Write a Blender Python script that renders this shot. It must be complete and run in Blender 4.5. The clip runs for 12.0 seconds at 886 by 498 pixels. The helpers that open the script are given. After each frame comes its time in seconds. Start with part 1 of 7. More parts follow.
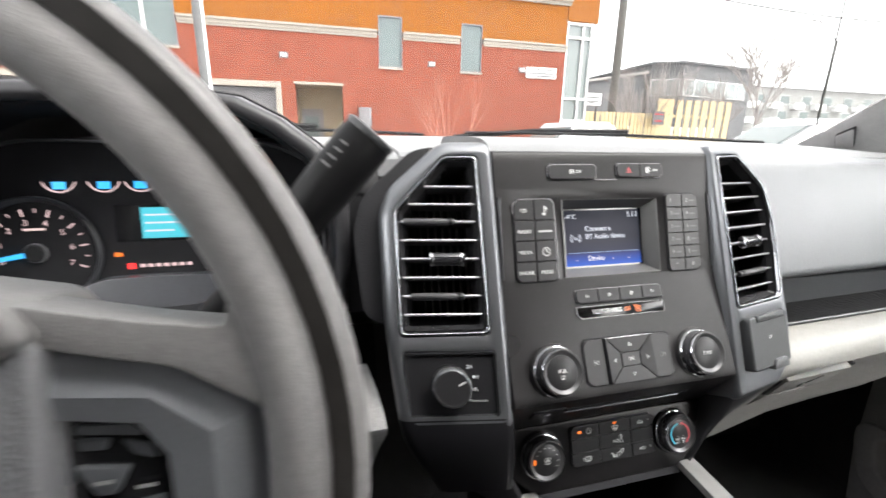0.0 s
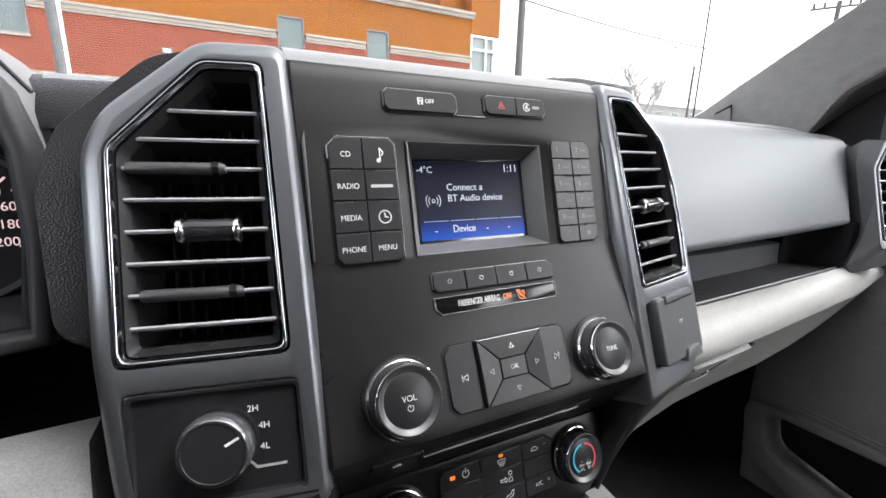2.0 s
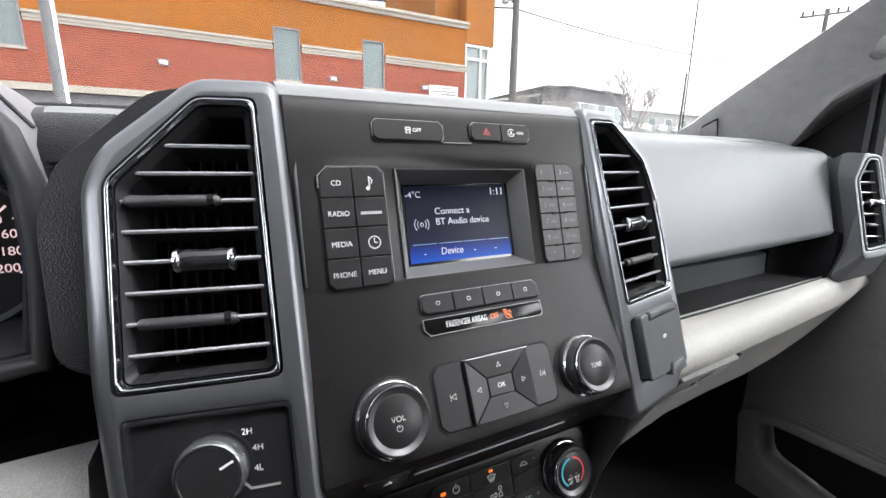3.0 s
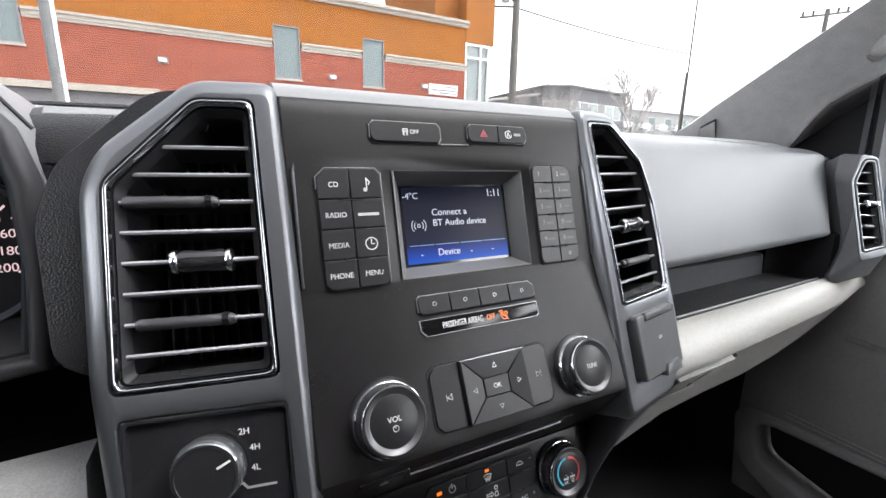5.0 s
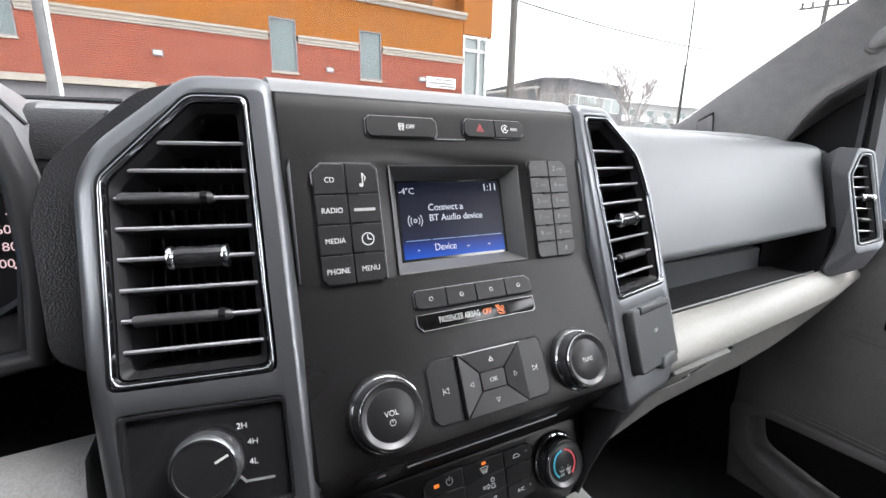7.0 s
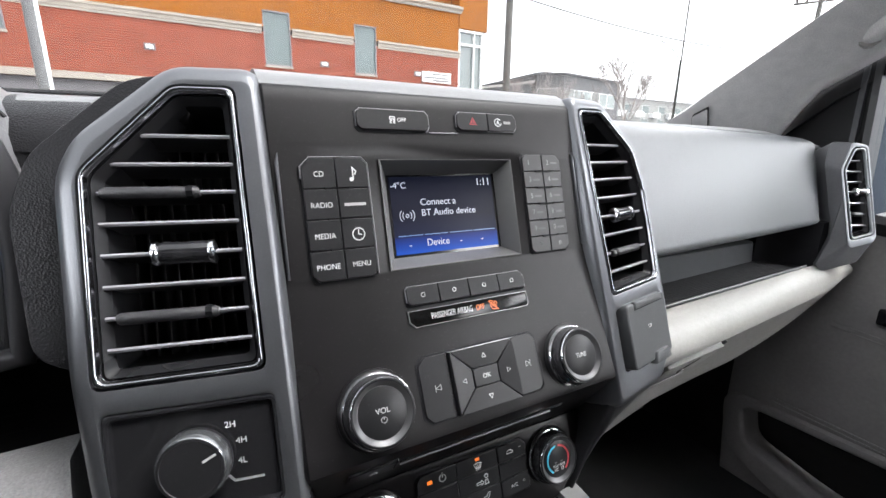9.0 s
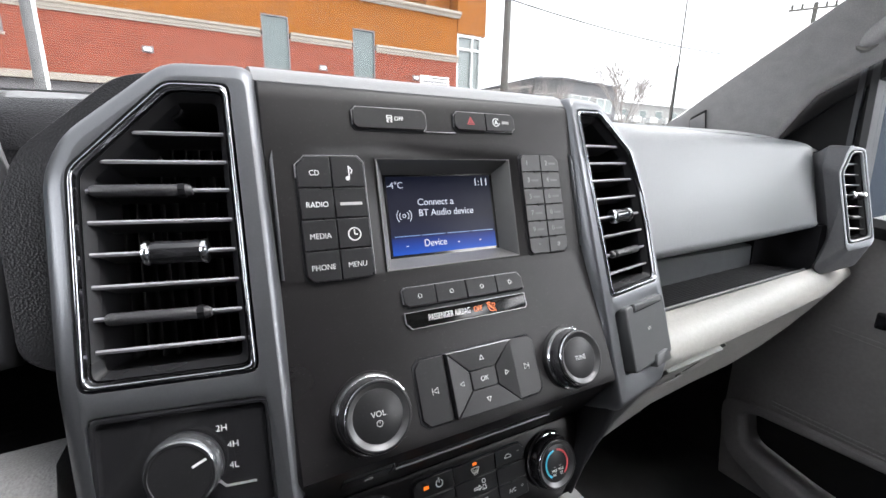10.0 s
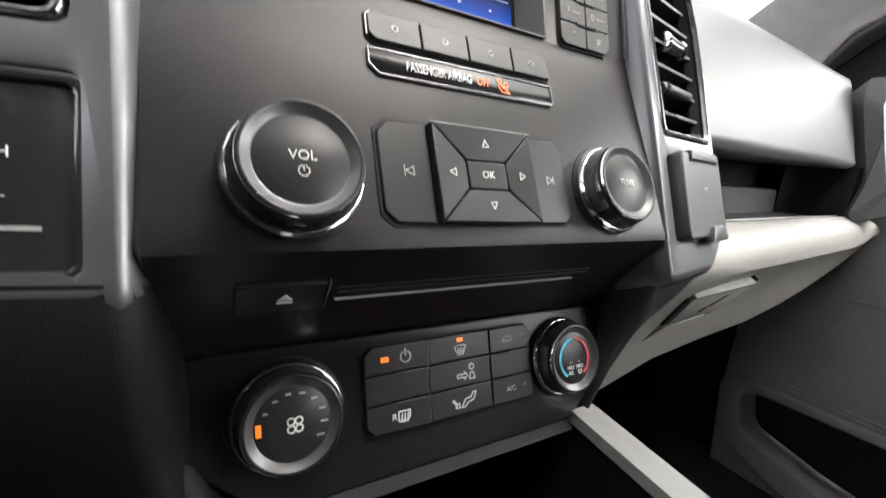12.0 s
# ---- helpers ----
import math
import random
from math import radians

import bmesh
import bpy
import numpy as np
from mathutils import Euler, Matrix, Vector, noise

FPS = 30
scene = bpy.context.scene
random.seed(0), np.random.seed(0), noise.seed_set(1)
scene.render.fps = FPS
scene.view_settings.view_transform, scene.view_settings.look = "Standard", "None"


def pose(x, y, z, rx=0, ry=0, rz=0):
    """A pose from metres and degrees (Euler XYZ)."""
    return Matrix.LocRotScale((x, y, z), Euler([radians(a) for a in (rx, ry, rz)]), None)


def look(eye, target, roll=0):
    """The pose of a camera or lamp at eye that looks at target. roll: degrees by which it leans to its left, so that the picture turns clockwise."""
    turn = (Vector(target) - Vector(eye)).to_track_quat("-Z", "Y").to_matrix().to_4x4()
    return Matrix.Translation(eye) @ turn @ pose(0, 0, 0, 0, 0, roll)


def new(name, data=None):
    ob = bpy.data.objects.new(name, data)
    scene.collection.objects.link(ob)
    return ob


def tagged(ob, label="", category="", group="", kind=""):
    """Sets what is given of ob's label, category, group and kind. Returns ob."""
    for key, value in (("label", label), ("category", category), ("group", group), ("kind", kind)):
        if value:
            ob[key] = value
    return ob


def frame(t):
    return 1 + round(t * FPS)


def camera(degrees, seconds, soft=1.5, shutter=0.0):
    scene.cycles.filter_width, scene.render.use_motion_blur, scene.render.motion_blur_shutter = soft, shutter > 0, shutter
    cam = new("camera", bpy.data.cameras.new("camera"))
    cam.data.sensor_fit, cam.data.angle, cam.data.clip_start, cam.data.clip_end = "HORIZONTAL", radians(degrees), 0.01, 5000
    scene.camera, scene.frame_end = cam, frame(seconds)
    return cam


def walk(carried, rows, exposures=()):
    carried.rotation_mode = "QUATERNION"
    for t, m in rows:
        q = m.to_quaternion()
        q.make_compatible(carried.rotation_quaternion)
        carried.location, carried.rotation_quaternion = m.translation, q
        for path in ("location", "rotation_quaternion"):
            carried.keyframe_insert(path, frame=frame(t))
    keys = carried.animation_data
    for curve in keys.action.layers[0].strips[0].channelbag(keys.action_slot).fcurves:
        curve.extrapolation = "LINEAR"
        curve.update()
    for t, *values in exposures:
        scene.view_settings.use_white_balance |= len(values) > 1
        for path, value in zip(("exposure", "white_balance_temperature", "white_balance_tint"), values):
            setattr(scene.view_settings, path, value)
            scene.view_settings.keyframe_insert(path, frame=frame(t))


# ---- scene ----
cam = camera(93.7, 12.0, shutter=0.35)
PATH = [
    (0, (-0.272, -0.356, 1.417), (0.228, 1.515, 0.918), 0.9),
    (0.5, (-0.185, -0.32, 1.389), (0.457, 1.511, 0.9), 1.2),
    (1, (-0.153, -0.278, 1.369), (0.61, 1.511, 0.899), 1.5),
    (1.5, (-0.157, -0.263, 1.355), (0.677, 1.496, 0.894), 1.5),
    (2, (-0.16, -0.259, 1.357), (0.713, 1.483, 0.904), 1.2),
    (2.5, (-0.155, -0.263, 1.369), (0.734, 1.474, 0.932), 0.9),
    (3, (-0.158, -0.269, 1.37), (0.73, 1.474, 0.952), 0.7),
    (5, (-0.157, -0.271, 1.372), (0.733, 1.469, 0.949), 0.9),
    (5.5, (-0.157, -0.271, 1.371), (0.735, 1.467, 0.942), 0.8),
    (6, (-0.157, -0.272, 1.372), (0.735, 1.464, 0.937), 0.8),
    (6.5, (-0.156, -0.272, 1.373), (0.737, 1.462, 0.929), 0.8),
    (7, (-0.156, -0.272, 1.373), (0.739, 1.459, 0.921), 0.8),
    (9, (-0.152, -0.27, 1.372), (0.758, 1.447, 0.899), 0.8),
    (9.5, (-0.149, -0.268, 1.372), (0.767, 1.446, 0.903), 0.8),
    (10, (-0.15, -0.267, 1.369), (0.771, 1.449, 0.913), 1.0),
    (10.5, (-0.149, -0.267, 1.369), (0.775, 1.451, 0.929), 1.5),
    (11, (-0.145, -0.258, 1.351), (0.788, 1.461, 0.932), 2.4),
    (11.5, (-0.12, -0.218, 1.271), (0.853, 1.479, 0.854), 3.9),
    (12, (-0.109, -0.202, 1.223), (0.89, 1.475, 0.788), 5.4),
]
walk(cam, [(t, look(eye, target, roll)) for t, eye, target, roll in PATH], [(0, 0.66, 6750, 10), (0.5, 0.46, 6600, 10), (1.0, 0.40, 6500, 11), (10.5, 0.38, 6450, 11), (11.5, 0.42, 6650, 11), (12, 0.58, 6850, 10)])

# ---- daylight: overcast sky ----
SKY, SUN, EXPOSURE = 1.50, 0.35, 0.35
scene.view_settings.exposure = EXPOSURE
world = bpy.data.worlds.new("overcast")
scene.world = world
world.use_nodes = True
wt = world.node_tree
wt.nodes.clear()
w_sky = wt.nodes.new("ShaderNodeTexSky")
w_sky.sky_type, w_sky.sun_disc = "NISHITA", False
w_sky.sun_elevation, w_sky.sun_rotation = radians(58), radians(128)
w_sky.air_density, w_sky.dust_density, w_sky.ozone_density = 1.0, 3.0, 1.0
w_hsv = wt.nodes.new("ShaderNodeHueSaturation")
w_hsv.inputs["Saturation"].default_value = 0.12
w_bg = wt.nodes.new("ShaderNodeBackground")
w_bg.inputs["Strength"].default_value = SKY
w_out = wt.nodes.new("ShaderNodeOutputWorld")
wt.links.new(w_sky.outputs[0], w_hsv.inputs["Color"])
wt.links.new(w_hsv.outputs[0], w_bg.inputs["Color"])
wt.links.new(w_bg.outputs[0], w_out.inputs["Surface"])
sun = new("sun", bpy.data.lights.new("sun", "SUN"))
sun.data.energy, sun.data.angle, sun.data.color = SUN, radians(25), (1.0, 0.97, 0.93)
sun.matrix_world = look((13.8, -10.8, 28), (0, 0, 0))


# ---- materials ----
def shader(name, base, rough=0.5, metal=0.0, var=0.12, scale=60.0, stain=0.08, bump=0.0, bscale=900.0, spec=0.5,
           coat=0.0, dust=0.0, rvar=0.1):
    """A painted, moulded or cast surface: colour variation at two scales, uneven gloss and a fine relief."""
    m = bpy.data.materials.new(name)
    m.use_nodes = True
    nt, p = m.node_tree, m.node_tree.nodes["Principled BSDF"]
    add, link = nt.nodes.new, nt.links.new
    tc = add("ShaderNodeTexCoord")

    def grain(s, detail):
        n = add("ShaderNodeTexNoise")
        n.inputs["Scale"].default_value, n.inputs["Detail"].default_value = s, detail
        link(tc.outputs["Object"], n.inputs["Vector"])
        return n.outputs["Fac"]

    def span(f, lo, hi):
        r = add("ShaderNodeMapRange")
        r.inputs["From Min"].default_value, r.inputs["From Max"].default_value = 0.3, 0.7
        r.inputs["To Min"].default_value, r.inputs["To Max"].default_value = lo, hi
        link(f, r.inputs["Value"])
        return r.outputs["Result"]

    fine, broad = grain(scale, 6.0), grain(scale * 0.07, 3.0)
    mul = add("ShaderNodeMath")
    mul.operation = "MULTIPLY"
    link(span(fine, 1 - var, 1 + var), mul.inputs[0])
    link(span(broad, 1 - stain, 1 + stain), mul.inputs[1])
    mix = add("ShaderNodeVectorMath")
    mix.operation = "SCALE"
    mix.inputs[0].default_value = base
    link(mul.outputs[0], mix.inputs["Scale"])
    colour = mix.outputs[0]
    if dust:
        specks = grain(1400.0, 1.0)
        r = add("ShaderNodeMapRange")
        r.inputs["From Min"].default_value, r.inputs["From Max"].default_value = 0.70, 0.78
        r.inputs["To Max"].default_value = dust
        link(specks, r.inputs["Value"])
        blend = add("ShaderNodeMix")
        blend.data_type = "RGBA"
        blend.inputs["B"].default_value = (0.35, 0.34, 0.33, 1)
        blend.inputs[7].default_value = (0.35, 0.34, 0.33, 1)
        link(r.outputs["Result"], blend.inputs[0])
        link(colour, blend.inputs[6])
        colour = blend.outputs[2]
    link(colour, p.inputs["Base Color"])
    link(span(broad, max(0.02, rough * (1 - rvar)), min(1, rough * (1 + rvar))), p.inputs["Roughness"])
    p.inputs["Metallic"].default_value = metal
    p.inputs["Specular IOR Level"].default_value = spec
    p.inputs["Coat Weight"].default_value = coat
    p.inputs["Coat Roughness"].default_value = 0.08
    if bump:
        v = add("ShaderNodeTexVoronoi")
        v.inputs["Scale"].default_value = bscale
        link(tc.outputs["Object"], v.inputs["Vector"])
        b = add("ShaderNodeBump")
        b.inputs["Strength"].default_value, b.inputs["Distance"].default_value = bump, 0.0006
        link(v.outputs["Distance"], b.inputs["Height"])
        link(b.outputs["Normal"], p.inputs["Normal"])
    return m


def glow(name, colour, strength):
    m = bpy.data.materials.new(name)
    m.use_nodes = True
    p = m.node_tree.nodes["Principled BSDF"]
    p.inputs["Base Color"].default_value = (0.02, 0.02, 0.02, 1)
    p.inputs["Emission Color"].default_value = (*colour, 1)
    p.inputs["Emission Strength"].default_value = strength
    p.inputs["Roughness"].default_value = 0.3
    return m


def clear_glass(name, tint=(1, 1, 1)):
    m = bpy.data.materials.new(name)
    m.use_nodes = True
    nt = m.node_tree
    nt.nodes.clear()
    t, g, x, f, p, q, o = (nt.nodes.new("ShaderNode" + k) for k in ("BsdfTransparent", "BsdfGlossy", "MixShader", "LayerWeight", "Math", "Math", "OutputMaterial"))
    t.inputs["Color"].default_value = (*tint, 1)
    g.inputs["Roughness"].default_value = 0.02
    f.inputs["Blend"].default_value = 0.5
    p.operation, q.operation = "POWER", "MULTIPLY_ADD"
    p.inputs[1].default_value = 5.0
    q.inputs[1].default_value, q.inputs[2].default_value = 0.5, 0.02
    nt.links.new(f.outputs["Facing"], p.inputs[0])
    nt.links.new(p.outputs[0], q.inputs[0])
    nt.links.new(q.outputs[0], x.inputs[0])
    nt.links.new(t.outputs[0], x.inputs[1])
    nt.links.new(g.outputs[0], x.inputs[2])
    nt.links.new(x.outputs[0], o.inputs["Surface"])
    return m


def brickwork(name, a, b, mortar):
    m = bpy.data.materials.new(name)
    m.use_nodes = True
    nt, p = m.node_tree, m.node_tree.nodes["Principled BSDF"]
    tc, sp, cb = (nt.nodes.new("ShaderNode" + k) for k in ("TexCoord", "SeparateXYZ", "CombineXYZ"))
    br, n, mx = (nt.nodes.new("ShaderNode" + k) for k in ("TexBrick", "TexNoise", "Mix"))
    nt.links.new(tc.outputs["Object"], sp.inputs[0])
    nt.links.new(sp.outputs["X"], cb.inputs["X"])
    nt.links.new(sp.outputs["Z"], cb.inputs["Y"])
    nt.links.new(cb.outputs[0], br.inputs["Vector"])
    br.inputs["Color1"].default_value, br.inputs["Color2"].default_value = (*a, 1), (*b, 1)
    br.inputs["Mortar"].default_value = (*mortar, 1)
    br.inputs["Scale"].default_value, br.inputs["Mortar Size"].default_value = 1.0, 0.010
    br.inputs["Brick Width"].default_value, br.inputs["Row Height"].default_value = 0.19, 0.057
    n.inputs["Scale"].default_value, n.inputs["Detail"].default_value = 1.6, 5.0
    nt.links.new(tc.outputs["Object"], n.inputs["Vector"])
    mx.data_type, mx.blend_type = "RGBA", "MULTIPLY"
    mx.inputs[0].default_value = 0.30
    nt.links.new(br.outputs["Color"], mx.inputs[6])
    nt.links.new(n.outputs["Fac"], mx.inputs[7])
    nt.links.new(mx.outputs[2], p.inputs["Base Color"])
    p.inputs["Roughness"].default_value = 0.9
    bp = nt.nodes.new("ShaderNodeBump")
    bp.inputs["Strength"].default_value, bp.inputs["Distance"].default_value = 0.6, 0.01
    bp.invert = True
    nt.links.new(br.outputs["Fac"], bp.inputs["Height"])
    nt.links.new(bp.outputs["Normal"], p.inputs["Normal"])
    return m


def display_glow(name, top, bottom, strength):
    m = bpy.data.materials.new(name)
    m.use_nodes = True
    nt, p = m.node_tree, m.node_tree.nodes["Principled BSDF"]
    tc, sp, rp = (nt.nodes.new("ShaderNode" + k) for k in ("TexCoord", "SeparateXYZ", "ValToRGB"))
    nt.links.new(tc.outputs["Generated"], sp.inputs[0])
    nt.links.new(sp.outputs["Z"], rp.inputs[0])
    e = rp.color_ramp.elements
    e[0].position, e[0].color = 0.0, (*bottom, 1)
    e[1].position, e[1].color = 0.48, (*top, 1)
    mid = rp.color_ramp.elements.new(0.20)
    mid.color = (bottom[0] * 0.7, bottom[1] * 0.25, bottom[2] * 0.32, 1)
    low = rp.color_ramp.elements.new(0.235)
    low.color = (top[0] * 1.2, top[1] * 1.8, top[2] * 2.4, 1)
    nt.links.new(rp.outputs[0], p.inputs["Emission Color"])
    p.inputs["Emission Strength"].default_value = strength
    p.inputs["Base Color"].default_value = (0.012, 0.012, 0.016, 1)
    p.inputs["Roughness"].default_value = 0.2
    p.inputs["Specular IOR Level"].default_value = 0.06
    return m


PANEL = shader("black_satin_plastic", (0.0080, 0.0075, 0.0080), 0.34, spec=0.25, var=0.10, bump=0.05, bscale=2600, dust=0.10, stain=0.25, rvar=0.35)
BUTTON = shader("button_plastic", (0.011, 0.011, 0.012), 0.34, spec=0.30, var=0.08, bump=0.04, bscale=2600, dust=0.08)
GLOSS = shader("gloss_black_plastic", (0.010, 0.010, 0.011), 0.12, var=0.05, coat=0.4)
BEZEL = shader("metallic_grey_paint", (0.140, 0.145, 0.154), 0.37, metal=0.85, var=0.04, scale=900, stain=0.01, rvar=0.03, coat=0.25)
CHROME = shader("satin_chrome", (0.38, 0.39, 0.41), 0.18, metal=1.0, var=0.04)
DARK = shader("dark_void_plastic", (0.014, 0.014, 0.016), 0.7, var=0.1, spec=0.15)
SATIN = shader("dull_satin_trim", (0.26, 0.27, 0.28), 0.34, metal=0.9, var=0.05)
VANE = shader("vane_plastic", (0.006, 0.006, 0.007), 0.55, var=0.08, spec=0.08)
BAR = shader("slide_bar_plastic", (0.026, 0.026, 0.028), 0.32, var=0.2, scale=700, bump=0.3, bscale=900, spec=0.5)
PAD = shader("charcoal_grained_vinyl", (0.150, 0.153, 0.158), 0.48, spec=0.32, var=0.05, scale=300, bump=0.22, bscale=1500, stain=0.06)
FACEPAD = shader("grey_grained_pad_vinyl", (0.112, 0.117, 0.124), 0.34, var=0.05, scale=300, bump=0.45, bscale=900, stain=0.06)
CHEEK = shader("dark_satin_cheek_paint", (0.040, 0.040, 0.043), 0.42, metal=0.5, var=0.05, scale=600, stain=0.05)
LIPM = shader("satin_black_lip", (0.010, 0.010, 0.011), 0.28, var=0.05, spec=0.28)
PADL = shader("black_grained_vinyl", (0.007, 0.007, 0.008), 0.34, spec=0.20, var=0.1, scale=300, bump=0.6, bscale=850, stain=0.08)
KNEE = shader("mid_grey_coarse_plastic", (0.172, 0.172, 0.174), 0.5, var=0.16, scale=700, bump=0.6, bscale=620, stain=0.12)
STONE = shader("light_grey_grained_plastic", (0.240, 0.235, 0.222), 0.5, var=0.06, scale=200, bump=0.3, bscale=1000, stain=0.05)
DOORM = shader("grey_door_vinyl", (0.30, 0.287, 0.282), 0.55, var=0.06, scale=150, bump=0.3, bscale=900)
PILLARM = shader("grey_woven_trim", (0.38, 0.377, 0.374), 0.5, var=0.14, scale=700, bump=0.45, bscale=1100)
LINER = shader("grey_headliner_cloth", (0.20, 0.197, 0.193), 0.9, var=0.06, scale=400, bump=0.2, bscale=900)
LEATHER = shader("worn_grey_wheel_vinyl", (0.140, 0.137, 0.136), 0.38, var=0.10, scale=260, bump=0.18, bscale=900, stain=0.12)
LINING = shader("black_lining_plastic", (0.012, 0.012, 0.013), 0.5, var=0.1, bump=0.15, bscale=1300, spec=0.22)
TRIMGREY = shader("silver_grey_spoke_trim", (0.26, 0.27, 0.29), 0.32, metal=0.7, var=0.04, scale=700, stain=0.02, rvar=0.04)
SADDLE = shader("charcoal_coarse_grain", (0.105, 0.106, 0.111), 0.38, var=0.08, scale=300, bump=0.35, bscale=560)
POD = shader("button_glint_grey", (0.062, 0.066, 0.072), 0.28, spec=0.5, var=0.06)
LEDGE = shader("dark_slate_plastic", (0.036, 0.038, 0.043), 0.34, spec=0.5, var=0.08, scale=300, bump=0.15, bscale=1300)
LOWM = shader("black_low_cover_and_shade", (0.0045, 0.0045, 0.0055), 0.5, spec=0.14, var=0.1, bump=0.15, bscale=1300)
LOCKM = shader("black_collar_plastic", (0.006, 0.006, 0.007), 0.5, spec=0.14, var=0.1, bump=0.1, bscale=1300)
RIMSHADE = shader("dark_rim_shade", (0.022, 0.020, 0.019), 0.55, spec=0.2, var=0.15, scale=90, bump=0.08, bscale=1300)
CLOTH = shader("black_unseen_wall", (0.016, 0.015, 0.015), 0.95, var=0.2, scale=300, bump=0.2, bscale=700, spec=0.1)
KNOBCHROME = shader("bright_knob_chrome", (0.80, 0.805, 0.82), 0.14, metal=1.0, var=0.04)
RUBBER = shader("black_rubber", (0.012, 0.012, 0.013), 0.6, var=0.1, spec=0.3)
CARPET = shader("black_carpet", (0.019, 0.019, 0.020), 0.95, var=0.3, scale=400, bump=0.5, bscale=700)
SILVER = shader("silver_painted_plastic", (0.21, 0.21, 0.207), 0.35, metal=0.3, var=0.05)
MARK = shader("white_print", (0.52, 0.52, 0.52), 0.6, var=0.03)
FAINT = shader("grey_print", (0.20, 0.20, 0.20), 0.6, var=0.03)
DIMPRINT = shader("dim_grey_print", (0.075, 0.075, 0.077), 0.6, var=0.03)
REDMARK = shader("red_print", (0.24, 0.02, 0.025), 0.5, var=0.03)
BLUEARC = shader("blue_print", (0.05, 0.42, 0.60), 0.5, var=0.03)
REDARC = shader("red_arc_print", (0.55, 0.07, 0.08), 0.5, var=0.03)
AMBER = glow("amber_light", (1.0, 0.20, 0.012), 0.95)
WHITEGLOW = glow("display_white", (0.75, 0.8, 0.95), 0.75)
BLUEGLOW = glow("display_line", (0.25, 0.45, 0.9), 0.7)
SCREEN = display_glow("display_panel", (0.003, 0.005, 0.016), (0.004, 0.11, 0.72), 0.62)
CYAN = glow("cyan_display", (0.06, 0.50, 0.62), 0.9)
NEEDLE = glow("blue_needle", (0.02, 0.36, 0.85), 1.3)
DIAL = glow("dial_marks", (0.95, 0.68, 0.70), 0.75)
REDLED = glow("red_light", (1.0, 0.03, 0.03), 1.5)
GLASS = clear_glass("windscreen_glass", (0.545, 0.549, 0.549))
SIDEGLASS = clear_glass("side_glass", (0.96, 0.97, 0.97))


# ---- mesh helpers ----
OFFSET = {}


def face_frame(o, v, u=(1, 0, 0), n=None):
    """Columns: across the face, up the face, out of the face, its origin."""
    u, v = Vector(u).normalized(), Vector(v).normalized()
    n = Vector(n).normalized() if n else u.cross(v).normalized()
    return Matrix(((u.x, v.x, n.x, o[0]), (u.y, v.y, n.y, o[1]), (u.z, v.z, n.z, o[2]), (0, 0, 0, 1)))


WORLD = Matrix.Identity(4)


def thing(name, base, label, category, group="", kind=""):
    ob = new(name)
    ob.empty_display_size = 0.01
    ob.location = base
    OFFSET[ob] = Vector(base)
    return tagged(ob, label, category, group, kind)


def part(name, bm, material, parent, label="", smooth=40):
    """One mesh, given in world metres, under a thing or under a part of it."""
    bmesh.ops.remove_doubles(bm, verts=bm.verts, dist=1e-6)
    if bm.faces:
        bmesh.ops.recalc_face_normals(bm, faces=bm.faces)
    me = bpy.data.meshes.new(name)
    off = OFFSET.get(parent, Vector())
    bm.transform(Matrix.Translation(-off))
    if smooth:
        for f in bm.faces:
            f.smooth = True
    bm.to_mesh(me)
    bm.free()
    if smooth:
        me.set_sharp_from_angle(angle=radians(smooth))
    me.materials.append(material)
    ob = new(name, me)
    if parent is not None:
        ob.parent = parent
        OFFSET[ob] = off
    if label:
        tagged(ob, label)
    return ob


def flat_tops(ob, share=0.5):
    """The broad faces of an eased piece stay flat; only its edges shade round."""
    most = max(f.area for f in ob.data.polygons)
    for f in ob.data.polygons:
        if f.area >= share * most:
            f.use_smooth = False
    return ob


def solid(name, bm, material, label, category, group="", kind="", smooth=40):
    """A top-level thing that is one mesh."""
    return tagged(part(name, bm, material, None, "", smooth), label, category, group, kind)


def plate(outlines, m, w0, w1, bevel=0.0, seg=2, hole_bevel=0.0, bm=None):
    """A flat piece from w0 to w1 out of the face, with holes (the outlines past the first) and eased edges."""
    bm = bm or bmesh.new()
    tops, rims = [], []
    for pts in outlines:
        ring = [bm.verts.new(m @ Vector((u, v, w1))) for u, v in pts]
        es = [bm.edges.new((ring[i], ring[(i + 1) % len(ring)])) for i in range(len(ring))]
        tops.append(ring)
        rims.append(es)
    if len(outlines) == 1:
        bm.faces.new(tops[0])
    else:
        bmesh.ops.triangle_fill(bm, use_beauty=True, use_dissolve=False, edges=[e for es in rims for e in es])
    lows = []
    for pts, ring in zip(outlines, tops):
        low = [bm.verts.new(m @ Vector((u, v, w0))) for u, v in pts]
        lows.append(low)
        for i in range(len(ring)):
            j = (i + 1) % len(ring)
            bm.faces.new((ring[i], ring[j], low[j], low[i]))
    if len(outlines) == 1:
        bm.faces.new(lows[0])
    bmesh.ops.recalc_face_normals(bm, faces=bm.faces)
    for k, es in enumerate(rims):
        width = bevel if k == 0 else hole_bevel
        es = [e for e in es if e.is_valid]
        if width and es:
            bmesh.ops.bevel(bm, geom=es, offset=width, offset_type="OFFSET", segments=seg, profile=0.5, affect="EDGES", clamp_overlap=True)
    return bm


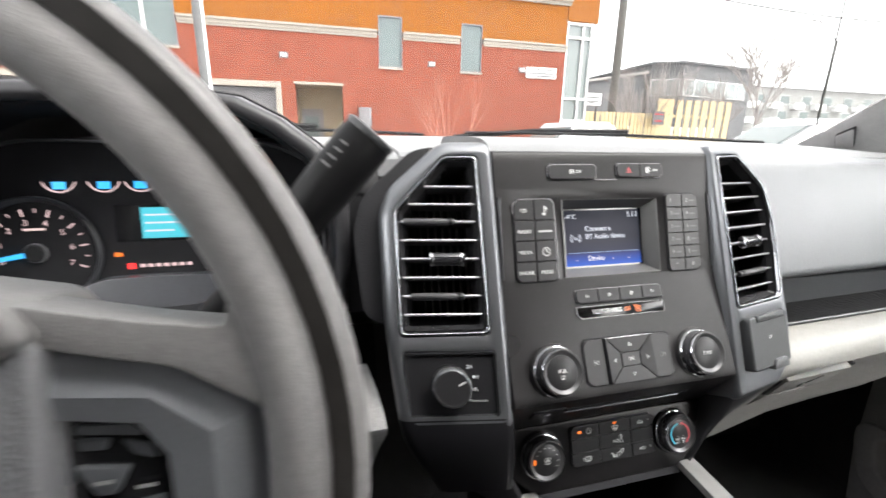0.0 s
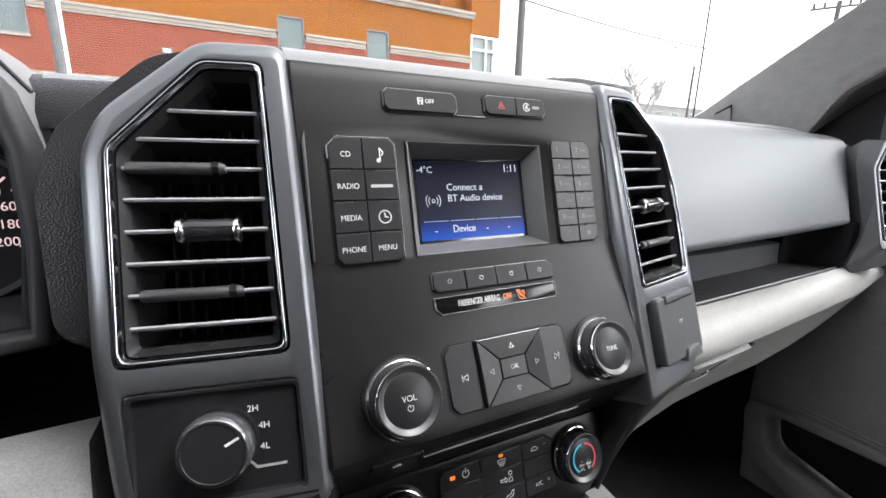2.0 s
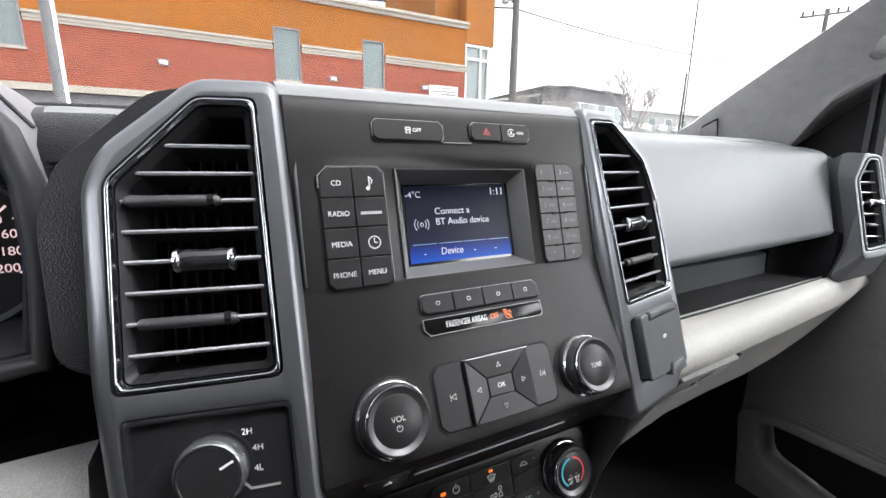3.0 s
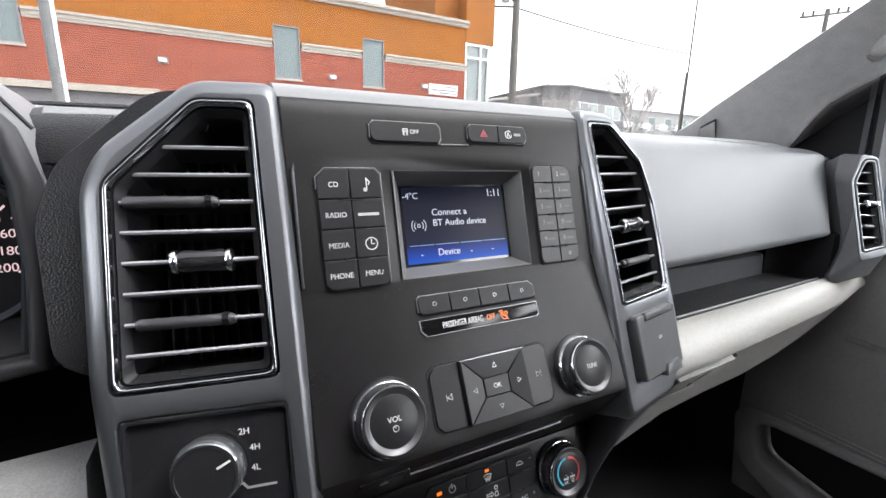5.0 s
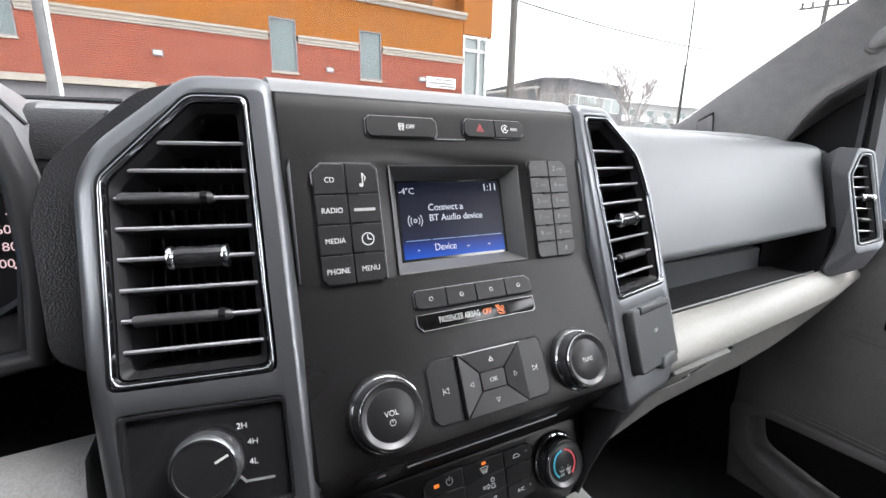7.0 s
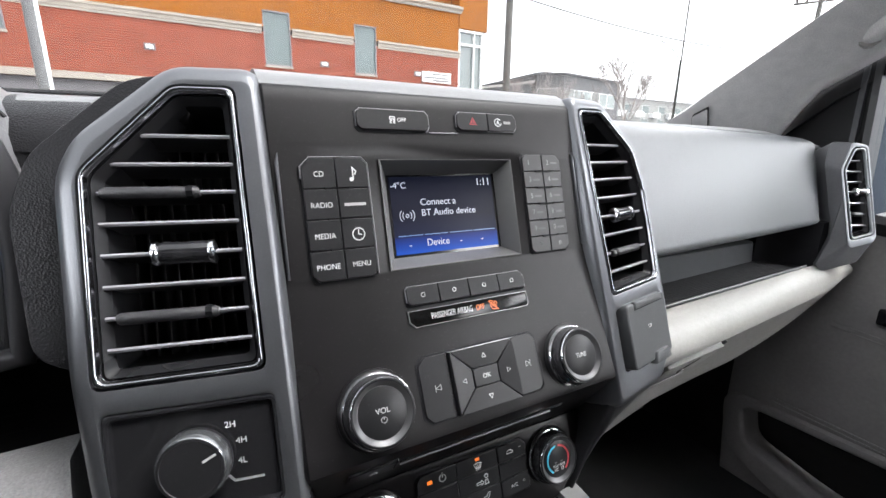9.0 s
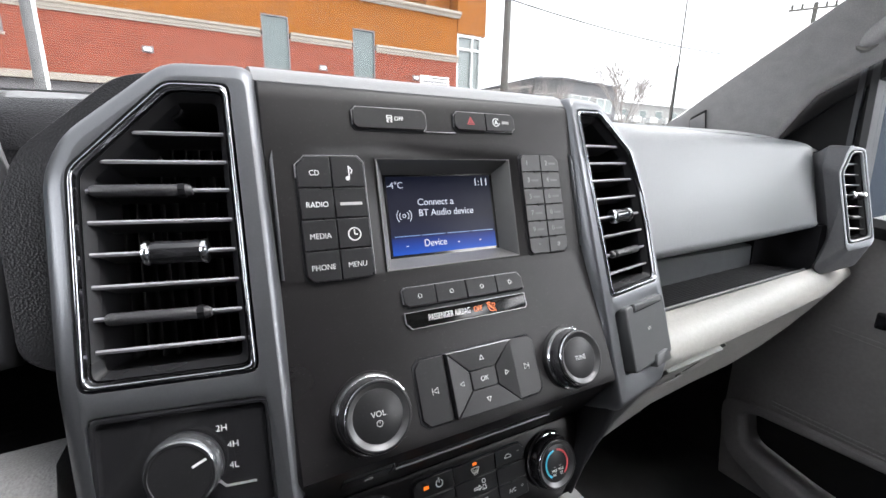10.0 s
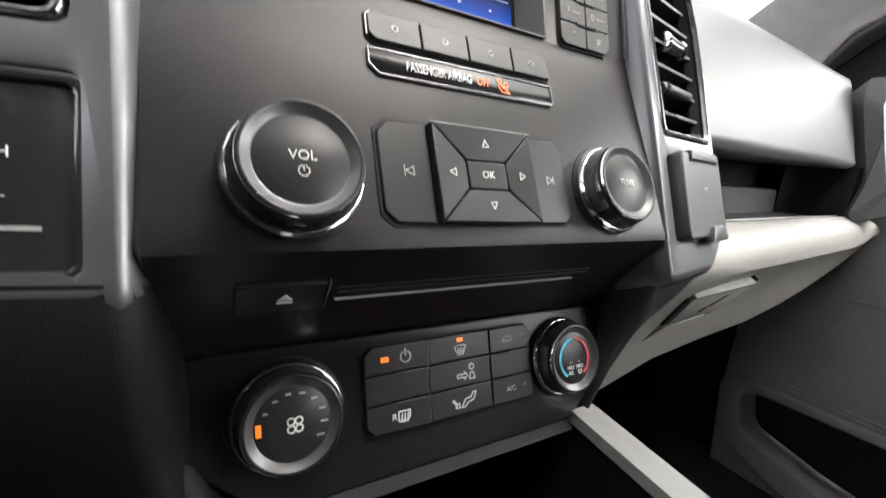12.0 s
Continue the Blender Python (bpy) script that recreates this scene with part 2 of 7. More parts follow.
def rect(u0, v0, u1, v1, cut=0.0, round_to=0):
    """A rectangle with cut or rounded corners."""
    if not cut:
        return [(u0, v0), (u1, v0), (u1, v1), (u0, v1)]
    if not round_to:
        return [(u0 + cut, v0), (u1 - cut, v0), (u1, v0 + cut), (u1, v1 - cut), (u1 - cut, v1), (u0 + cut, v1), (u0, v1 - cut), (u0, v0 + cut)]
    out = []
    for cx, cy, a in ((u1 - cut, v0 + cut, -90), (u1 - cut, v1 - cut, 0), (u0 + cut, v1 - cut, 90), (u0 + cut, v0 + cut, 180)):
        for k in range(round_to + 1):
            b = radians(a + 90 * k / round_to)
            out.append((cx + cut * math.cos(b), cy + cut * math.sin(b)))
    return out


def corner_cut(u0, v0, u1, v1, bl=0, br=0, tr=0, tl=0):
    """A rectangle with each corner cut by its own amount."""
    out = []
    for (u, v), c, a, b in (((u0, v0), bl, (0, 1), (1, 0)), ((u1, v0), br, (-1, 0), (0, 1)), ((u1, v1), tr, (0, -1), (-1, 0)), ((u0, v1), tl, (1, 0), (0, -1))):
        if c:
            out += [(u + a[0] * c, v + a[1] * c), (u + b[0] * c, v + b[1] * c)]
        else:
            out.append((u, v))
    return out


def eased(pts, r, n=3):
    """An outline with its corners rounded."""
    out = []
    for i, p in enumerate(pts):
        a, b, c = Vector(pts[i - 1]), Vector(p), Vector(pts[(i + 1) % len(pts)])
        d0, d1 = (a - b), (c - b)
        k = min(r, d0.length * 0.45, d1.length * 0.45)
        p0, p1 = b + d0.normalized() * k, b + d1.normalized() * k
        for j in range(n + 1):
            t = j / n
            q = p0 * (1 - t) ** 2 + b * 2 * t * (1 - t) + p1 * t * t
            out.append((q.x, q.y))
    return out


def lathe(profile, m, seg=48, bm=None):
    """A turned solid: rows of (radius, height) round the face's normal."""
    bm = bm or bmesh.new()
    rings = []
    for r, w in profile:
        if r < 1e-6:
            rings.append([bm.verts.new(m @ Vector((0, 0, w)))])
        else:
            rings.append([bm.verts.new(m @ Vector((r * math.cos(2 * math.pi * k / seg), r * math.sin(2 * math.pi * k / seg), w))) for k in range(seg)])
    for a, b in zip(rings, rings[1:]):
        for k in range(seg):
            j = (k + 1) % seg
            vs = [a[k % len(a)], a[j % len(a)], b[j % len(b)], b[k % len(b)]]
            vs = list(dict.fromkeys(vs))
            if len(vs) > 2:
                bm.faces.new(vs)
    return bm


def loft(loops, caps=True, closed=True, bm=None):
    """A skin through loops of as many points each."""
    bm = bm or bmesh.new()
    rows = [[bm.verts.new(p) for p in loop] for loop in loops]
    n = len(rows[0])
    for a, b in zip(rows, rows[1:]):
        for k in range(n if closed else n - 1):
            j = (k + 1) % n
            bm.faces.new((a[k], a[j], b[j], b[k]))
    if caps and closed:
        bm.faces.new(rows[0])
        bm.faces.new(rows[-1])
    return bm


def tube(points, radius, seg=10, closed=False, squash=1.0, bm=None):
    """A round bar along points; radius may be a list."""
    pts = [Vector(p) for p in points]
    n = len(pts)
    loops, up = [], None
    for i, p in enumerate(pts):
        a = pts[i - 1] if (i or closed) else pts[0]
        b = pts[(i + 1) % n] if (i < n - 1 or closed) else pts[-1]
        d = (b - a).normalized()
        if up is None:
            up = d.orthogonal().normalized()
        up = (up - d * up.dot(d)).normalized()
        side = d.cross(up)
        r = radius[i] if isinstance(radius, (list, tuple)) else radius
        loops.append([p + up * r * math.cos(2 * math.pi * k / seg) + side * r * squash * math.sin(2 * math.pi * k / seg) for k in range(seg)])
    if closed:
        loops.append(loops[0])
    return loft(loops, caps=not closed, bm=bm)


def box(x0, y0, z0, x1, y1, z1, bevel=0.0, seg=2, bm=None):
    return plate([rect(x0, y0, x1, y1)], WORLD, z0, z1, bevel, seg, bm=bm) if not bevel else eased_box(x0, y0, z0, x1, y1, z1, bevel, seg, bm)


def eased_box(x0, y0, z0, x1, y1, z1, bevel, seg=2, bm=None):
    own = bmesh.new()
    bmesh.ops.create_cube(own, size=1.0, matrix=Matrix.Translation(((x0 + x1) / 2, (y0 + y1) / 2, (z0 + z1) / 2)) @ Matrix.Diagonal((x1 - x0, y1 - y0, z1 - z0, 1)))
    bmesh.ops.bevel(own, geom=own.edges[:], offset=bevel, segments=seg, profile=0.5, affect="EDGES")
    if bm is None:
        return own
    me = bpy.data.meshes.new("tmp")
    own.to_mesh(me)
    own.free()
    bm.from_mesh(me)
    bpy.data.meshes.remove(me)
    return bm


def print_text(words, m, u, v, size, material, parent, w=0.0003, align="CENTER", name="lettering", stretch=1.0, thin=0.0025):
    """Printed words lying on a face."""
    cu = bpy.data.curves.new("words", "FONT")
    cu.body, cu.size, cu.align_x, cu.align_y, cu.extrude = words, size, align, "CENTER", 0.00012
    cu.resolution_u, cu.offset = 4, -thin * size
    tmp = bpy.data.objects.new("words", cu)
    me = bpy.data.meshes.new_from_object(tmp)
    bpy.data.objects.remove(tmp)
    bm = bmesh.new()
    bm.from_mesh(me)
    bpy.data.meshes.remove(me)
    bm.transform(m @ Matrix.Translation((u, v, w)) @ Matrix.Diagonal((stretch, 1, 1, 1)))
    return part(name, bm, material, parent, smooth=0)


def strokes(name, lines, m, u, v, width, material, parent, w=0.0003, size=1.0):
    """A printed sign from drawn lines; a line that ends where it began is closed."""
    bm = bmesh.new()
    for line in lines:
        pts = [Vector((u + a * size, v + b * size)) for a, b in line]
        for a, b in zip(pts, pts[1:]):
            d = (b - a)
            if d.length < 1e-7:
                continue
            d.normalize()
            n = Vector((-d.y, d.x)) * width / 2
            a, b = a - d * width * 0.3, b + d * width * 0.3
            vs = [bm.verts.new(m @ Vector((q.x, q.y, h))) for h in (w, w + 0.00015) for q in (a - n, b - n, b + n, a + n)]
            bm.faces.new(vs[4:])
            for k in range(4):
                j = (k + 1) % 4
                bm.faces.new((vs[k], vs[j], vs[4 + j], vs[4 + k]))
    return part(name, bm, material, parent, smooth=0)


def arc(r, a0, a1, n=16, cx=0.0, cy=0.0):
    return [(cx + r * math.cos(radians(a0 + (a1 - a0) * k / n)), cy + r * math.sin(radians(a0 + (a1 - a0) * k / n))) for k in range(n + 1)]


# ---- faces of the centre stack ----
UP = face_frame((0, 0.008, 1.364), (0, 0.2756, 0.9613))
CH = face_frame((0, -0.022, 1.27), (0, 0.4348, 0.9005))
UC = face_frame((0, -0.0265, 1.137), (0, -0.579, 0.815))
LO = face_frame((0, -0.027, 1.135), (0, 0.3096, 0.9509))


def up(z):
    return (z - 1.364) / 0.9613


def ch(z):
    return (z - 1.27) / 0.9005


def lo(z):
    return (z - 1.135) / 0.9509


# ---- audio panel ----
audio = thing("audio_panel", (0, 0, 1.19), "black satin plastic audio panel with display and push buttons", "control panel")


def stack_profile():
    """Down the face: rounded top edge, upper face, crease, chin, undercut."""
    pts = [(0.0300, 1.4110), (0.0222, 1.4088), (0.0204, 1.4062), (0.0182, 1.3990)]
    pts += [(0.008 + (z - 1.364) * 0.2867, z) for z in (1.3760, 1.3630, 1.2905)]
    pts += [(-0.0136, 1.2880), (-0.0160, 1.2835), (-0.0190, 1.2765)]
    pts += [(-0.022 + (z - 1.27) * 0.4828, z) for z in (1.262, 1.235, 1.205, 1.197)]
    pts += [(-0.0605, 1.1910), (-0.0612, 1.1872), (-0.0590, 1.1835)]
    pts += [(-0.0450, 1.1632), (-0.0315, 1.1440), (-0.0275, 1.1390), (-0.0262, 1.1368)]
    return pts


HALF = 0.1275
cols = [-HALF, -HALF + 0.003, -0.0555, 0.0545, HALF - 0.003, HALF]
bm = bmesh.new()
prof = stack_profile()
grid = []
for k, x in enumerate(cols):
    edge = 0.004 if k in (0, len(cols) - 1) else 0.0
    grid.append([bm.verts.new((x, y + edge, z)) for y, z in prof])
for a, b, xa in zip(grid, grid[1:], cols):
    for i in range(len(prof) - 1):
        hole = xa == -0.0555 and 1.2905 - 1e-6 < prof[i + 1][1] and prof[i][1] < 1.363 + 1e-6
        if not hole:
            bm.faces.new((a[i], a[i + 1], b[i + 1], b[i]))
fascia = part("fascia", bm, PANEL, audio)
roll = [(0.215, 1.4130), (0.195, 1.4235), (0.16, 1.4245), (0.090, 1.4235), (0.052, 1.4215), (0.040, 1.4195), (0.031, 1.4160), (0.0252, 1.4118), (0.0232, 1.4094), (0.0236, 1.4086), (0.034, 1.4086), (0.215, 1.4086)]
part("top_roll", loft([[(x, y, z) for y, z in roll] for x in (-0.1270, -0.06, 0.0, 0.06, 0.1270)]), PAD, audio, "grey rolled top edge")
fascia.modifiers.new("thickness", "SOLIDIFY").thickness = 0.004
for s in (-1, 1):
    part("edge_seam", plate([[(s * 0.1205, up(1.368)), (s * 0.1225, up(1.362)), (s * 0.1225, up(1.292)), (s * 0.1210, up(1.292))]], UP, -0.002, 0.0022, 0.0006), BEZEL, audio, "grey metallic edge strip")

# display: sloped surround, glass, lit picture
s0, s1 = up(1.2995), up(1.3545)
o0, o1 = up(1.2905), up(1.363)
inner = [(-0.0475, s0 - 0.002), (0.0465, s0 - 0.002), (0.0465, s1 + 0.0015), (-0.0475, s1 + 0.0015)]
outer = [(-0.0560, o0 - 0.0006), (0.0550, o0 - 0.0006), (0.0550, o1 + 0.0006), (-0.0560, o1 + 0.0006)]
bm = bmesh.new()
ro = [bm.verts.new(UP @ Vector((u, v, 0.0012))) for u, v in outer]
rm = [bm.verts.new(UP @ Vector((u * 0.985, v * 0.985 - 0.0006, 0.0010))) for u, v in outer]
ri = [bm.verts.new(UP @ Vector((u, v, -0.0135))) for u, v in inner]
rb = [bm.verts.new(UP @ Vector((u * 1.03, v, -0.0165))) for u, v in inner]
ra = [bm.verts.new(UP @ Vector((u, v, -0.002))) for u, v in outer]
for a, b in ((ra, ro), (ro, rm), (rm, ri), (ri, rb)):
    for k in range(4):
        j = (k + 1) % 4
        bm.faces.new((a[k], a[j], b[j], b[k]))
SURROUND = shader("display_surround_plastic", (0.06, 0.06, 0.06), 0.34, var=0.06, bump=0.05, bscale=2600)
part("screen_surround", bm, SURROUND, audio, "sloping grey plastic screen surround", smooth=0)
screen = part("screen", plate([rect(-0.0485, s0 - 0.003, 0.0475, s1 + 0.0025)], UP, -0.022, -0.0140), GLOSS, audio, "lit colour display with blue lower bar")
part("picture", plate([rect(-0.0450, s0, 0.0440, s1)], UP, -0.0141, -0.01375), SCREEN, screen, "dark blue lit picture", smooth=0)
SW = -0.0134
sh = s1 - s0
print_text("-4°C", UP, -0.0448, s0 + sh * 0.885, 0.0066, WHITEGLOW, screen, SW, "LEFT")
print_text("1:11", UP, 0.0425, s0 + sh * 0.905, 0.0083, WHITEGLOW, screen, SW, "RIGHT")
print_text("Connect a", UP, -0.0222, s0 + sh * 0.660, 0.0073, WHITEGLOW, screen, SW, "LEFT")
print_text("BT Audio device", UP, -0.0220, s0 + sh * 0.520, 0.0073, WHITEGLOW, screen, SW, "LEFT", stretch=0.97)
print_text("Device", UP, -0.0105, s0 + sh * 0.125, 0.0076, WHITEGLOW, screen, SW, stretch=0.9)
for u in (-0.0335, 0.0095, 0.0290):
    print_text("-", UP, u, s0 + sh * 0.115, 0.0070, WHITEGLOW, screen, SW)
strokes("signal_icon", [arc(0.0012, 0, 360, 10)] + [arc(r, a - 42, a + 42, 8) for r in (0.0036, 0.0058) for a in (0, 180)], UP, -0.0336, s0 + sh * 0.495, 0.0005, WHITEGLOW, screen, SW)
for k in range(4):
    a = -0.0425 + k * 0.0215
    strokes("divider_line", [[(a, 0), (a + 0.0195, 0)]], UP, 0, s0 + sh * 0.235, 0.0005, BLUEGLOW, screen, SW)


def key(u0, v0, u1, v1, m, cuts=(0, 0, 0, 0), w=0.0022, parent=None, material=BUTTON, edge=0.00045, gap=0.00035, name="button", label=""):
    """A push button with eased edges, a hair's gap from its neighbours."""
    pts = corner_cut(u0 + gap, v0 + gap, u1 - gap, v1 - gap, *cuts)
    return flat_tops(part(name, plate([pts], m, -0.002, w, edge, 2), material, parent or audio, label, 60))


def socket(u0, v0, u1, v1, m, cuts=(0, 0, 0, 0), grow=0.0011, parent=None, material=DARK, w=0.0005, name="button_well"):
    pts = corner_cut(u0 - grow, v0 - grow, u1 + grow, v1 + grow, *cuts)
    return part(name, plate([pts], m, -0.003, w), material, parent or audio)


def lip(outline, m, width, w, material, parent, name="edge_line", label=""):
    """A thin raised line that follows an outline."""
    bm = bmesh.new()
    for (a0, a1), (b0, b1) in zip(outline, outline[1:]):
        a, b = Vector((a0, a1)), Vector((b0, b1))
        d = (b - a).normalized()
        n = Vector((-d.y, d.x)) * width / 2
        a, b = a - d * width * 0.4, b + d * width * 0.4
        lo4 = [bm.verts.new(m @ Vector((q.x, q.y, -0.001))) for q in (a - n, b - n, b + n, a + n)]
        hi4 = [bm.verts.new(m @ Vector((q.x, q.y, w))) for q in (a - n * 0.5, b - n * 0.5, b + n * 0.5, a + n * 0.5)]
        bm.faces.new(hi4)
        for k in range(4):
            j = (k + 1) % 4
            bm.faces.new((lo4[k], lo4[j], hi4[j], hi4[k]))
    return part(name, bm, material, parent, label, smooth=0)


STRIP = shader("smoked_strip_plastic", (0.004, 0.004, 0.004), 0.16, var=0.05, spec=0.3)
# pale metal for highlights drawn as thin lines along key edges
EDGE = shader("bright_edge_highlight", (0.30, 0.30, 0.31), 0.25, metal=0.4, var=0.05)
# traction pill and hazard pair on the top strip
a, b, c, d = -0.0690, up(1.3828), -0.0148, up(1.3972)
socket(a, b, c, d, UP, (0.003, 0.003, 0.003, 0.003))
pill = key(a, b, c, d, UP, (0.003, 0.003, 0.003, 0.003))
lip([(a, b + 0.003), (a, d - 0.003), (a + 0.003, d), (c - 0.003, d), (c, d - 0.003), (c, b + 0.003), (c - 0.002, b)], UP, 0.0009, 0.0012, EDGE, audio)
print_text("OFF", UP, -0.0362, (b + d) / 2, 0.0040, MARK, pill, 0.0023)
strokes("skid_icon", [[(-.0022, .0026), (.0022, .0026), (.0026, .0006), (-.0026, .0006), (-.0022, .0026)], [(-.0024, 0), (-.0008, -.001), (-.0026, -.0022), (-.001, -.0034)], [(.001, 0), (.0026, -.001), (.0008, -.0022), (.0024, -.0034)]], UP, -0.0432, (b + d) / 2, 0.0006, MARK, pill, 0.0023, 0.75)
lip([(-0.0150, b - 0.0004), (0.0085, b - 0.0002)], UP, 0.0011, 0.0010, EDGE, audio)
a, b, c, d, e = 0.0083, up(1.3845), 0.0640, up(1.3983), 0.0362
socket(a, b, c, d, UP, (0.003, 0.003, 0.003, 0.003))
hz = key(a, b, e, d, UP, (0.003, 0, 0, 0.003))
strokes("hazard_sign", [[(-.0034, -.0028), (.0034, -.0028), (0, .0032), (-.0034, -.0028)], [(-.0016, -.0014), (.0016, -.0014), (0, .0012), (-.0016, -.0014)]], UP, 0.0225, (b + d) / 2, 0.0007, REDMARK, hz, 0.0023, 0.85)
stp = key(e, b, c, d, UP, (0, 0.003, 0.003, 0))
strokes("stop_start_icon", [arc(0.0030, 40, 350, 14), [(-.0012, -.0014), (0, .0016), (.0012, -.0014)], [(-.0008, -.0004), (.0008, -.0004)]], UP, 0.0458, (b + d) / 2, 0.0006, MARK, stp, 0.0023)
strokes("faint_mark", [[(-.0026, 0), (.0026, 0)]], UP, 0.0545, (b + d) / 2, 0.0022, FAINT, stp, 0.0023)
lip([(a, b + 0.003), (a + 0.0005, d - 0.003), (a + 0.003, d), (c - 0.003, d), (c, d - 0.003), (c, b + 0.003), (c - 0.003, b), (e, b)], UP, 0.0008, 0.0011, EDGE, audio)

# eight source keys
GREYMARK = shader("mid_grey_print", (0.30, 0.30, 0.30), 0.6, var=0.03)
X0, X1, XM = -0.1082, -0.0652, -0.0868
Z = [1.2883, 1.3070, 1.3260, 1.3450, 1.3645]
socket(X0, up(Z[0]), X1, up(Z[4]), UP, (0.004, 0.003, 0.004, 0.006))
words = [("PHONE", "MENU"), ("MEDIA", None), ("RADIO", "BAR"), ("CD", "NOTE")]
for r in range(4):
    v0, v1 = up(Z[r]), up(Z[r + 1])
    for k, (u0, u1) in enumerate(((X0, XM), (XM, X1))):
        cuts = (0.004 if (r, k) == (0, 0) else 0, 0.003 if (r, k) == (0, 1) else 0, 0.004 if (r, k) == (3, 1) else 0, 0.006 if (r, k) == (3, 0) else 0)
        b = key(u0, v0, u1, v1, UP, cuts, 0.0026)
        cu, cv, t = (u0 + u1) / 2, (v0 + v1) / 2 - 0.0008, words[r][k]
        if t in ("PHONE", "MENU", "MEDIA", "RADIO", "CD"):
            print_text(t, UP, cu, cv, 0.0049, MARK, b, 0.0027, stretch=0.92)
        elif t == "BAR":
            strokes("plain_mark", [[(-.0066, 0), (.0066, 0)]], UP, cu, cv, 0.0019, GREYMARK, b, 0.0027)
        elif t == "NOTE":
            strokes("note_icon", [[(.0005, -.0034), (.0005, .0042), (.0026, .0016), (.0018, -.0004)], arc(0.0010, 0, 360, 8, -.0006, -.0036), arc(0.0004, 0, 360, 6, -.0006, -.0036)], UP, cu, cv, 0.0008, MARK, b, 0.0027)
        else:
            strokes("clock_icon", [arc(0.0040, 0, 360, 20), [(0, .0028), (0, 0), (.0020, -.0004)]], UP, cu, cv, 0.0007, MARK, b, 0.0027)
    if r:
        lip([(XM - 0.008, v0 + 0.0009), (XM - 0.0068, v0 - 0.0010), (XM + 0.0068, v0 - 0.0010), (XM + 0.008, v0 + 0.0009)], UP, 0.0007, 0.0031, DARK, audio, "notch_line")
lip([(X0 - .0004, up(1.352)), (X0 - .0004, up(1.3590)), (X0 + .0058, up(1.3649)), (X1 - 0.0035, up(1.3649)), (X1 + .0004, up(1.3608)), (X1 + .0004, up(1.2900))], UP, 0.0008, 0.0022, EDGE, audio)

# twelve number keys
X0, X1, XM = 0.0652, 0.1052, 0.0856
Z = [1.2893, 1.3020, 1.3148, 1.3277, 1.3406, 1.3536, 1.3672]
socket(X0, up(Z[0]), X1, up(Z[6]), UP, (0.003, 0.004, 0.005, 0.003))
digits = [("*", "#"), ("9", "0"), ("7", "8"), ("5", "6"), ("3", "4"), ("1", "2")]
KEYGREY = shader("number_key_plastic", (0.0150, 0.0150, 0.0158), 0.38, spec=0.40, var=0.08, bump=0.04, bscale=2600)
for r in range(6):
    v0, v1 = up(Z[r]), up(Z[r + 1])
    for k, (u0, u1) in enumerate(((X0, XM), (XM, X1))):
        cuts = (0.003 if (r, k) == (0, 0) else 0, 0.004 if (r, k) == (0, 1) else 0, 0.005 if (r, k) == (5, 1) else 0, 0.003 if (r, k) == (5, 0) else 0)
        b = key(u0, v0, u1, v1, UP, cuts, 0.0024, material=KEYGREY, name="number_key", gap=0.0003)
        t, cu, cv = digits[r][k], (u0 + u1) / 2, (v0 + v1) / 2
        print_text(t, UP, cu - (0.004 if t not in "*#" else 0), cv, 0.0058, FAINT, b, 0.0025)
        if t not in "*#1":
            strokes("faint_mark", [[(0, 0), (.0062, 0)]], UP, cu - 0.0008, cv - 0.0003, 0.0016, DIMPRINT, b, 0.0025)
    if r:
        lip([(XM - 0.008, v0 + 0.0007), (XM - 0.0068, v0 - 0.0010), (XM + 0.0068, v0 - 0.0010), (XM + 0.008, v0 + 0.0007)], UP, 0.0007, 0.0029, DARK, audio, "notch_line")

# preset row and airbag strip on the chin
z0, z1 = ch(1.2657), ch(1.2782)
us = [-0.0487, -0.0240, 0.0007, 0.0268, 0.0512]
socket(us[0], z0, us[4], z1, CH, (0.003, 0.002, 0.004, 0.002), 0.0009)
for k in range(4):
    b = key(us[k], z0, us[k + 1], z1, CH, (0.003 if k == 0 else 0, 0.002 if k == 3 else 0, 0.004 if k == 3 else 0, 0.002 if k == 0 else 0), 0.0026, name="preset_button")
    strokes("ring_mark", [arc(0.0014, 0, 360, 12)], CH, (us[k] + us[k + 1]) / 2, (z0 + z1) / 2, 0.0003, MARK, b, 0.0027)
lip([(us[0], z0 + 0.003), (us[0], z1 - 0.002), (us[0] + 0.002, z1), (us[4] - 0.004, z1), (us[4], z1 - 0.004), (us[4], z0 + 0.001)], CH, 0.0006, 0.0016, EDGE, audio)
z0, z1 = ch(1.2528), ch(1.2628)
strip = part("airbag_strip", plate([corner_cut(-0.0490, z0, 0.0510, z1, 0.004, 0.002, 0.001, 0.001)], CH, -0.003, 0.0012, 0.0005), STRIP, audio, "black airbag status strip")
lip([(-0.0480, z1), (0.0510, z1), (0.0512, z0 + 0.002), (0.0492, z0), (-0.0450, z0), (-0.0490, z0 + 0.004), (-0.0490, z1)], CH, 0.0006, 0.0016, EDGE, audio)
print_text("PASSENGER AIRBAG", CH, -0.0325, (z0 + z1) / 2, 0.0062, MARK, strip, 0.0014, "LEFT", stretch=0.60, thin=0.004)
print_text("OFF", CH, 0.0075, (z0 + z1) / 2, 0.0056, AMBER, strip, 0.0014, stretch=0.75)
strokes("airbag_icon", [arc(0.0011, 0, 360, 8, -.0016, .0024), [(-.0018, .0010), (.0004, -.0012), (.0028, -.0014)], [(-.0028, .0003), (-.0012, -.0030), (.0022, -.0034)], arc(0.0013, 0, 360, 8, .0020, .0010), [(-.0036, .0032), (.0036, -.0036)]], CH, 0.0190, (z0 + z1) / 2, 0.00055, AMBER, strip, 0.0014)


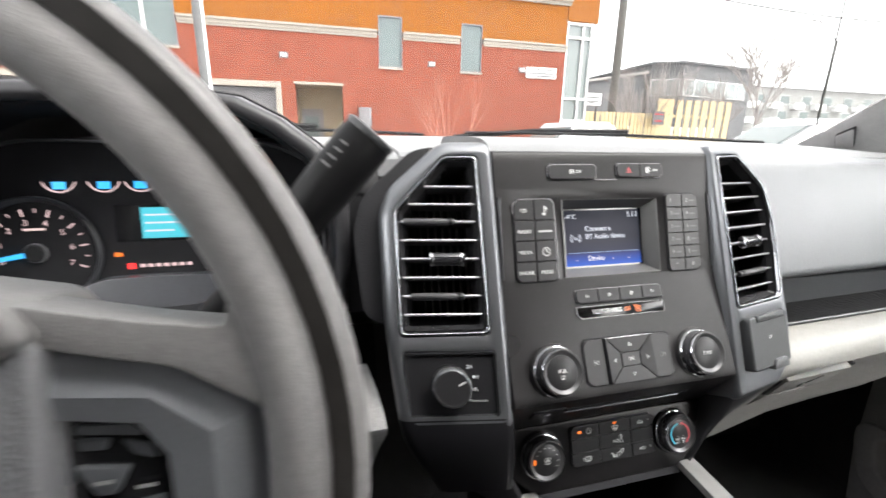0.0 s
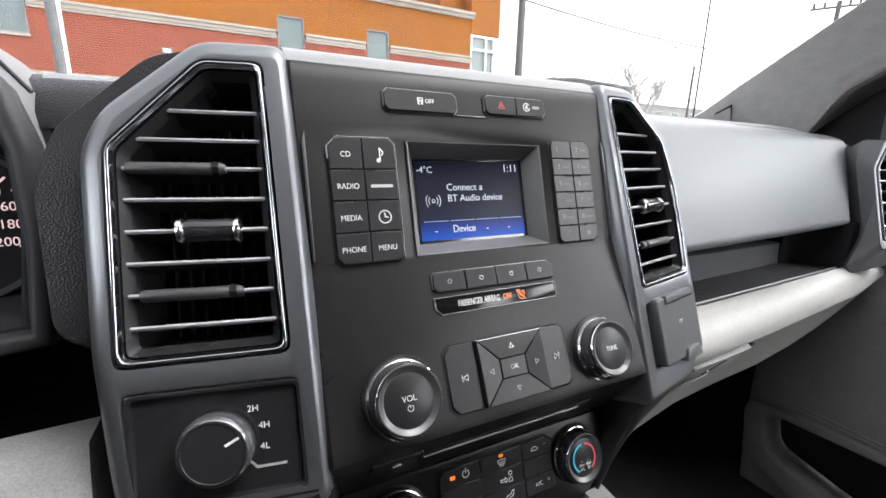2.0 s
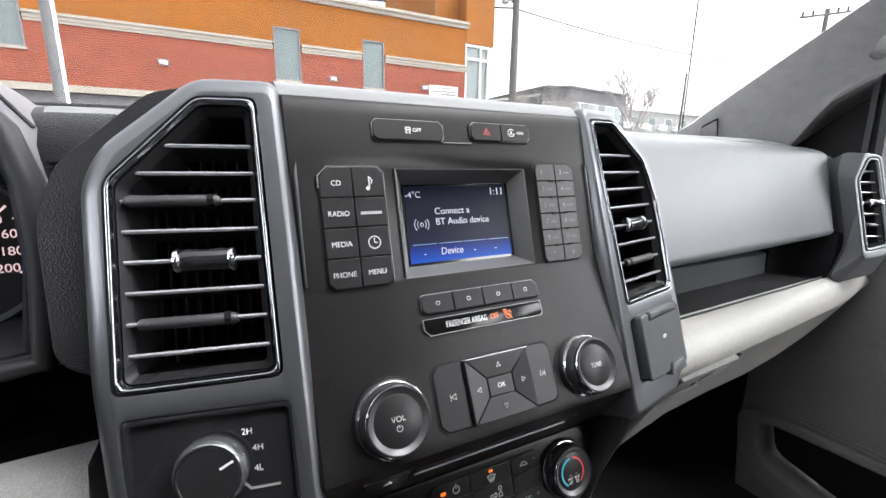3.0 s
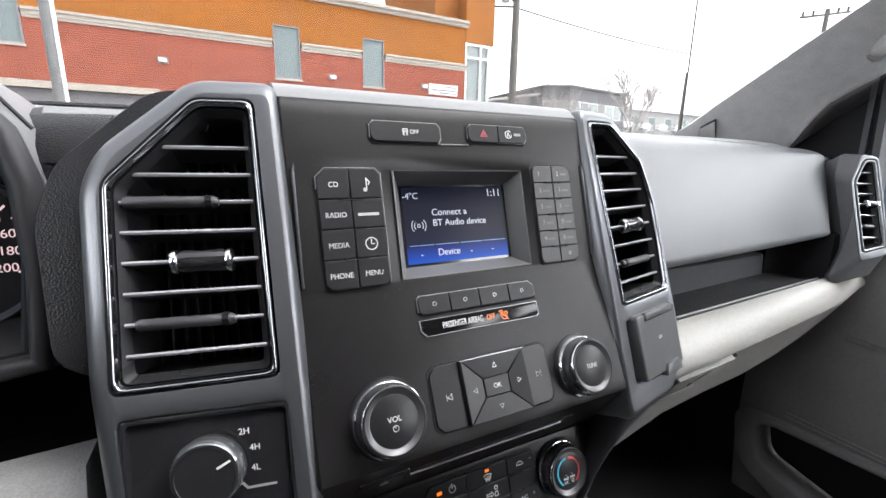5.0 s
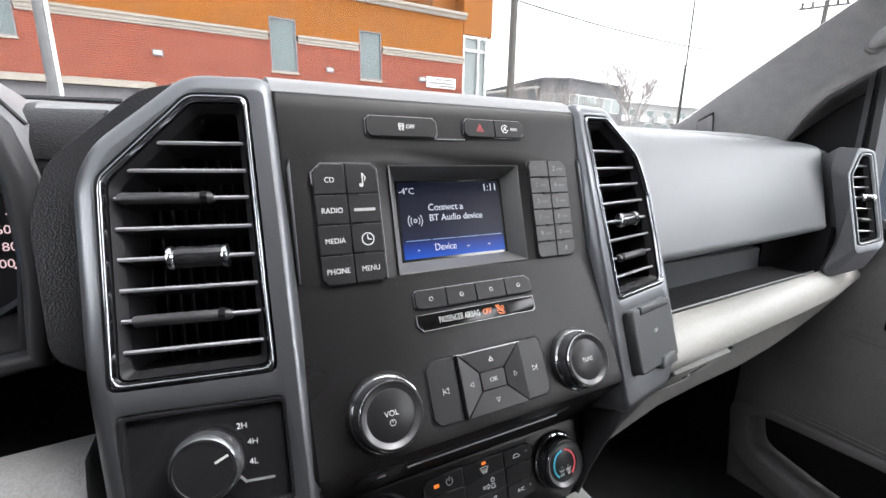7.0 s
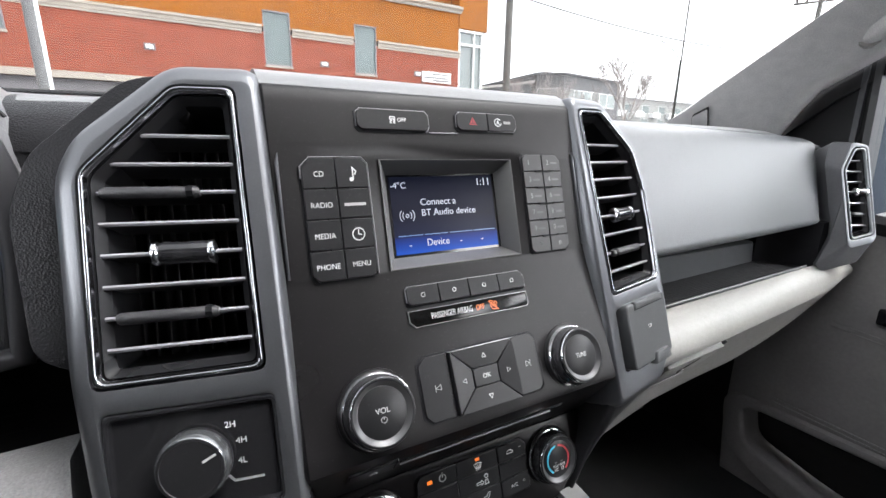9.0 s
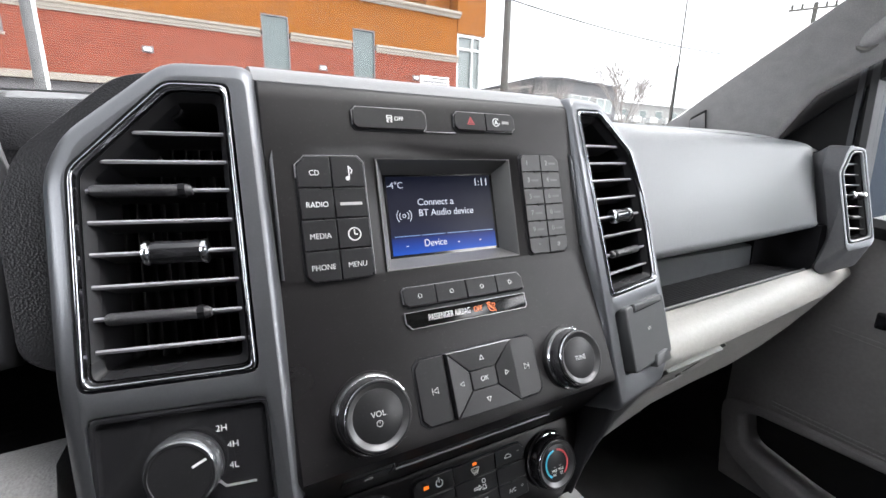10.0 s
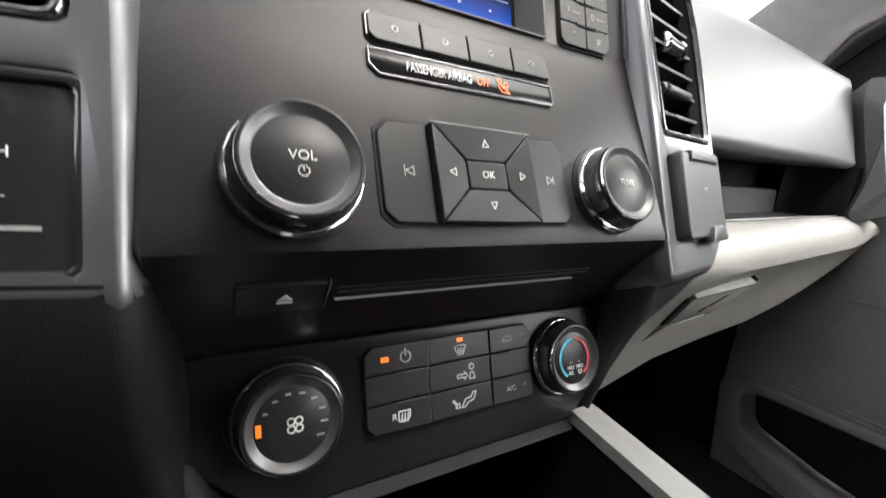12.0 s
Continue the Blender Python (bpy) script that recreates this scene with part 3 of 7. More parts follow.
def knob(m, u, v, parent, radius=0.0225, height=0.0150, words=None, faceted=14, label=""):
    """A rotary knob: chrome foot ring, black grip, dished rim and flat face."""
    k = m @ Matrix.Translation((u, v, 0))
    r = radius
    grip = part("knob", lathe([(r * 1.000, 0.0030), (r * 1.005, height * 0.26), (r * 0.985, height * 0.50), (r * 0.955, height * 0.72), (r * 0.930, height * 0.84)], k, faceted * 2), SMOKED, parent, label or "black rotary knob with a chrome foot ring", smooth=8)
    part("front_rim", lathe([(r * 0.925, height * 0.83), (r * 0.915, height * 0.92), (r * 0.890, height * 0.985), (r * 0.862, height), (r * 0.835, height), (r * 0.82, height * 0.985)], k), LIPM, grip, "satin black front rim")
    part("rim_line", lathe([(r * 0.912, height * 0.925), (r * 0.902, height * 0.965), (r * 0.888, height * 0.992)], k), KNOBCHROME, grip, "thin bright line round the rim")
    part("foot_ring", lathe([(r * 0.99, -0.001), (r * 1.050, 0.0006), (r * 1.070, 0.0022), (r * 1.062, 0.0036), (r * 1.020, height * 0.34), (r * 0.985, height * 0.36)], k, faceted * 2), KNOBCHROME, grip, "bright chrome foot ring", smooth=30)
    part("dished_rim", lathe([(r * 0.825, height * 0.99), (r * 0.80, height * 0.97), (r * 0.72, height * 0.86), (r * 0.68, height * 0.845)], k), RIMDARK, grip, "dark dished rim")
    part("knob_face", lathe([(r * 0.685, height * 0.84), (r * 0.66, height * 0.86), (0, height * 0.88)], k), BUTTON, grip)
    part("base_shadow_ring", lathe([(r * 1.13, -0.0005), (r * 1.12, 0.0006), (r * 1.02, 0.0008), (r * 0.95, 0.0002)], k), PANEL, grip, "raised collar")
    return grip, k, height * 0.885


SMOKED = shader("smoked_gloss_grip", (0.20, 0.20, 0.21), 0.13, metal=0.9, var=0.10, scale=200, rvar=0.3)
RIMDARK = shader("dark_satin_rim", (0.085, 0.085, 0.088), 0.30, metal=0.6, var=0.05)
RIMM = shader("satin_grey_rim", (0.13, 0.13, 0.13), 0.26, metal=0.7, var=0.04)
vol, kv, fh = knob(CH, -0.0805, ch(1.2124), audio)
print_text("VOL", kv, 0.0, 0.0010, 0.0047, MARK, vol, fh + 0.0002)
strokes("power_icon", [arc(0.0022, -252, 72, 16), [(0, .0002), (0, .0022)]], kv, 0.0, -0.0042, 0.00034, MARK, vol, fh + 0.0002, 0.8)
tune, kt, fh = knob(CH, 0.0805, ch(1.2124), audio)
print_text("TUNE", kt, 0.0, 0.0, 0.0049, MARK, tune, fh + 0.0002, stretch=0.85)

# direction pad: two seek keys, a pyramid of four arrows, a raised centre
v0, v1 = ch(1.1958), ch(1.2345)
vm = (v0 + v1) / 2
socket(-0.0495, v0, 0.0485, v1, CH, (0.005, 0.004, 0.004, 0.005), 0.0012)


def facet(name, pts, material, inset=0.00035):
    """A tilted key whose corners have their own heights."""
    c = Vector((sum(p[0] for p in pts) / len(pts), sum(p[1] for p in pts) / len(pts)))
    q = [(Vector((p[0], p[1])) + (c - Vector((p[0], p[1]))).normalized() * inset, p[2]) for p in pts]
    bm = bmesh.new()
    top = [bm.verts.new(CH @ Vector((p.x, p.y, h))) for p, h in q]
    low = [bm.verts.new(CH @ Vector((p.x, p.y, -0.001))) for p, h in q]
    es = [e for e in bm.faces.new(top).edges]
    bm.faces.new(low)
    for k in range(len(q)):
        j = (k + 1) % len(q)
        bm.faces.new((top[k], top[j], low[j], low[k]))
    bmesh.ops.bevel(bm, geom=es, offset=0.0005, segments=2, profile=0.5, affect="EDGES")
    return flat_tops(part(name, bm, material, audio, smooth=60), 0.3)


a, b = 0.0262, 0.0105
oz0, oz1 = ch(1.2092), ch(1.2208)
pv = facet("seek_button", [(-0.0495, v0 + 0.005, 0.0018), (-0.0445, v0, 0.0018), (-a - 0.0012, v0, 0.0020), (-a - 0.0012, v1, 0.0020), (-0.0445, v1, 0.0018), (-0.0495, v1 - 0.005, 0.0018)], BUTTON)
nx = facet("seek_button", [(a + 0.0012, v0, 0.0020), (0.0445, v0, 0.0018), (0.0485, v0 + 0.004, 0.0018), (0.0485, v1 - 0.004, 0.0018), (0.0445, v1, 0.0018), (a + 0.0012, v1, 0.0020)], BUTTON)
tri = [(-.0016, -.0012), (.0016, -.0012), (0, .0018), (-.0016, -.0012)]
upk = facet("arrow_key", [(-a, v1, 0.0052), (-b, oz1, 0.0034), (b, oz1, 0.0034), (a, v1, 0.0052)], BUTTON)
dnk = facet("arrow_key", [(-a, v0, 0.0052), (a, v0, 0.0052), (b, oz0, 0.0034), (-b, oz0, 0.0034)], BUTTON)
lfk = facet("arrow_key", [(-a, v0, 0.0052), (-b, oz0, 0.0034), (-b, oz1, 0.0034), (-a, v1, 0.0052)], BUTTON)
rtk = facet("arrow_key", [(a, v0, 0.0052), (a, v1, 0.0052), (b, oz1, 0.0034), (b, oz0, 0.0034)], BUTTON)
okk = facet("ok_key", [(-b, oz0, 0.0037), (b, oz0, 0.0037), (b, oz1, 0.0037), (-b, oz1, 0.0037)], BUTTON)
print_text("OK", CH, 0, (oz0 + oz1) / 2, 0.0046, MARK, okk, 0.0040)
strokes("arrow_sign", [tri], CH, 0, (v1 + oz1) / 2, 0.00035, MARK, upk, 0.0047)
strokes("arrow_sign", [[(x, -y) for x, y in tri]], CH, 0, (v0 + oz0) / 2, 0.00035, MARK, dnk, 0.0047)
strokes("arrow_sign", [[(-y, x) for x, y in tri]], CH, -(a + b) / 2, vm, 0.00035, MARK, lfk, 0.0047)
strokes("arrow_sign", [[(y, x) for x, y in tri]], CH, (a + b) / 2, vm, 0.00035, MARK, rtk, 0.0047)
strokes("seek_sign", [[(-y * 1.2 + 0.0004, x * 1.2) for x, y in tri], [(-.0022, -.0022), (-.0022, .0022)]], CH, -0.0375, vm, 0.0003, MARK, pv, 0.0025)
strokes("seek_sign", [[(y * 1.2 - 0.0004, x * 1.2) for x, y in tri], [(.0022, -.0022), (.0022, .0022)]], CH, 0.0375, vm, 0.0003, MARK, nx, 0.0025)
# highlight on the pad's upper edge, drawn as a bright line
lip([(-a, v1 - .0002), (0, v1 - .0002), (a, v1 - .0002)], CH, 0.0007, 0.0053, EDGE, audio)

# disc slot and eject key on the undercut
ej = flat_tops(part("eject_button", plate([rect(-0.1005, 0.0290, -0.0690, 0.0455)], UC, -0.003, 0.0016, 0.0007), BUTTON, audio))
part("eject_sign", plate([[(-0.0863, 0.0366), (-0.0807, 0.0366), (-0.0835, 0.0400)]], UC, 0.0015, 0.0019), MARK, ej, "white triangle", smooth=0)
part("eject_sign", plate([rect(-0.0863, 0.0346, -0.0807, 0.0356)], UC, 0.0015, 0.0019), MARK, ej, "white bar", smooth=0)
lip([(-0.0680, 0.0295), (-0.0680, 0.0458)], UC, 0.0007, 0.0018, EDGE, audio)
part("disc_slot", plate([rect(-0.0640, 0.0335, 0.0780, 0.0400)], UC, -0.003, 0.0003), DARK, audio, "dark disc slot")
lip([(-0.0640, 0.0332), (0.0680, 0.0332)], UC, 0.0009, 0.0016, EDGE, audio)
part("slot_brush", plate([rect(-0.0635, 0.0362, 0.0775, 0.0378)], UC, -0.002, 0.0007), RUBBER, audio)

# ---- climate panel ----
climate = thing("climate_panel", (0, -0.02, 1.07), "black satin climate panel with two rotary knobs and keys", "control panel")
out = eased([(-0.088, lo(1.0705)), (0.088, lo(1.0705)), (0.121, lo(1.098)), (0.1265, lo(1.1365)), (-0.1265, lo(1.1365)), (-0.121, lo(1.098))], 0.008, 4)
part("fascia", plate([out], LO, -0.030, 0.0, 0.002, 3), PANEL, climate)
fan, kf, fh = knob(LO, -0.0795, lo(1.1083), climate, 0.0222, 0.0150)
strokes("fan_icon", [arc(0.0020, 0, 360, 10, sx * 0.0021, sy * 0.0021) for sx in (-1, 1) for sy in (-1, 1)], kf, 0.0005, -0.0005, 0.0006, MARK, fan, fh + 0.0002, 0.72)
for k in range(8):
    aa = radians(150 - 26 * k)
    cx, cy = 0.0122 * math.cos(aa), 0.0122 * math.sin(aa)
    strokes("fan_step_mark", [[(cx - 0.0007 - 0.00009 * k, cy), (cx + 0.0007 + 0.00009 * k, cy)]], kf, 0, 0, 0.0008, FAINT, fan, fh + 0.0002)
part("indicator_light", plate([rect(-0.0142, -0.0022, -0.0122, 0.0022)], kf, fh - 0.001, fh + 0.0006), AMBER, fan, "amber lit indicator")
temp, kt, fh = knob(LO, 0.0805, lo(1.1090), climate, 0.0222, 0.0150)
strokes("cool_arc", [arc(0.0115, 100, 232, 20)], kt, 0, 0, 0.0016, BLUEARC, temp, fh + 0.0002)
strokes("warm_arc", [arc(0.0115, 80, -52, 20)], kt, 0, 0, 0.0016, REDARC, temp, fh + 0.0002)
print_text("MAX", kt, -0.0034, -0.0052, 0.0033, MARK, temp, fh + 0.0002, stretch=0.8)
print_text("MAX", kt, 0.0038, -0.0052, 0.0033, MARK, temp, fh + 0.0002, stretch=0.8)
print_text("A/C", kt, -0.0034, -0.0084, 0.0033, MARK, temp, fh + 0.0002, stretch=0.8)
strokes("defrost_icon", [[(-.0012, .0010), (.0012, .0010), (.0008, -.0010), (-.0008, -.0010), (-.0012, .0010)]], kt, 0.0036, -0.0082, 0.0004, MARK, temp, fh + 0.0002)
for u in (-0.0030, 0.0034):
    strokes("faint_mark", [[(u - 0.0009, 0), (u + 0.0009, 0)]], kt, 0, -0.0022, 0.0006, FAINT, temp, fh + 0.0002)
uc = [-0.0458, -0.0117, 0.0268, 0.0560]
vz = [lo(1.0908), lo(1.1044), lo(1.1178), lo(1.1308)]
socket(uc[0], vz[0], uc[3], vz[3], LO, (0.004, 0.001, 0.004, 0.004), 0.0009, parent=climate)
names = [["R", "FEET", "A/C"], ["", "FACE", ""], ["POWER", "DEFROST", "RECIRC"]]
for r in range(3):
    for k in range(3):
        cuts = (0.004 if (r, k) == (0, 0) else 0, 0.001 if (r, k) == (0, 2) else 0, 0.004 if (r, k) == (2, 2) else 0, 0.004 if (r, k) == (2, 0) else 0)
        b = key(uc[k], vz[r], uc[k + 1], vz[r + 1], LO, cuts, 0.0030, parent=climate, name="climate_key")
        cu, cv, t, w = (uc[k] + uc[k + 1]) / 2, (vz[r] + vz[r + 1]) / 2, names[r][k], 0.0031
        if t == "R":
            print_text("R", LO, cu - 0.0030, cv, 0.0046, MARK, b, w)
            strokes("rear_glass_icon", [[(-.0030, .0022), (.0030, .0022), (.0030, -.0010), (.0014, -.0022), (-.0030, -.0022), (-.0030, .0022)]] + [[(x, -.0030), (x + .0004, .0010)] for x in (-.0016, 0, .0016)], LO, cu + 0.0022, cv, 0.0006, MARK, b, w)
        elif t == "A/C":
            print_text("A/C", LO, cu - 0.0015, cv, 0.0042, MARK, b, w)
            strokes("ring_mark", [arc(0.0009, 0, 360, 8)], LO, cu + 0.0085, cv + 0.001, 0.0005, FAINT, b, w)
        elif t == "POWER":
            strokes("power_icon", [arc(0.0027, -240, 60, 14), [(0, .0006), (0, .0038)]], LO, cu + 0.0045, cv, 0.0007, MARK, b, w)
            part("indicator_light", plate([rect(cu - 0.0085, cv - 0.0012, cu - 0.0045, cv + 0.0012)], LO, 0.002, 0.0034), AMBER, b, "amber lit indicator")
        elif t == "DEFROST":
            strokes("defrost_icon", [[(-.0036, .0018), (0, .0024), (.0036, .0018), (.0022, -.0014), (-.0022, -.0014), (-.0036, .0018)]] + [[(x, -.0030), (x + .0005, -.0012), (x, .0008)] for x in (-.0015, 0, .0015)], LO, cu, cv - 0.0014, 0.0006, MARK, b, w)
            part("indicator_light", plate([rect(cu - 0.0018, cv + 0.0028, cu + 0.0018, cv + 0.0048)], LO, 0.002, 0.0034), AMBER, b, "amber lit indicator")
        elif t == "RECIRC":
            strokes("recirculate_icon", [[(-.0034, -.0010), (-.0026, .0006), (-.0012, .0014), (.0008, .0014), (.0030, 0), (.0030, -.0012), (-.0034, -.0012)]], LO, cu - 0.002, cv, 0.0006, MARK, b, w)
            strokes("faint_mark", [[(-.0009, 0), (.0009, 0)]], LO, cu + 0.0085, cv + 0.0012, 0.0007, FAINT, b, w)
        elif t == "FACE":
            strokes("face_vent_icon", [arc(0.0015, 0, 360, 10, .0034, .0026), [(.0016, -.0036), (.0024, -.0004), (.0044, -.0004), (.0052, -.0036), (.0016, -.0036)], [(-.0058, -.0006), (-.0014, -.0006), (-.0014, .0006), (.0006, -.0016), (-.0014, -.0034), (-.0014, -.0022), (-.0058, -.0022), (-.0058, -.0006)]], LO, cu + 0.003, cv, 0.0006, MARK, b, w)
        elif t == "FEET":
            strokes("foot_vent_icon", [[(-.0070, .0012), (-.0046, -.0016), (-.0036, -.0008), (-.0034, -.0034), (-.0060, -.0030), (-.0052, -.0022), (-.0076, .0006)], [(-.0022, -.0034), (.0004, .0006), (.0040, .0012), (.0052, .0034), (.0072, .0034), (.0056, -.0004), (.0024, -.0012), (-.0004, -.0036), (-.0022, -.0034)]], LO, cu + 0.001, cv, 0.0006, MARK, b, w)
        if r and k != 1:
            lip([(cu - 0.002, vz[r] + 0.0006), (cu - 0.001, vz[r] - 0.0013), (uc[k + 1] - 0.002, vz[r] - 0.0013)] if k == 0 else [(uc[k] + 0.001, vz[r] - 0.0013), (cu - 0.002, vz[r] - 0.0013), (cu - 0.001, vz[r] + 0.0006)], LO, 0.0007, 0.0034, DARK, climate, "notch_line")
lip([(uc[1], vz[0]), (uc[1], vz[3])], LO, 0.0006, 0.0030, RIMM, climate)


# ---- vents beside the stack ----
def vent_frame(s):
    return face_frame((s * 0.141, -0.035, 1.254), (0, 0.334, 0.9425), (s * 0.9813, 0.1925, 0), (s * 0.1814, -0.925, 0.328))


def slats_at(outline, v):
    """Where a level line crosses an outline."""
    xs = []
    for (u0, v0), (u1, v1) in zip(outline, outline[1:] + outline[:1]):
        if (v0 - v) * (v1 - v) < 0:
            xs.append(u0 + (u1 - u0) * (v - v0) / (v1 - v0))
    return min(xs), max(xs)


def shrink(pts, d):
    """An outline moved inwards by d."""
    out, n = [], len(pts)
    area = sum(pts[i][0] * pts[(i + 1) % n][1] - pts[(i + 1) % n][0] * pts[i][1] for i in range(n))
    sg = 1 if area > 0 else -1
    for i in range(n):
        a, b, c = Vector(pts[i - 1]), Vector(pts[i]), Vector(pts[(i + 1) % n])
        n0 = Vector((-(b - a).y, (b - a).x)).normalized() * sg
        n1 = Vector((-(c - b).y, (c - b).x)).normalized() * sg
        h = (n0 + n1).normalized()
        q = b + h * d / max(0.35, h.dot(n0))
        out.append((q.x, q.y))
    return out


def ring(o, i, m, wo, wi, bm=None):
    """A sloping band between two outlines of as many points."""
    bm = bm or bmesh.new()
    a = [bm.verts.new(m @ Vector((u, v, wo))) for u, v in o]
    b = [bm.verts.new(m @ Vector((u, v, wi))) for u, v in i]
    for k in range(len(o)):
        j = (k + 1) % len(o)
        bm.faces.new((a[k], a[j], b[j], b[k]))
    return bm


def air_vent(m, base, bezel, chrome, levels, tab, sliders, label, depth=0.058, hole2=None, back=0.06, flank=None, edge=0.0122):
    """A dashboard air vent: painted bezel, chrome trim, dark duct, slats, upright vanes and tabs."""
    v = thing("air_vent", base, label, "air vent", "dashboard air vents")
    hole = shrink(chrome, -0.0012)
    hole = eased(hole, 0.006, 3)
    if flank:
        bz = part("bezel", plate([eased(bezel, 0.004, 3), hole], m, -0.012, 0.0, 0.0016, 3, 0.0014), BEZEL, v, "metallic dark grey painted surround")
        loops = [[m @ Vector((p[0], p[1], w)) for p in eased(o, r, 3)] for o, r, w in ((bezel, 0.004, -0.0012), (flank, 0.008, -0.020), ([(p[0] + 0.015, p[1]) for p in flank], 0.008, -0.055), ([(p[0] + 0.06, p[1] + 0.01) for p in flank], 0.008, -0.13))]
        part("flank", loft(loops, caps=False), SADDLE, bz, "grey satin flank", smooth=25)
    else:
        deep = 0.0125

        def inset(d):
            """The outline moved in by d, by less along the side next to the audio panel."""
            return [(a - 0.55 * d if a < -0.0150 + d else a, b) for a, b in shrink(bezel, d)]

        bm = plate([eased(inset(edge - 0.00004), 0.006, 4), hole] + ([hole2] if hole2 else []), m, -0.010, 0.0, 0.0, 2, 0.0014)
        steps = [(0.0, -back)] + [(edge * (1 - math.cos(radians(15 * q))), deep * (math.sin(radians(15 * q)) - 1)) for q in range(7)]
        for (d0, w0), (d1, w1) in zip(steps, steps[1:]):
            ring(eased(inset(d0), 0.006 + 0.4 * (edge - d0), 4), eased(inset(d1), 0.006 + 0.4 * (edge - d1), 4), m, w0, w1, bm)
        part("bezel", bm, BEZEL, v, "metallic dark grey painted surround", smooth=35)
    c2 = eased(shrink(chrome, 0.0032), 0.004, 3)
    c3 = eased(shrink(chrome, 0.0042), 0.004, 3)
    c4 = eased(shrink(chrome, 0.0080), 0.003, 3)
    bm = bmesh.new()
    steps = [(0.0, -0.006), (0.0, -0.0006), (0.0003, 0.0004), (0.0009, 0.0011), (0.0017, 0.0011), (0.0023, 0.0004), (0.0026, -0.0008), (0.0032, -0.0020)]
    for (d0, w0), (d1, w1) in zip(steps, steps[1:]):
        ring(eased(shrink(chrome, d0), 0.005, 3), eased(shrink(chrome, d1), 0.005, 3), m, w0, w1, bm)
    part("chrome_trim", bm, SATIN if flank else CHROME, v, "bright chrome outline", smooth=80)
    bm = ring(c2, c2, m, -0.0020, -0.0048)
    ring(c2, c3, m, -0.0048, -0.0034, bm)
    ring(c3, c4, m, -0.0034, -0.0090, bm)
    part("inner_lip", bm, LIPM, v, "glossy dark inner lip")
    duct = shrink(chrome, 0.0078)
    bm = ring(duct, shrink(chrome, 0.012), m, -0.0085, -depth)
    low = [bm.verts.new(m @ Vector((a, b, -depth))) for a, b in shrink(chrome, 0.012)]
    bm.faces.new(low)
    part("duct", bm, DARK, v, "black duct", smooth=0)
    inside = shrink(chrome, 0.0055)
    for k, lv in enumerate(levels):
        a, b = slats_at(inside, lv)
        bm = bmesh.new()
        sec = [(0.0, -0.0008), (0.0006, 0.0004), (0.0000, 0.0015), (-0.006, 0.0011), (-0.020, -0.0012), (-0.020, -0.0026), (-0.006, -0.0008)]
        la = [m @ Vector((a, lv + dv, -0.0055 + dw)) for dw, dv in sec]
        lb = [m @ Vector((b, lv + dv, -0.0055 + dw)) for dw, dv in sec]
        sl = part("slat", loft([la, lb], bm=bm), SLATM, v)
        # pale nose faces paint the highlight along each slat's front edge
        sl.data.materials.append(NOSE)
        for f in sl.data.polygons:
            if max(sec[i][0] for i in [q % len(sec) for q in f.vertices]) > -0.001 and len(f.vertices) == 4 and min(sec[i][0] for i in [q % len(sec) for q in f.vertices]) > -0.001:
                f.material_index = 1
    us = [duct[0][0] + (duct[1][0] - duct[0][0]) * (k + 0.5) / 9 for k in range(9)]
    for u in us:
        lo_v, hi_v = min(p[1] for p in duct) + 0.001, max(p[1] for p in duct) - 0.012
        hi_v = min(hi_v, hi_v - max(0, (u - duct[0][0]) * 0.7 - 0.02))
        part("upright_vane", plate([rect(u - 0.0006, lo_v, u + 0.0006, hi_v)], m, -0.050, -0.036), SLATM, v)
    if tab:
        u0, u1, lv = tab
        k = m @ Matrix.Translation((0, lv, -0.0045))
        body = loft([[k @ Vector((u, 0.0066 * math.sin(t) * q, 0.0005 + 0.0052 * math.cos(t) * q)) for t in [2 * math.pi * j / 12 for j in range(12)]] for u, q in ((u0, 0.85), (u0 + 0.004, 1.0), ((u0 + u1) / 2, 0.93), (u1 - 0.004, 1.0), (u1, 0.85))])
        tb = part("thumb_tab", body, GLOSS, v, "black thumb tab with chrome ends")
        for a, b in ((u0 - 0.0024, u0 + 0.0016), (u1 - 0.0016, u1 + 0.0024)):
            part("tab_end", loft([[k @ Vector((u, 0.0070 * math.sin(t) * q, 0.0005 + 0.0057 * math.cos(t) * q)) for t in [2 * math.pi * j / 16 for j in range(16)]] for u, q in ((a, 0.60), (a + 0.0006, 0.86), (a + 0.0014, 1.0), (b - 0.0012, 1.0), (b, 0.90))]), KNOBCHROME, tb, "chrome end")
    for u0, u1, lv in sliders:
        k = m @ Matrix.Translation((0, lv, -0.0050))
        part("slide_bar", loft([[k @ Vector((u, 0.0035 * math.sin(t) * q, 0.0006 + 0.0036 * math.cos(t) * q)) for t in [2 * math.pi * j / 10 for j in range(10)]] for u, q in ((u0, 0.7), (u0 + 0.002, 1), (u1 - 0.002, 1), (u1, 0.7))]), BAR, v, "ribbed black bar round the slat")
        part("bar_clip", loft([[k @ Vector((u, 0.0041 * math.sin(t), 0.0006 + 0.0042 * math.cos(t))) for t in [2 * math.pi * j / 8 for j in range(8)]] for u in (u0 + 0.003, u0 + 0.0065)]), VANE, v)
    return v


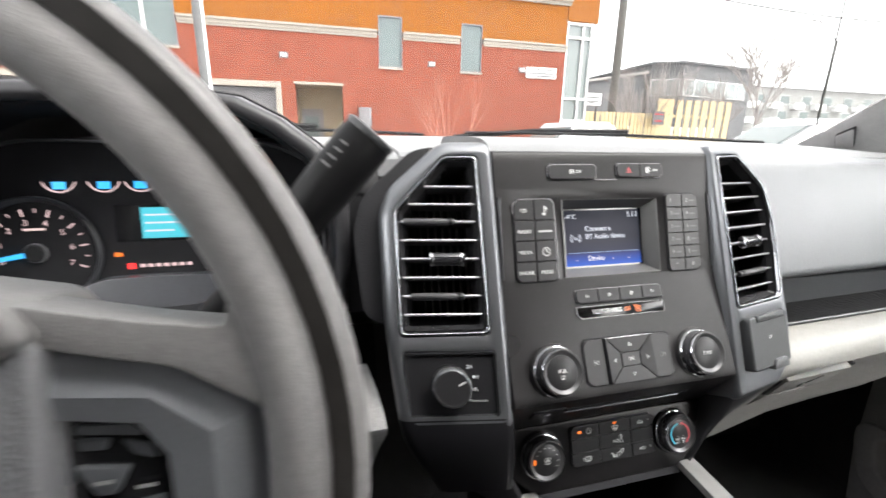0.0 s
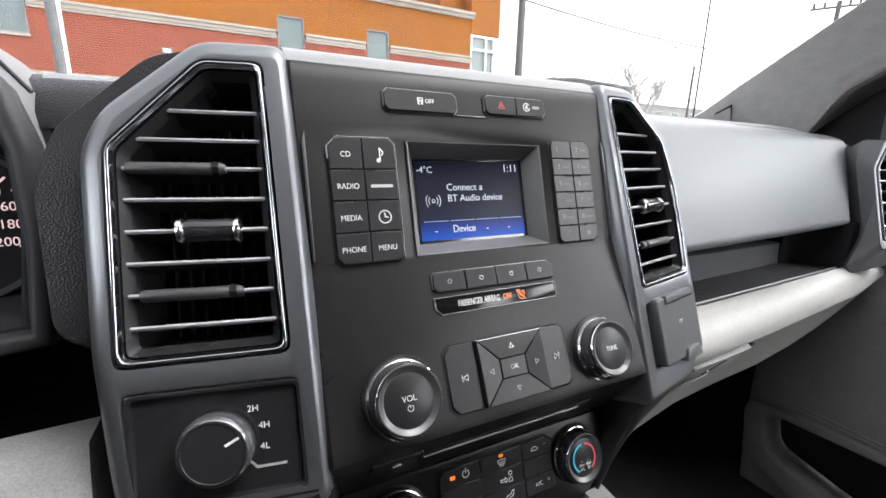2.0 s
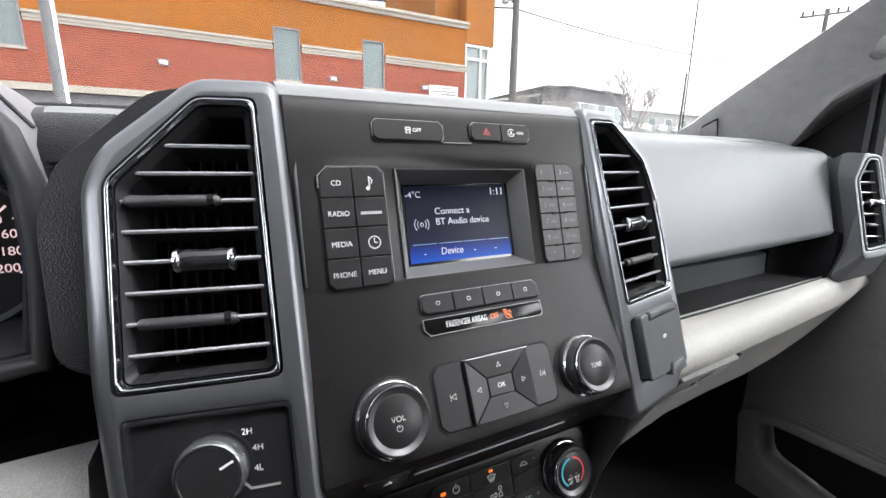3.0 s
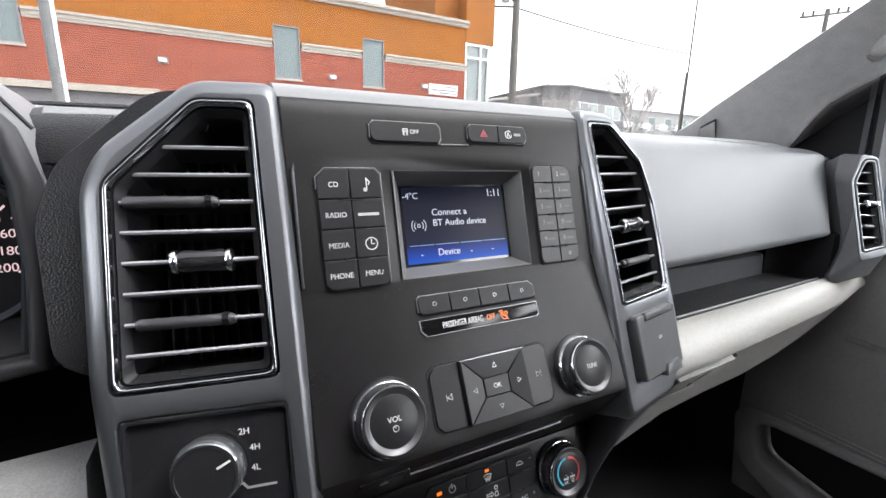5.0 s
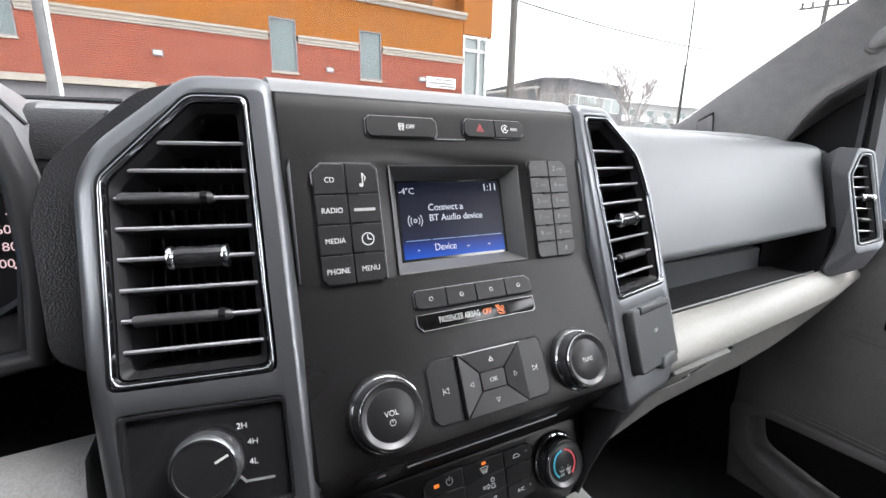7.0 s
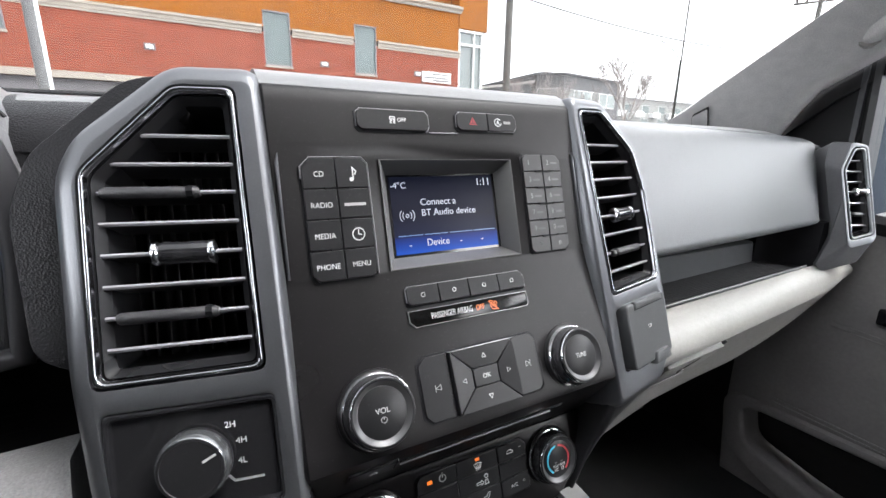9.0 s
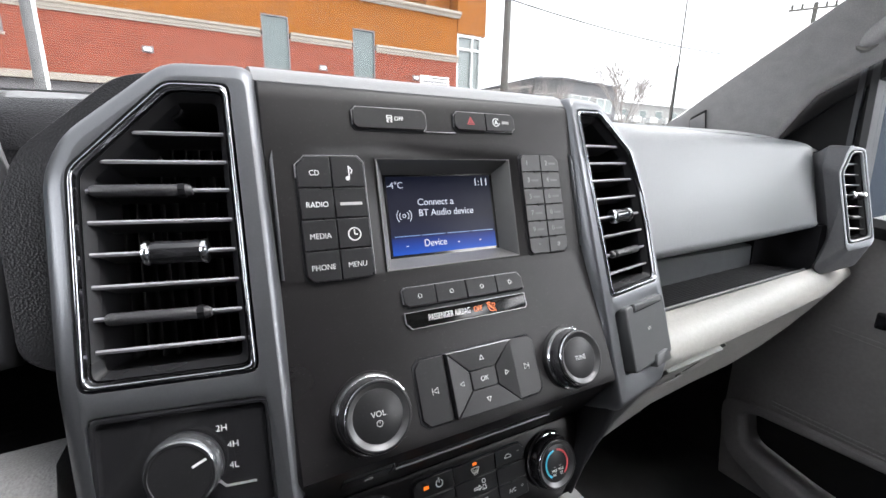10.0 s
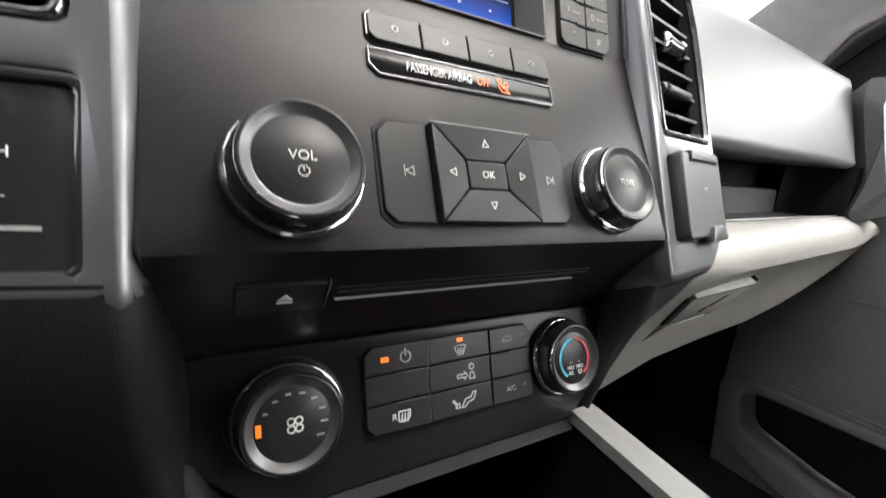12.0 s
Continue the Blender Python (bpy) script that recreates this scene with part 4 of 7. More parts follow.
NOSE = shader("slat_edge_highlight", (0.29, 0.285, 0.305), 0.28, metal=0.6, var=0.05)
SLATM = shader("slat_plastic", (0.018, 0.018, 0.019), 0.34, var=0.06, spec=0.35)
CHROME_OUT = [(0.0, -0.0040), (0.0815, -0.0050), (0.0800, 0.1090), (0.0320, 0.1595), (0.0, 0.1600)]
BEZEL_OUT = [(-0.0165, -0.1000), (0.0600, -0.1000), (0.0860, -0.0810), (0.0965, -0.0480), (0.0950, 0.1080), (0.0850, 0.1310), (0.0340, 0.1760), (-0.0150, 0.1768)]
CHROME_RIGHT = [(-0.0010, -0.0045), (0.0826, -0.0040), (0.0862, 0.0440), (0.0858, 0.0860), (0.0765, 0.1262), (0.0318, 0.1630), (-0.0060, 0.1620)]
BEZEL_RIGHT = BEZEL_OUT[:3] + [(0.0960, -0.0480), (0.0970, 0.0880), (0.0880, 0.1310), (0.0350, 0.1765), (-0.0165, 0.1768)]
PLATE_OUT = eased(rect(-0.0005, -0.0725, 0.0800, -0.0185), 0.004, 3)
LEVELS = [0.0132, 0.0300, 0.0468, 0.0640, 0.0812, 0.0985, 0.1148, 0.1315]
BEZEL_LEFT = [(-0.0165, -0.0930), (0.0860, -0.0930), (0.0900, -0.0600), (0.0950, 0.0000)] + BEZEL_OUT[4:]
air_vent(vent_frame(-1), (-0.18, -0.03, 1.18), BEZEL_LEFT, CHROME_OUT, LEVELS, (0.0205, 0.0475, 0.0640), [(0.0240, 0.0720, 0.0985), (0.0205, 0.0695, 0.0300)], "tall angular air vent with a chrome outline beside the audio panel", hole2=eased(rect(-0.0030, -0.0765, 0.0800, -0.0185), 0.004, 3))
air_vent(vent_frame(1), (0.18, -0.03, 1.18), BEZEL_RIGHT, CHROME_RIGHT, LEVELS, (0.0300, 0.0560, 0.0640), [(0.0160, 0.0640, 0.0300)], "tall angular air vent with a chrome outline above the outlet cover", hole2=PLATE_OUT, edge=0.0080)

# four wheel drive selector
VL = face_frame((-0.141, -0.035, 1.254), (0, 0.334, 0.9425), (0.9813, -0.1925, 0))
sel = thing("drive_selector", (-0.18, -0.045, 1.185), "glossy black drive selector plate with one rotary knob", "control panel")
po = eased(rect(-0.0798, -0.0778, 0.0045, -0.0188), 0.004, 3)
bm = plate([po, eased(rect(-0.0765, -0.0746, 0.0013, -0.0220), 0.003, 3)], VL, -0.012, -0.0004, 0.0008, 2, 0.0012)
part("plate_rim", bm, GLOSS, sel)
part("plate", plate([eased(rect(-0.0785, -0.0766, 0.0032, -0.0200), 0.003, 3)], VL, -0.014, -0.0032), GLOSS, sel)
ks = VL @ Matrix.Translation((-0.0385, -0.0492, -0.0032))
r = 0.0176
kb = part("knob", lathe([(r * 0.9, 0), (r, 0.001), (r, 0.009), (r * 0.90, 0.0130), (r * 0.82, 0.0134), (r * 0.80, 0.0130), (0, 0.0132)], ks), BUTTON, sel, "glossy black rotary knob with a bright rim")
part("rim_ring", lathe([(r * 1.005, 0.0040), (r * 1.015, 0.0055), (r * 1.010, 0.0085), (r * 0.94, 0.0124), (r * 0.89, 0.0133)], ks, 40), shader("smoked_chrome", (0.26, 0.27, 0.28), 0.16, metal=0.9, var=0.05), kb, "smoked chrome ring")
strokes("pointer", [[(0.0060, 0.0030), (0.0118, 0.0058)]], ks, 0, 0, 0.0012, MARK, kb, 0.0134)
for t, u, v in (("2H", -0.0212, -0.0330), ("4H", -0.0163, -0.0422), ("4L", -0.0168, -0.0530)):
    print_text(t, VL, u, v, 0.0047, MARK, sel, -0.0029)
strokes("selector_line", [[(-0.0245, -0.0595), (-0.0215, -0.0630), (-0.0070, -0.0630)]], VL, 0, 0, 0.0013, FAINT, sel, -0.0029)

# the surround of that vent curls under, down to the cheek
curl = thing("curled_trim", (-0.16, -0.05, 1.10), "trim curling under below the drive selector, coloured black as shade", "trim")
loops = []
for v, w, ul in ((-0.0785, 0.0001, 0.0882), (-0.0880, -0.0006, 0.0862), (-0.1000, -0.0034, 0.0830), (-0.1120, -0.0078, 0.0780), (-0.1260, -0.0145, 0.0705), (-0.1400, -0.0225, 0.0630), (-0.1540, -0.0310, 0.0560)):
    loops.append([vent_frame(-1) @ Vector((u, v, w + d)) for u, d in ((-0.0165, -0.040), (-0.0165, -0.008), (-0.0142, -0.0028), (-0.0080, 0.0), (ul - 0.0110, 0.0), (ul - 0.0055, -0.0014), (ul - 0.0020, -0.0048), (ul, -0.0110), (ul, -0.040))])
# same paint as the surround; its shade is put in as black
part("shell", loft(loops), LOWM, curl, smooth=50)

# outlet cover under the other vent
VR = vent_frame(1)
cov = thing("outlet_cover", (0.18, -0.045, 1.185), "square grey outlet cover with a pull lip", "cover")
TRAYM = shader("grey_tray_plastic", (0.052, 0.055, 0.060), 0.5, var=0.06, bump=0.15, bscale=1500)
COVER = shader("dark_grey_cover_plastic", (0.043, 0.045, 0.047), 0.40, var=0.06, bump=0.15, bscale=1800)
part("well", plate([eased(rect(-0.0003, -0.0722, 0.0797, -0.0188), 0.004, 3)], VR, -0.014, -0.006), DARK, cov)
lid = flat_tops(part("lid", plate([eased(rect(0.0060, -0.0730, 0.0760, -0.0165), 0.004, 3)], VR, -0.006, 0.0062, 0.0018, 3), COVER, cov))
part("hinge_gap", plate([rect(0.0180, -0.0232, 0.0690, -0.0160)], VR, 0.004, 0.0065), DARK, lid, "dark slot round the hinge", smooth=0)
part("hinge_rib", plate([eased(rect(0.0190, -0.0222, 0.0680, -0.0160), 0.001, 2)], VR, 0.003, 0.0078, 0.0012), COVER, lid)
part("pull_lip", plate([eased([(0.038, -0.0765), (0.068, -0.0765), (0.064, -0.0660), (0.042, -0.0660)], 0.002, 2)], VR, 0.002, 0.0090, 0.0015), COVER, lid)
print_text("12V", VR, 0.0400, -0.0415, 0.0042, MARK, lid, 0.0065)
# slanted cheeks that carry the stack down to the console
for s in (-1, 1):
    loops = []
    for z, xi, xo, yi, yo in (((1.1720, 0.1250, 0.2190, -0.0605, -0.0450), (1.1550, 0.1235, 0.2120, -0.0625, -0.0460), (1.1300, 0.1230, 0.1990, -0.0575, -0.0430), (1.1000, 0.1160, 0.1700, -0.0530, -0.0420), (1.0660, 0.0980, 0.1300, -0.0500, -0.0440)) if s < 0 else ((1.1720, 0.1250, 0.2220, -0.0605, -0.0440), (1.1550, 0.1235, 0.1990, -0.0625, -0.0460), (1.1420, 0.1232, 0.1800, -0.0600, -0.0450), (1.1300, 0.1220, 0.1560, -0.0575, -0.0450), (1.1200, 0.1190, 0.1370, -0.0555, -0.0450), (1.1000, 0.1100, 0.1190, -0.0530, -0.0440), (1.0660, 0.0960, 0.1050, -0.0500, -0.0440))):
        loops.append([(s * x, y, z) for x, y in eased([(xi, yi), (xo, yo), (xo, 0.050), (xi, 0.050)], 0.007, 4)])
    ck = thing("stack_cheek", (s * 0.15, -0.04, 1.066), "dark metallic cheek tapering from an air vent to the console", "trim", "cheeks of the centre stack")
    # left cheek is blackened for shade; the right keeps the metallic paint
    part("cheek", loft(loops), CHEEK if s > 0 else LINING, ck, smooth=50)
    part("foot_strip", loft([[(s * 0.0965, y, 1.0640), (s * 0.1150, y + 0.004, 1.0640), (s * 0.1150, y + 0.004, 1.0690), (s * 0.0965, y, 1.0690)] for y in (-0.0515, 0.03)]), RUBBER, ck)


# ---- dashboard body ----
dash = thing("dashboard", (0, 0.2, 1.2), "charcoal grained dashboard with an open tray above the glove box", "dashboard")


def across(xs, section):
    return loft([[(x, y, z) for y, z in section(x)] for x in xs])


def top_section(x):
    c = -0.0010 if x < -0.2 else 0.0050 if x > 0.2 else 0.0020
    c -= 0.1 * max(0, x - 0.62)
    reach = 0.60 - 0.24 * (x / 0.72) ** 2 if abs(x) < 0.86 else 0.26
    mid = 0.5 * (0.12 + reach)
    z = [min(1.3945 + 0.083 * y, 1.4245) + c for y in (0.105, 0.13, 0.22, mid)]
    if x < -0.265:
        return [(0.175, 1.380), (0.176, z[1] - 0.004), (0.182, z[1] + 0.002), (0.200, z[1] + 0.004), (0.22, z[2]), (mid, z[3]), (reach - 0.03, 1.4185 + c), (reach, 1.410), (reach, 1.370)]
    return [(0.105, 1.380), (0.106, z[0] - 0.004), (0.112, z[0]), (0.130, z[1]), (0.22, z[2]), (mid, z[3]), (reach - 0.03, 1.4185 + c), (reach, 1.410), (reach, 1.370)]


part("top_pad", across(sorted([-0.86 + 1.72 * k / 24 for k in range(25)] + [-0.2660, -0.2640, -0.2010, -0.1990, 0.1990, 0.2010]), top_section), PAD, dash, "grey grained top pad")


def pad_section(x):
    """The padded face above the tray: flat top, crease, face leaning out to its lower edge."""
    t = (x - 0.22) / (0.738 - 0.22)
    yc, yb, zb = 0.058 + 0.0155 * t, 0.0160 + 0.0345 * (x - 0.25), 1.2597 + 0.011 * (x - 0.25)
    return [(0.24, 1.4200 - 0.009 * t), (0.180, 1.4155 - 0.009 * t), (0.130, 1.4115 - 0.010 * t), (0.105, 1.4085 - 0.010 * t), (yc + 0.018, 1.4040 - 0.009 * t), (yc + 0.008, 1.3995 - 0.008 * t), (yc + 0.0025, 1.3940 - 0.006 * t), (yc - 0.0015, 1.3860 - 0.006 * t),
            (yc * 0.5 + yb * 0.5 - 0.001, 1.3250), (yb + 0.0005, zb + 0.006), (yb, zb + 0.002), (yb + 0.0015, zb - 0.003), (yb + 0.007, zb - 0.007), (0.22, zb - 0.007)]


rows = []
for x in (0.222, 0.30, 0.40, 0.50, 0.60, 0.68, 0.727, 0.735, 0.738):
    pull = {0.735: 0.0012, 0.738: 0.005}.get(x, 0.0)
    slant = 0.042 * max(0.0, (x - 0.55) / 0.188)
    rows.append([(x - slant * min(1.0, max(0.0, (1.389 - z) / 0.126)), y + pull * (1 if y < 0.15 and z > 1.27 else 0), z - pull * (0.6 if z > 1.35 else 0)) for y, z in pad_section(x)])
part("face_pad", loft(rows), FACEPAD, dash, "grey grained padded face")


def ledge(x):
    """How far forward the glove box lip stands."""
    return -0.0185 + 0.034 * max(0.0, (x - 0.23) / 0.58) ** 1.3


def rim(x):
    """Height of the tray's front rim."""
    return 1.1790 + 0.027 * (x - 0.25)


# tray: floor with ribbed mat, back and ends
RIM_Y = 0.0330
part("tray_floor", loft([[(x, RIM_Y + 0.003, rim(x) - 0.02), (x, RIM_Y + 0.003, rim(x) - 0.0060), (x, 0.112, rim(x) - 0.0060), (x, 0.112, rim(x) - 0.02)] for x in (0.225, 0.35, 0.50, 0.64, 0.765)]), DARK, dash, "dark tray floor")
for k in range(14):
    y = RIM_Y + 0.006 + k * 0.0044
    part("mat_rib", loft([[(x, y + dy, rim(x) + dz) for dy, dz in ((0, -0.007), (0.0004, -0.0040), (0.0020, -0.0040), (0.0024, -0.007))] for x in (0.236, 0.40, 0.56, 0.68)]), RUBBER, dash)
part("tray_back", loft([[(x, 0.0995, 1.165), (x, 0.1010, 1.190), (x, 0.1030, 1.2180), (x, 0.1060, 1.2205), (x, 0.135, 1.2205), (x, 0.135, 1.165)] for x in (0.225, 0.50, 0.664)]), TRAYM, dash, "grey back wall of the tray")
# black sheet stands in for the shade above the back wall
part("tray_shade", loft([[(x, 0.132, 1.200), (x, 0.132, 1.275), (x, 0.150, 1.275), (x, 0.150, 1.200)] for x in (0.225, 0.745)]), DARK, dash, "black sheet for the shade above the tray's back wall")
# end wall is black for the shade gathering in this corner
part("tray_corner", loft([[(x, y, z) for x, y in ((0.660, 0.1000), (0.684, 0.0900), (0.700, 0.0650), (0.707, 0.0300), (0.735, 0.0300), (0.745, 0.140), (0.660, 0.140))] for z in (1.165, 1.262)]), DARK, dash, "rounded end of the tray, coloured black as shade", smooth=60)
part("tray_end", loft([[(0.742, y, z), (0.785, y, z), (0.785, 0.22, z), (0.742, 0.22, z)] for y, z in ((0.052, 1.16), (0.062, 1.20), (0.078, 1.25), (0.110, 1.38))]), LEDGE, dash, "dark slate panel beside the padded face")
strip = loft([[(x, RIM_Y + dy, rim(x) + dz) for dy, dz in ((-0.0002, 0), (0.0010, 0.0014), (0.0028, 0.0010), (0.0026, -0.006), (0, -0.006))] for x in (0.232, 0.32, 0.40, 0.48, 0.56, 0.64, 0.69)])
part("tray_gap", loft([[(x, RIM_Y - 0.0040, rim(x) - 0.004), (x, RIM_Y + 0.0010, rim(x) - 0.0025), (x, RIM_Y + 0.0010, rim(x) - 0.012), (x, RIM_Y - 0.0040, rim(x) - 0.012)] for x in (0.225, 0.45, 0.70)]), DARK, dash, "dark gap behind the glove box lip")
part("tray_trim_strip", strip, COVER, dash, "thin grey trim strip")


# ---- glove box ----
glove = thing("glove_box", (0.48, 0.02, 1.02), "light grey glove box with a recessed latch below the tray", "glove box")


def glove_section(x):
    """Ledge, rolled edge and undercut face; the end sweeps up to a point."""
    t = max(0.0, (x - 0.23) / 0.58)
    lip_y = ledge(x)
    top = 1.2120 - 0.012 * t ** 2 - 0.018 * max(0, t - 0.75) * 4 * t
    low = 0.955 + 0.115 * t + 0.060 * max(0.0, (t - 0.52) / 0.48) ** 1.9
    q = 1 - 0.8 * max(0.0, (t - 0.35) / 0.65)
    low = min(low, top - 0.012)
    h = top - low
    k, zi = min(1.0, h / 0.1), min(rim(x), top + 0.004)
    w = RIM_Y - lip_y
    upper = [(RIM_Y - 0.0035, zi - 0.03 * k), (RIM_Y - 0.0035, zi - 0.001)] + [(lip_y + f * w, zi - d * k) for f, d in ((0.88, 0.0), (0.70, 0.0018), (0.44, 0.0062), (0.24, 0.0125), (0.10, 0.0210), (0.03, 0.0310), (0.05, 0.0420))]
    return upper + [(lip_y + 0.029 * q, top - 0.42 * h), (lip_y + 0.061 * q, top - 0.62 * h), (lip_y + 0.083 * q, top - 0.84 * h), (lip_y + 0.091 * q, top - 0.95 * h), (lip_y + 0.100 * q, low), (max(RIM_Y, lip_y + 0.100 * q + 0.05), low)]


part("glove_box_body", loft([[(x, y, z) for y, z in glove_section(x)] for x in (0.200, 0.30, 0.40, 0.50, 0.58, 0.65, 0.71, 0.76, 0.79, 0.812, 0.822, 0.827)]), STONE, glove, "light grey grained plastic")


def glove_spot(x, z):
    sec = glove_section(x)[5:14]
    for (y0, z0), (y1, z1) in zip(sec, sec[1:]):
        if (z0 - z) * (z1 - z) <= 0:
            return y0 + (y1 - y0) * (z - z0) / (z1 - z0 + 1e-9)
    return sec[-1][0]


g0 = Vector((0.315, glove_spot(0.315, 1.109), 1.109))
g1 = Vector((0.315, glove_spot(0.315, 1.063), 1.063))
GL = face_frame(g0, g0 - g1, (1, -0.02, 0.075))
latch = part("latch", plate([eased([(0.0, 0.0), (0.112, 0.0), (0.117, -0.041), (0.079, -0.050), (0.013, -0.053)], 0.002, 2)], GL, -0.012, 0.0042, 0.0010), STONE, glove, "wedge-shaped latch panel")
# dark sheet behind the latch paints both its gap and its shade
part("latch_shade", plate([[(-0.0030, -0.0040), (0.117, -0.0020), (0.1200, 0.0042), (0.1225, 0.0040), (0.1205, -0.042), (0.101, -0.062), (0.087, -0.062), (0.0100, -0.0545)]], GL, -0.012, 0.0022), COVER, latch, "dark sheet for the gap and shade round the latch", smooth=0)
part("latch_lip", plate([eased([(-0.001, -0.0005), (0.112, -0.0005), (0.113, 0.0032), (0.001, 0.0032)], 0.001, 2)], GL, -0.004, 0.0052, 0.001), STONE, latch)
part("recess_ledge", plate([eased([(0.0130, -0.0550), (0.0850, -0.0520), (0.0900, -0.0620), (-0.0040, -0.0790)], 0.002, 2)], GL, -0.012, 0.0046, 0.0012), STONE, latch)
part("finger_slot", plate([eased([(0.0560, -0.0290), (0.0720, -0.0115), (0.0800, -0.0110), (0.0660, -0.0290)], 0.003, 3)], GL, 0.002, 0.0046), DARK, latch, "dark finger recess")
part("key_barrel", lathe([(0.0052, 0), (0.0050, 0.002), (0.0026, 0.0024), (0, 0.0018)], GL @ Matrix.Translation((0.0560, -0.0330, 0.0040)), 20), SILVER, latch, "round lock")

# ---- end vent by the passenger door ----
PVF = face_frame((0.7234, 0.0335, 1.3886), (0, 0.25, 0.968), (math.cos(radians(30)), -math.sin(radians(30)), 0))
CH2 = [(-0.0041, -0.1546), (0.0314, -0.1444), (0.0310, -0.0076), (0.0146, -0.0079), (-0.0039, -0.0421)]
BZ2 = [(-0.0098, -0.1619), (-0.0069, -0.1679), (0.0294, -0.1582), (0.0354, -0.1472), (0.0361, -0.0074), (0.0327, -0.0028), (0.0110, 0.0011), (-0.0099, -0.0422), (-0.0103, -0.0870)]
FL2 = [(-0.0460, -0.1962), (-0.0368, -0.2064), (0.0202, -0.1902), (0.0460, -0.1509), (0.0506, -0.0055), (0.0478, 0.0037), (-0.0037, 0.0068), (-0.0166, -0.0292), (-0.0156, -0.1472)]
lv2 = [-0.131, -0.113, -0.0955, -0.0775, -0.0615, -0.045, -0.0275]
air_vent(PVF, (0.80, 0.06, 1.16), BZ2, CH2, lv2, (0.0130, 0.0276, -0.0775), [(-0.0010, 0.0200, -0.1130)], "narrow angular air vent with a chrome outline beside the passenger door", 0.030, flank=FL2)
solid("dash_end_block", loft([[(0.780, 0.135, z), (0.86, 0.095, z), (0.86, 0.30, z), (0.780, 0.30, z)] for z in (1.10, 1.385)]), PADL, "black grained block carrying the end air vent", "trim")

# ---- driver's side: hood and instruments ----
BEAD = shader("satin_black_bead", (0.022, 0.022, 0.024), 0.36, var=0.06, spec=0.4, bump=0.1, bscale=1500)
cluster = thing("instrument_cluster", (-0.455, 0.1, 1.22), "instrument cluster with two round dials under a black hood", "instrument cluster")
HOOD = [(-0.268, 1.236), (-0.259, 1.300), (-0.259, 1.355), (-0.266, 1.385), (-0.285, 1.411), (-0.315, 1.434), (-0.350, 1.4515), (-0.400, 1.457), (-0.455, 1.459), (-0.510, 1.457), (-0.560, 1.4515), (-0.595, 1.434), (-0.625, 1.411), (-0.644, 1.385), (-0.651, 1.355), (-0.651, 1.300), (-0.642, 1.236), (-0.560, 1.226), (-0.455, 1.222), (-0.350, 1.226)]


def hood_loop(y, grow, rise=0.0):
    c = Vector((-0.455, 1.34))
    out = []
    for x, z in HOOD:
        d = Vector((x, z)) - c
        out.append((c.x + d.x * (1 + grow), y, c.y + d.y * (1 + grow * 1.6) + (rise if z > 1.38 else 0)))
    return out


bm = loft([hood_loop(0.34, 0.02, -0.050), hood_loop(0.22, 0.035, -0.024), hood_loop(0.13, 0.035, -0.006), hood_loop(0.085, 0.020), hood_loop(0.0690, 0.004), hood_loop(0.0655, -0.010)], caps=False)
hd = part("hood", bm, SADDLE, cluster, "grey grained hood")
part("hood_lining", loft([hood_loop(0.0655, -0.010), hood_loop(0.0645, -0.035), hood_loop(0.0660, -0.075), hood_loop(0.0720, -0.092), hood_loop(0.112, -0.100), hood_loop(0.150, -0.104)], caps=False), LINING, cluster, "black hood lining")
part("bead", tube([Vector(p) for p in hood_loop(0.0640, -0.030)], 0.0080, 10, True), BEAD, cluster, "rounded satin black frame bead", smooth=60)
part("groove", tube([Vector(p) for p in hood_loop(0.0800, 0.0195)[3:14]], 0.0013, 6), RUBBER, hd, "dark groove line")
CF = face_frame((-0.455, 0.1450, 1.301), (0, 0.12, 0.9928))
part("dial_face", plate([eased([(-0.172, -0.058), (0.172, -0.058), (0.172, 0.085), (0.120, 0.115), (-0.120, 0.115), (-0.172, 0.085)], 0.02, 4)], CF, -0.01, 0.0), DARK, cluster, "black dial face")


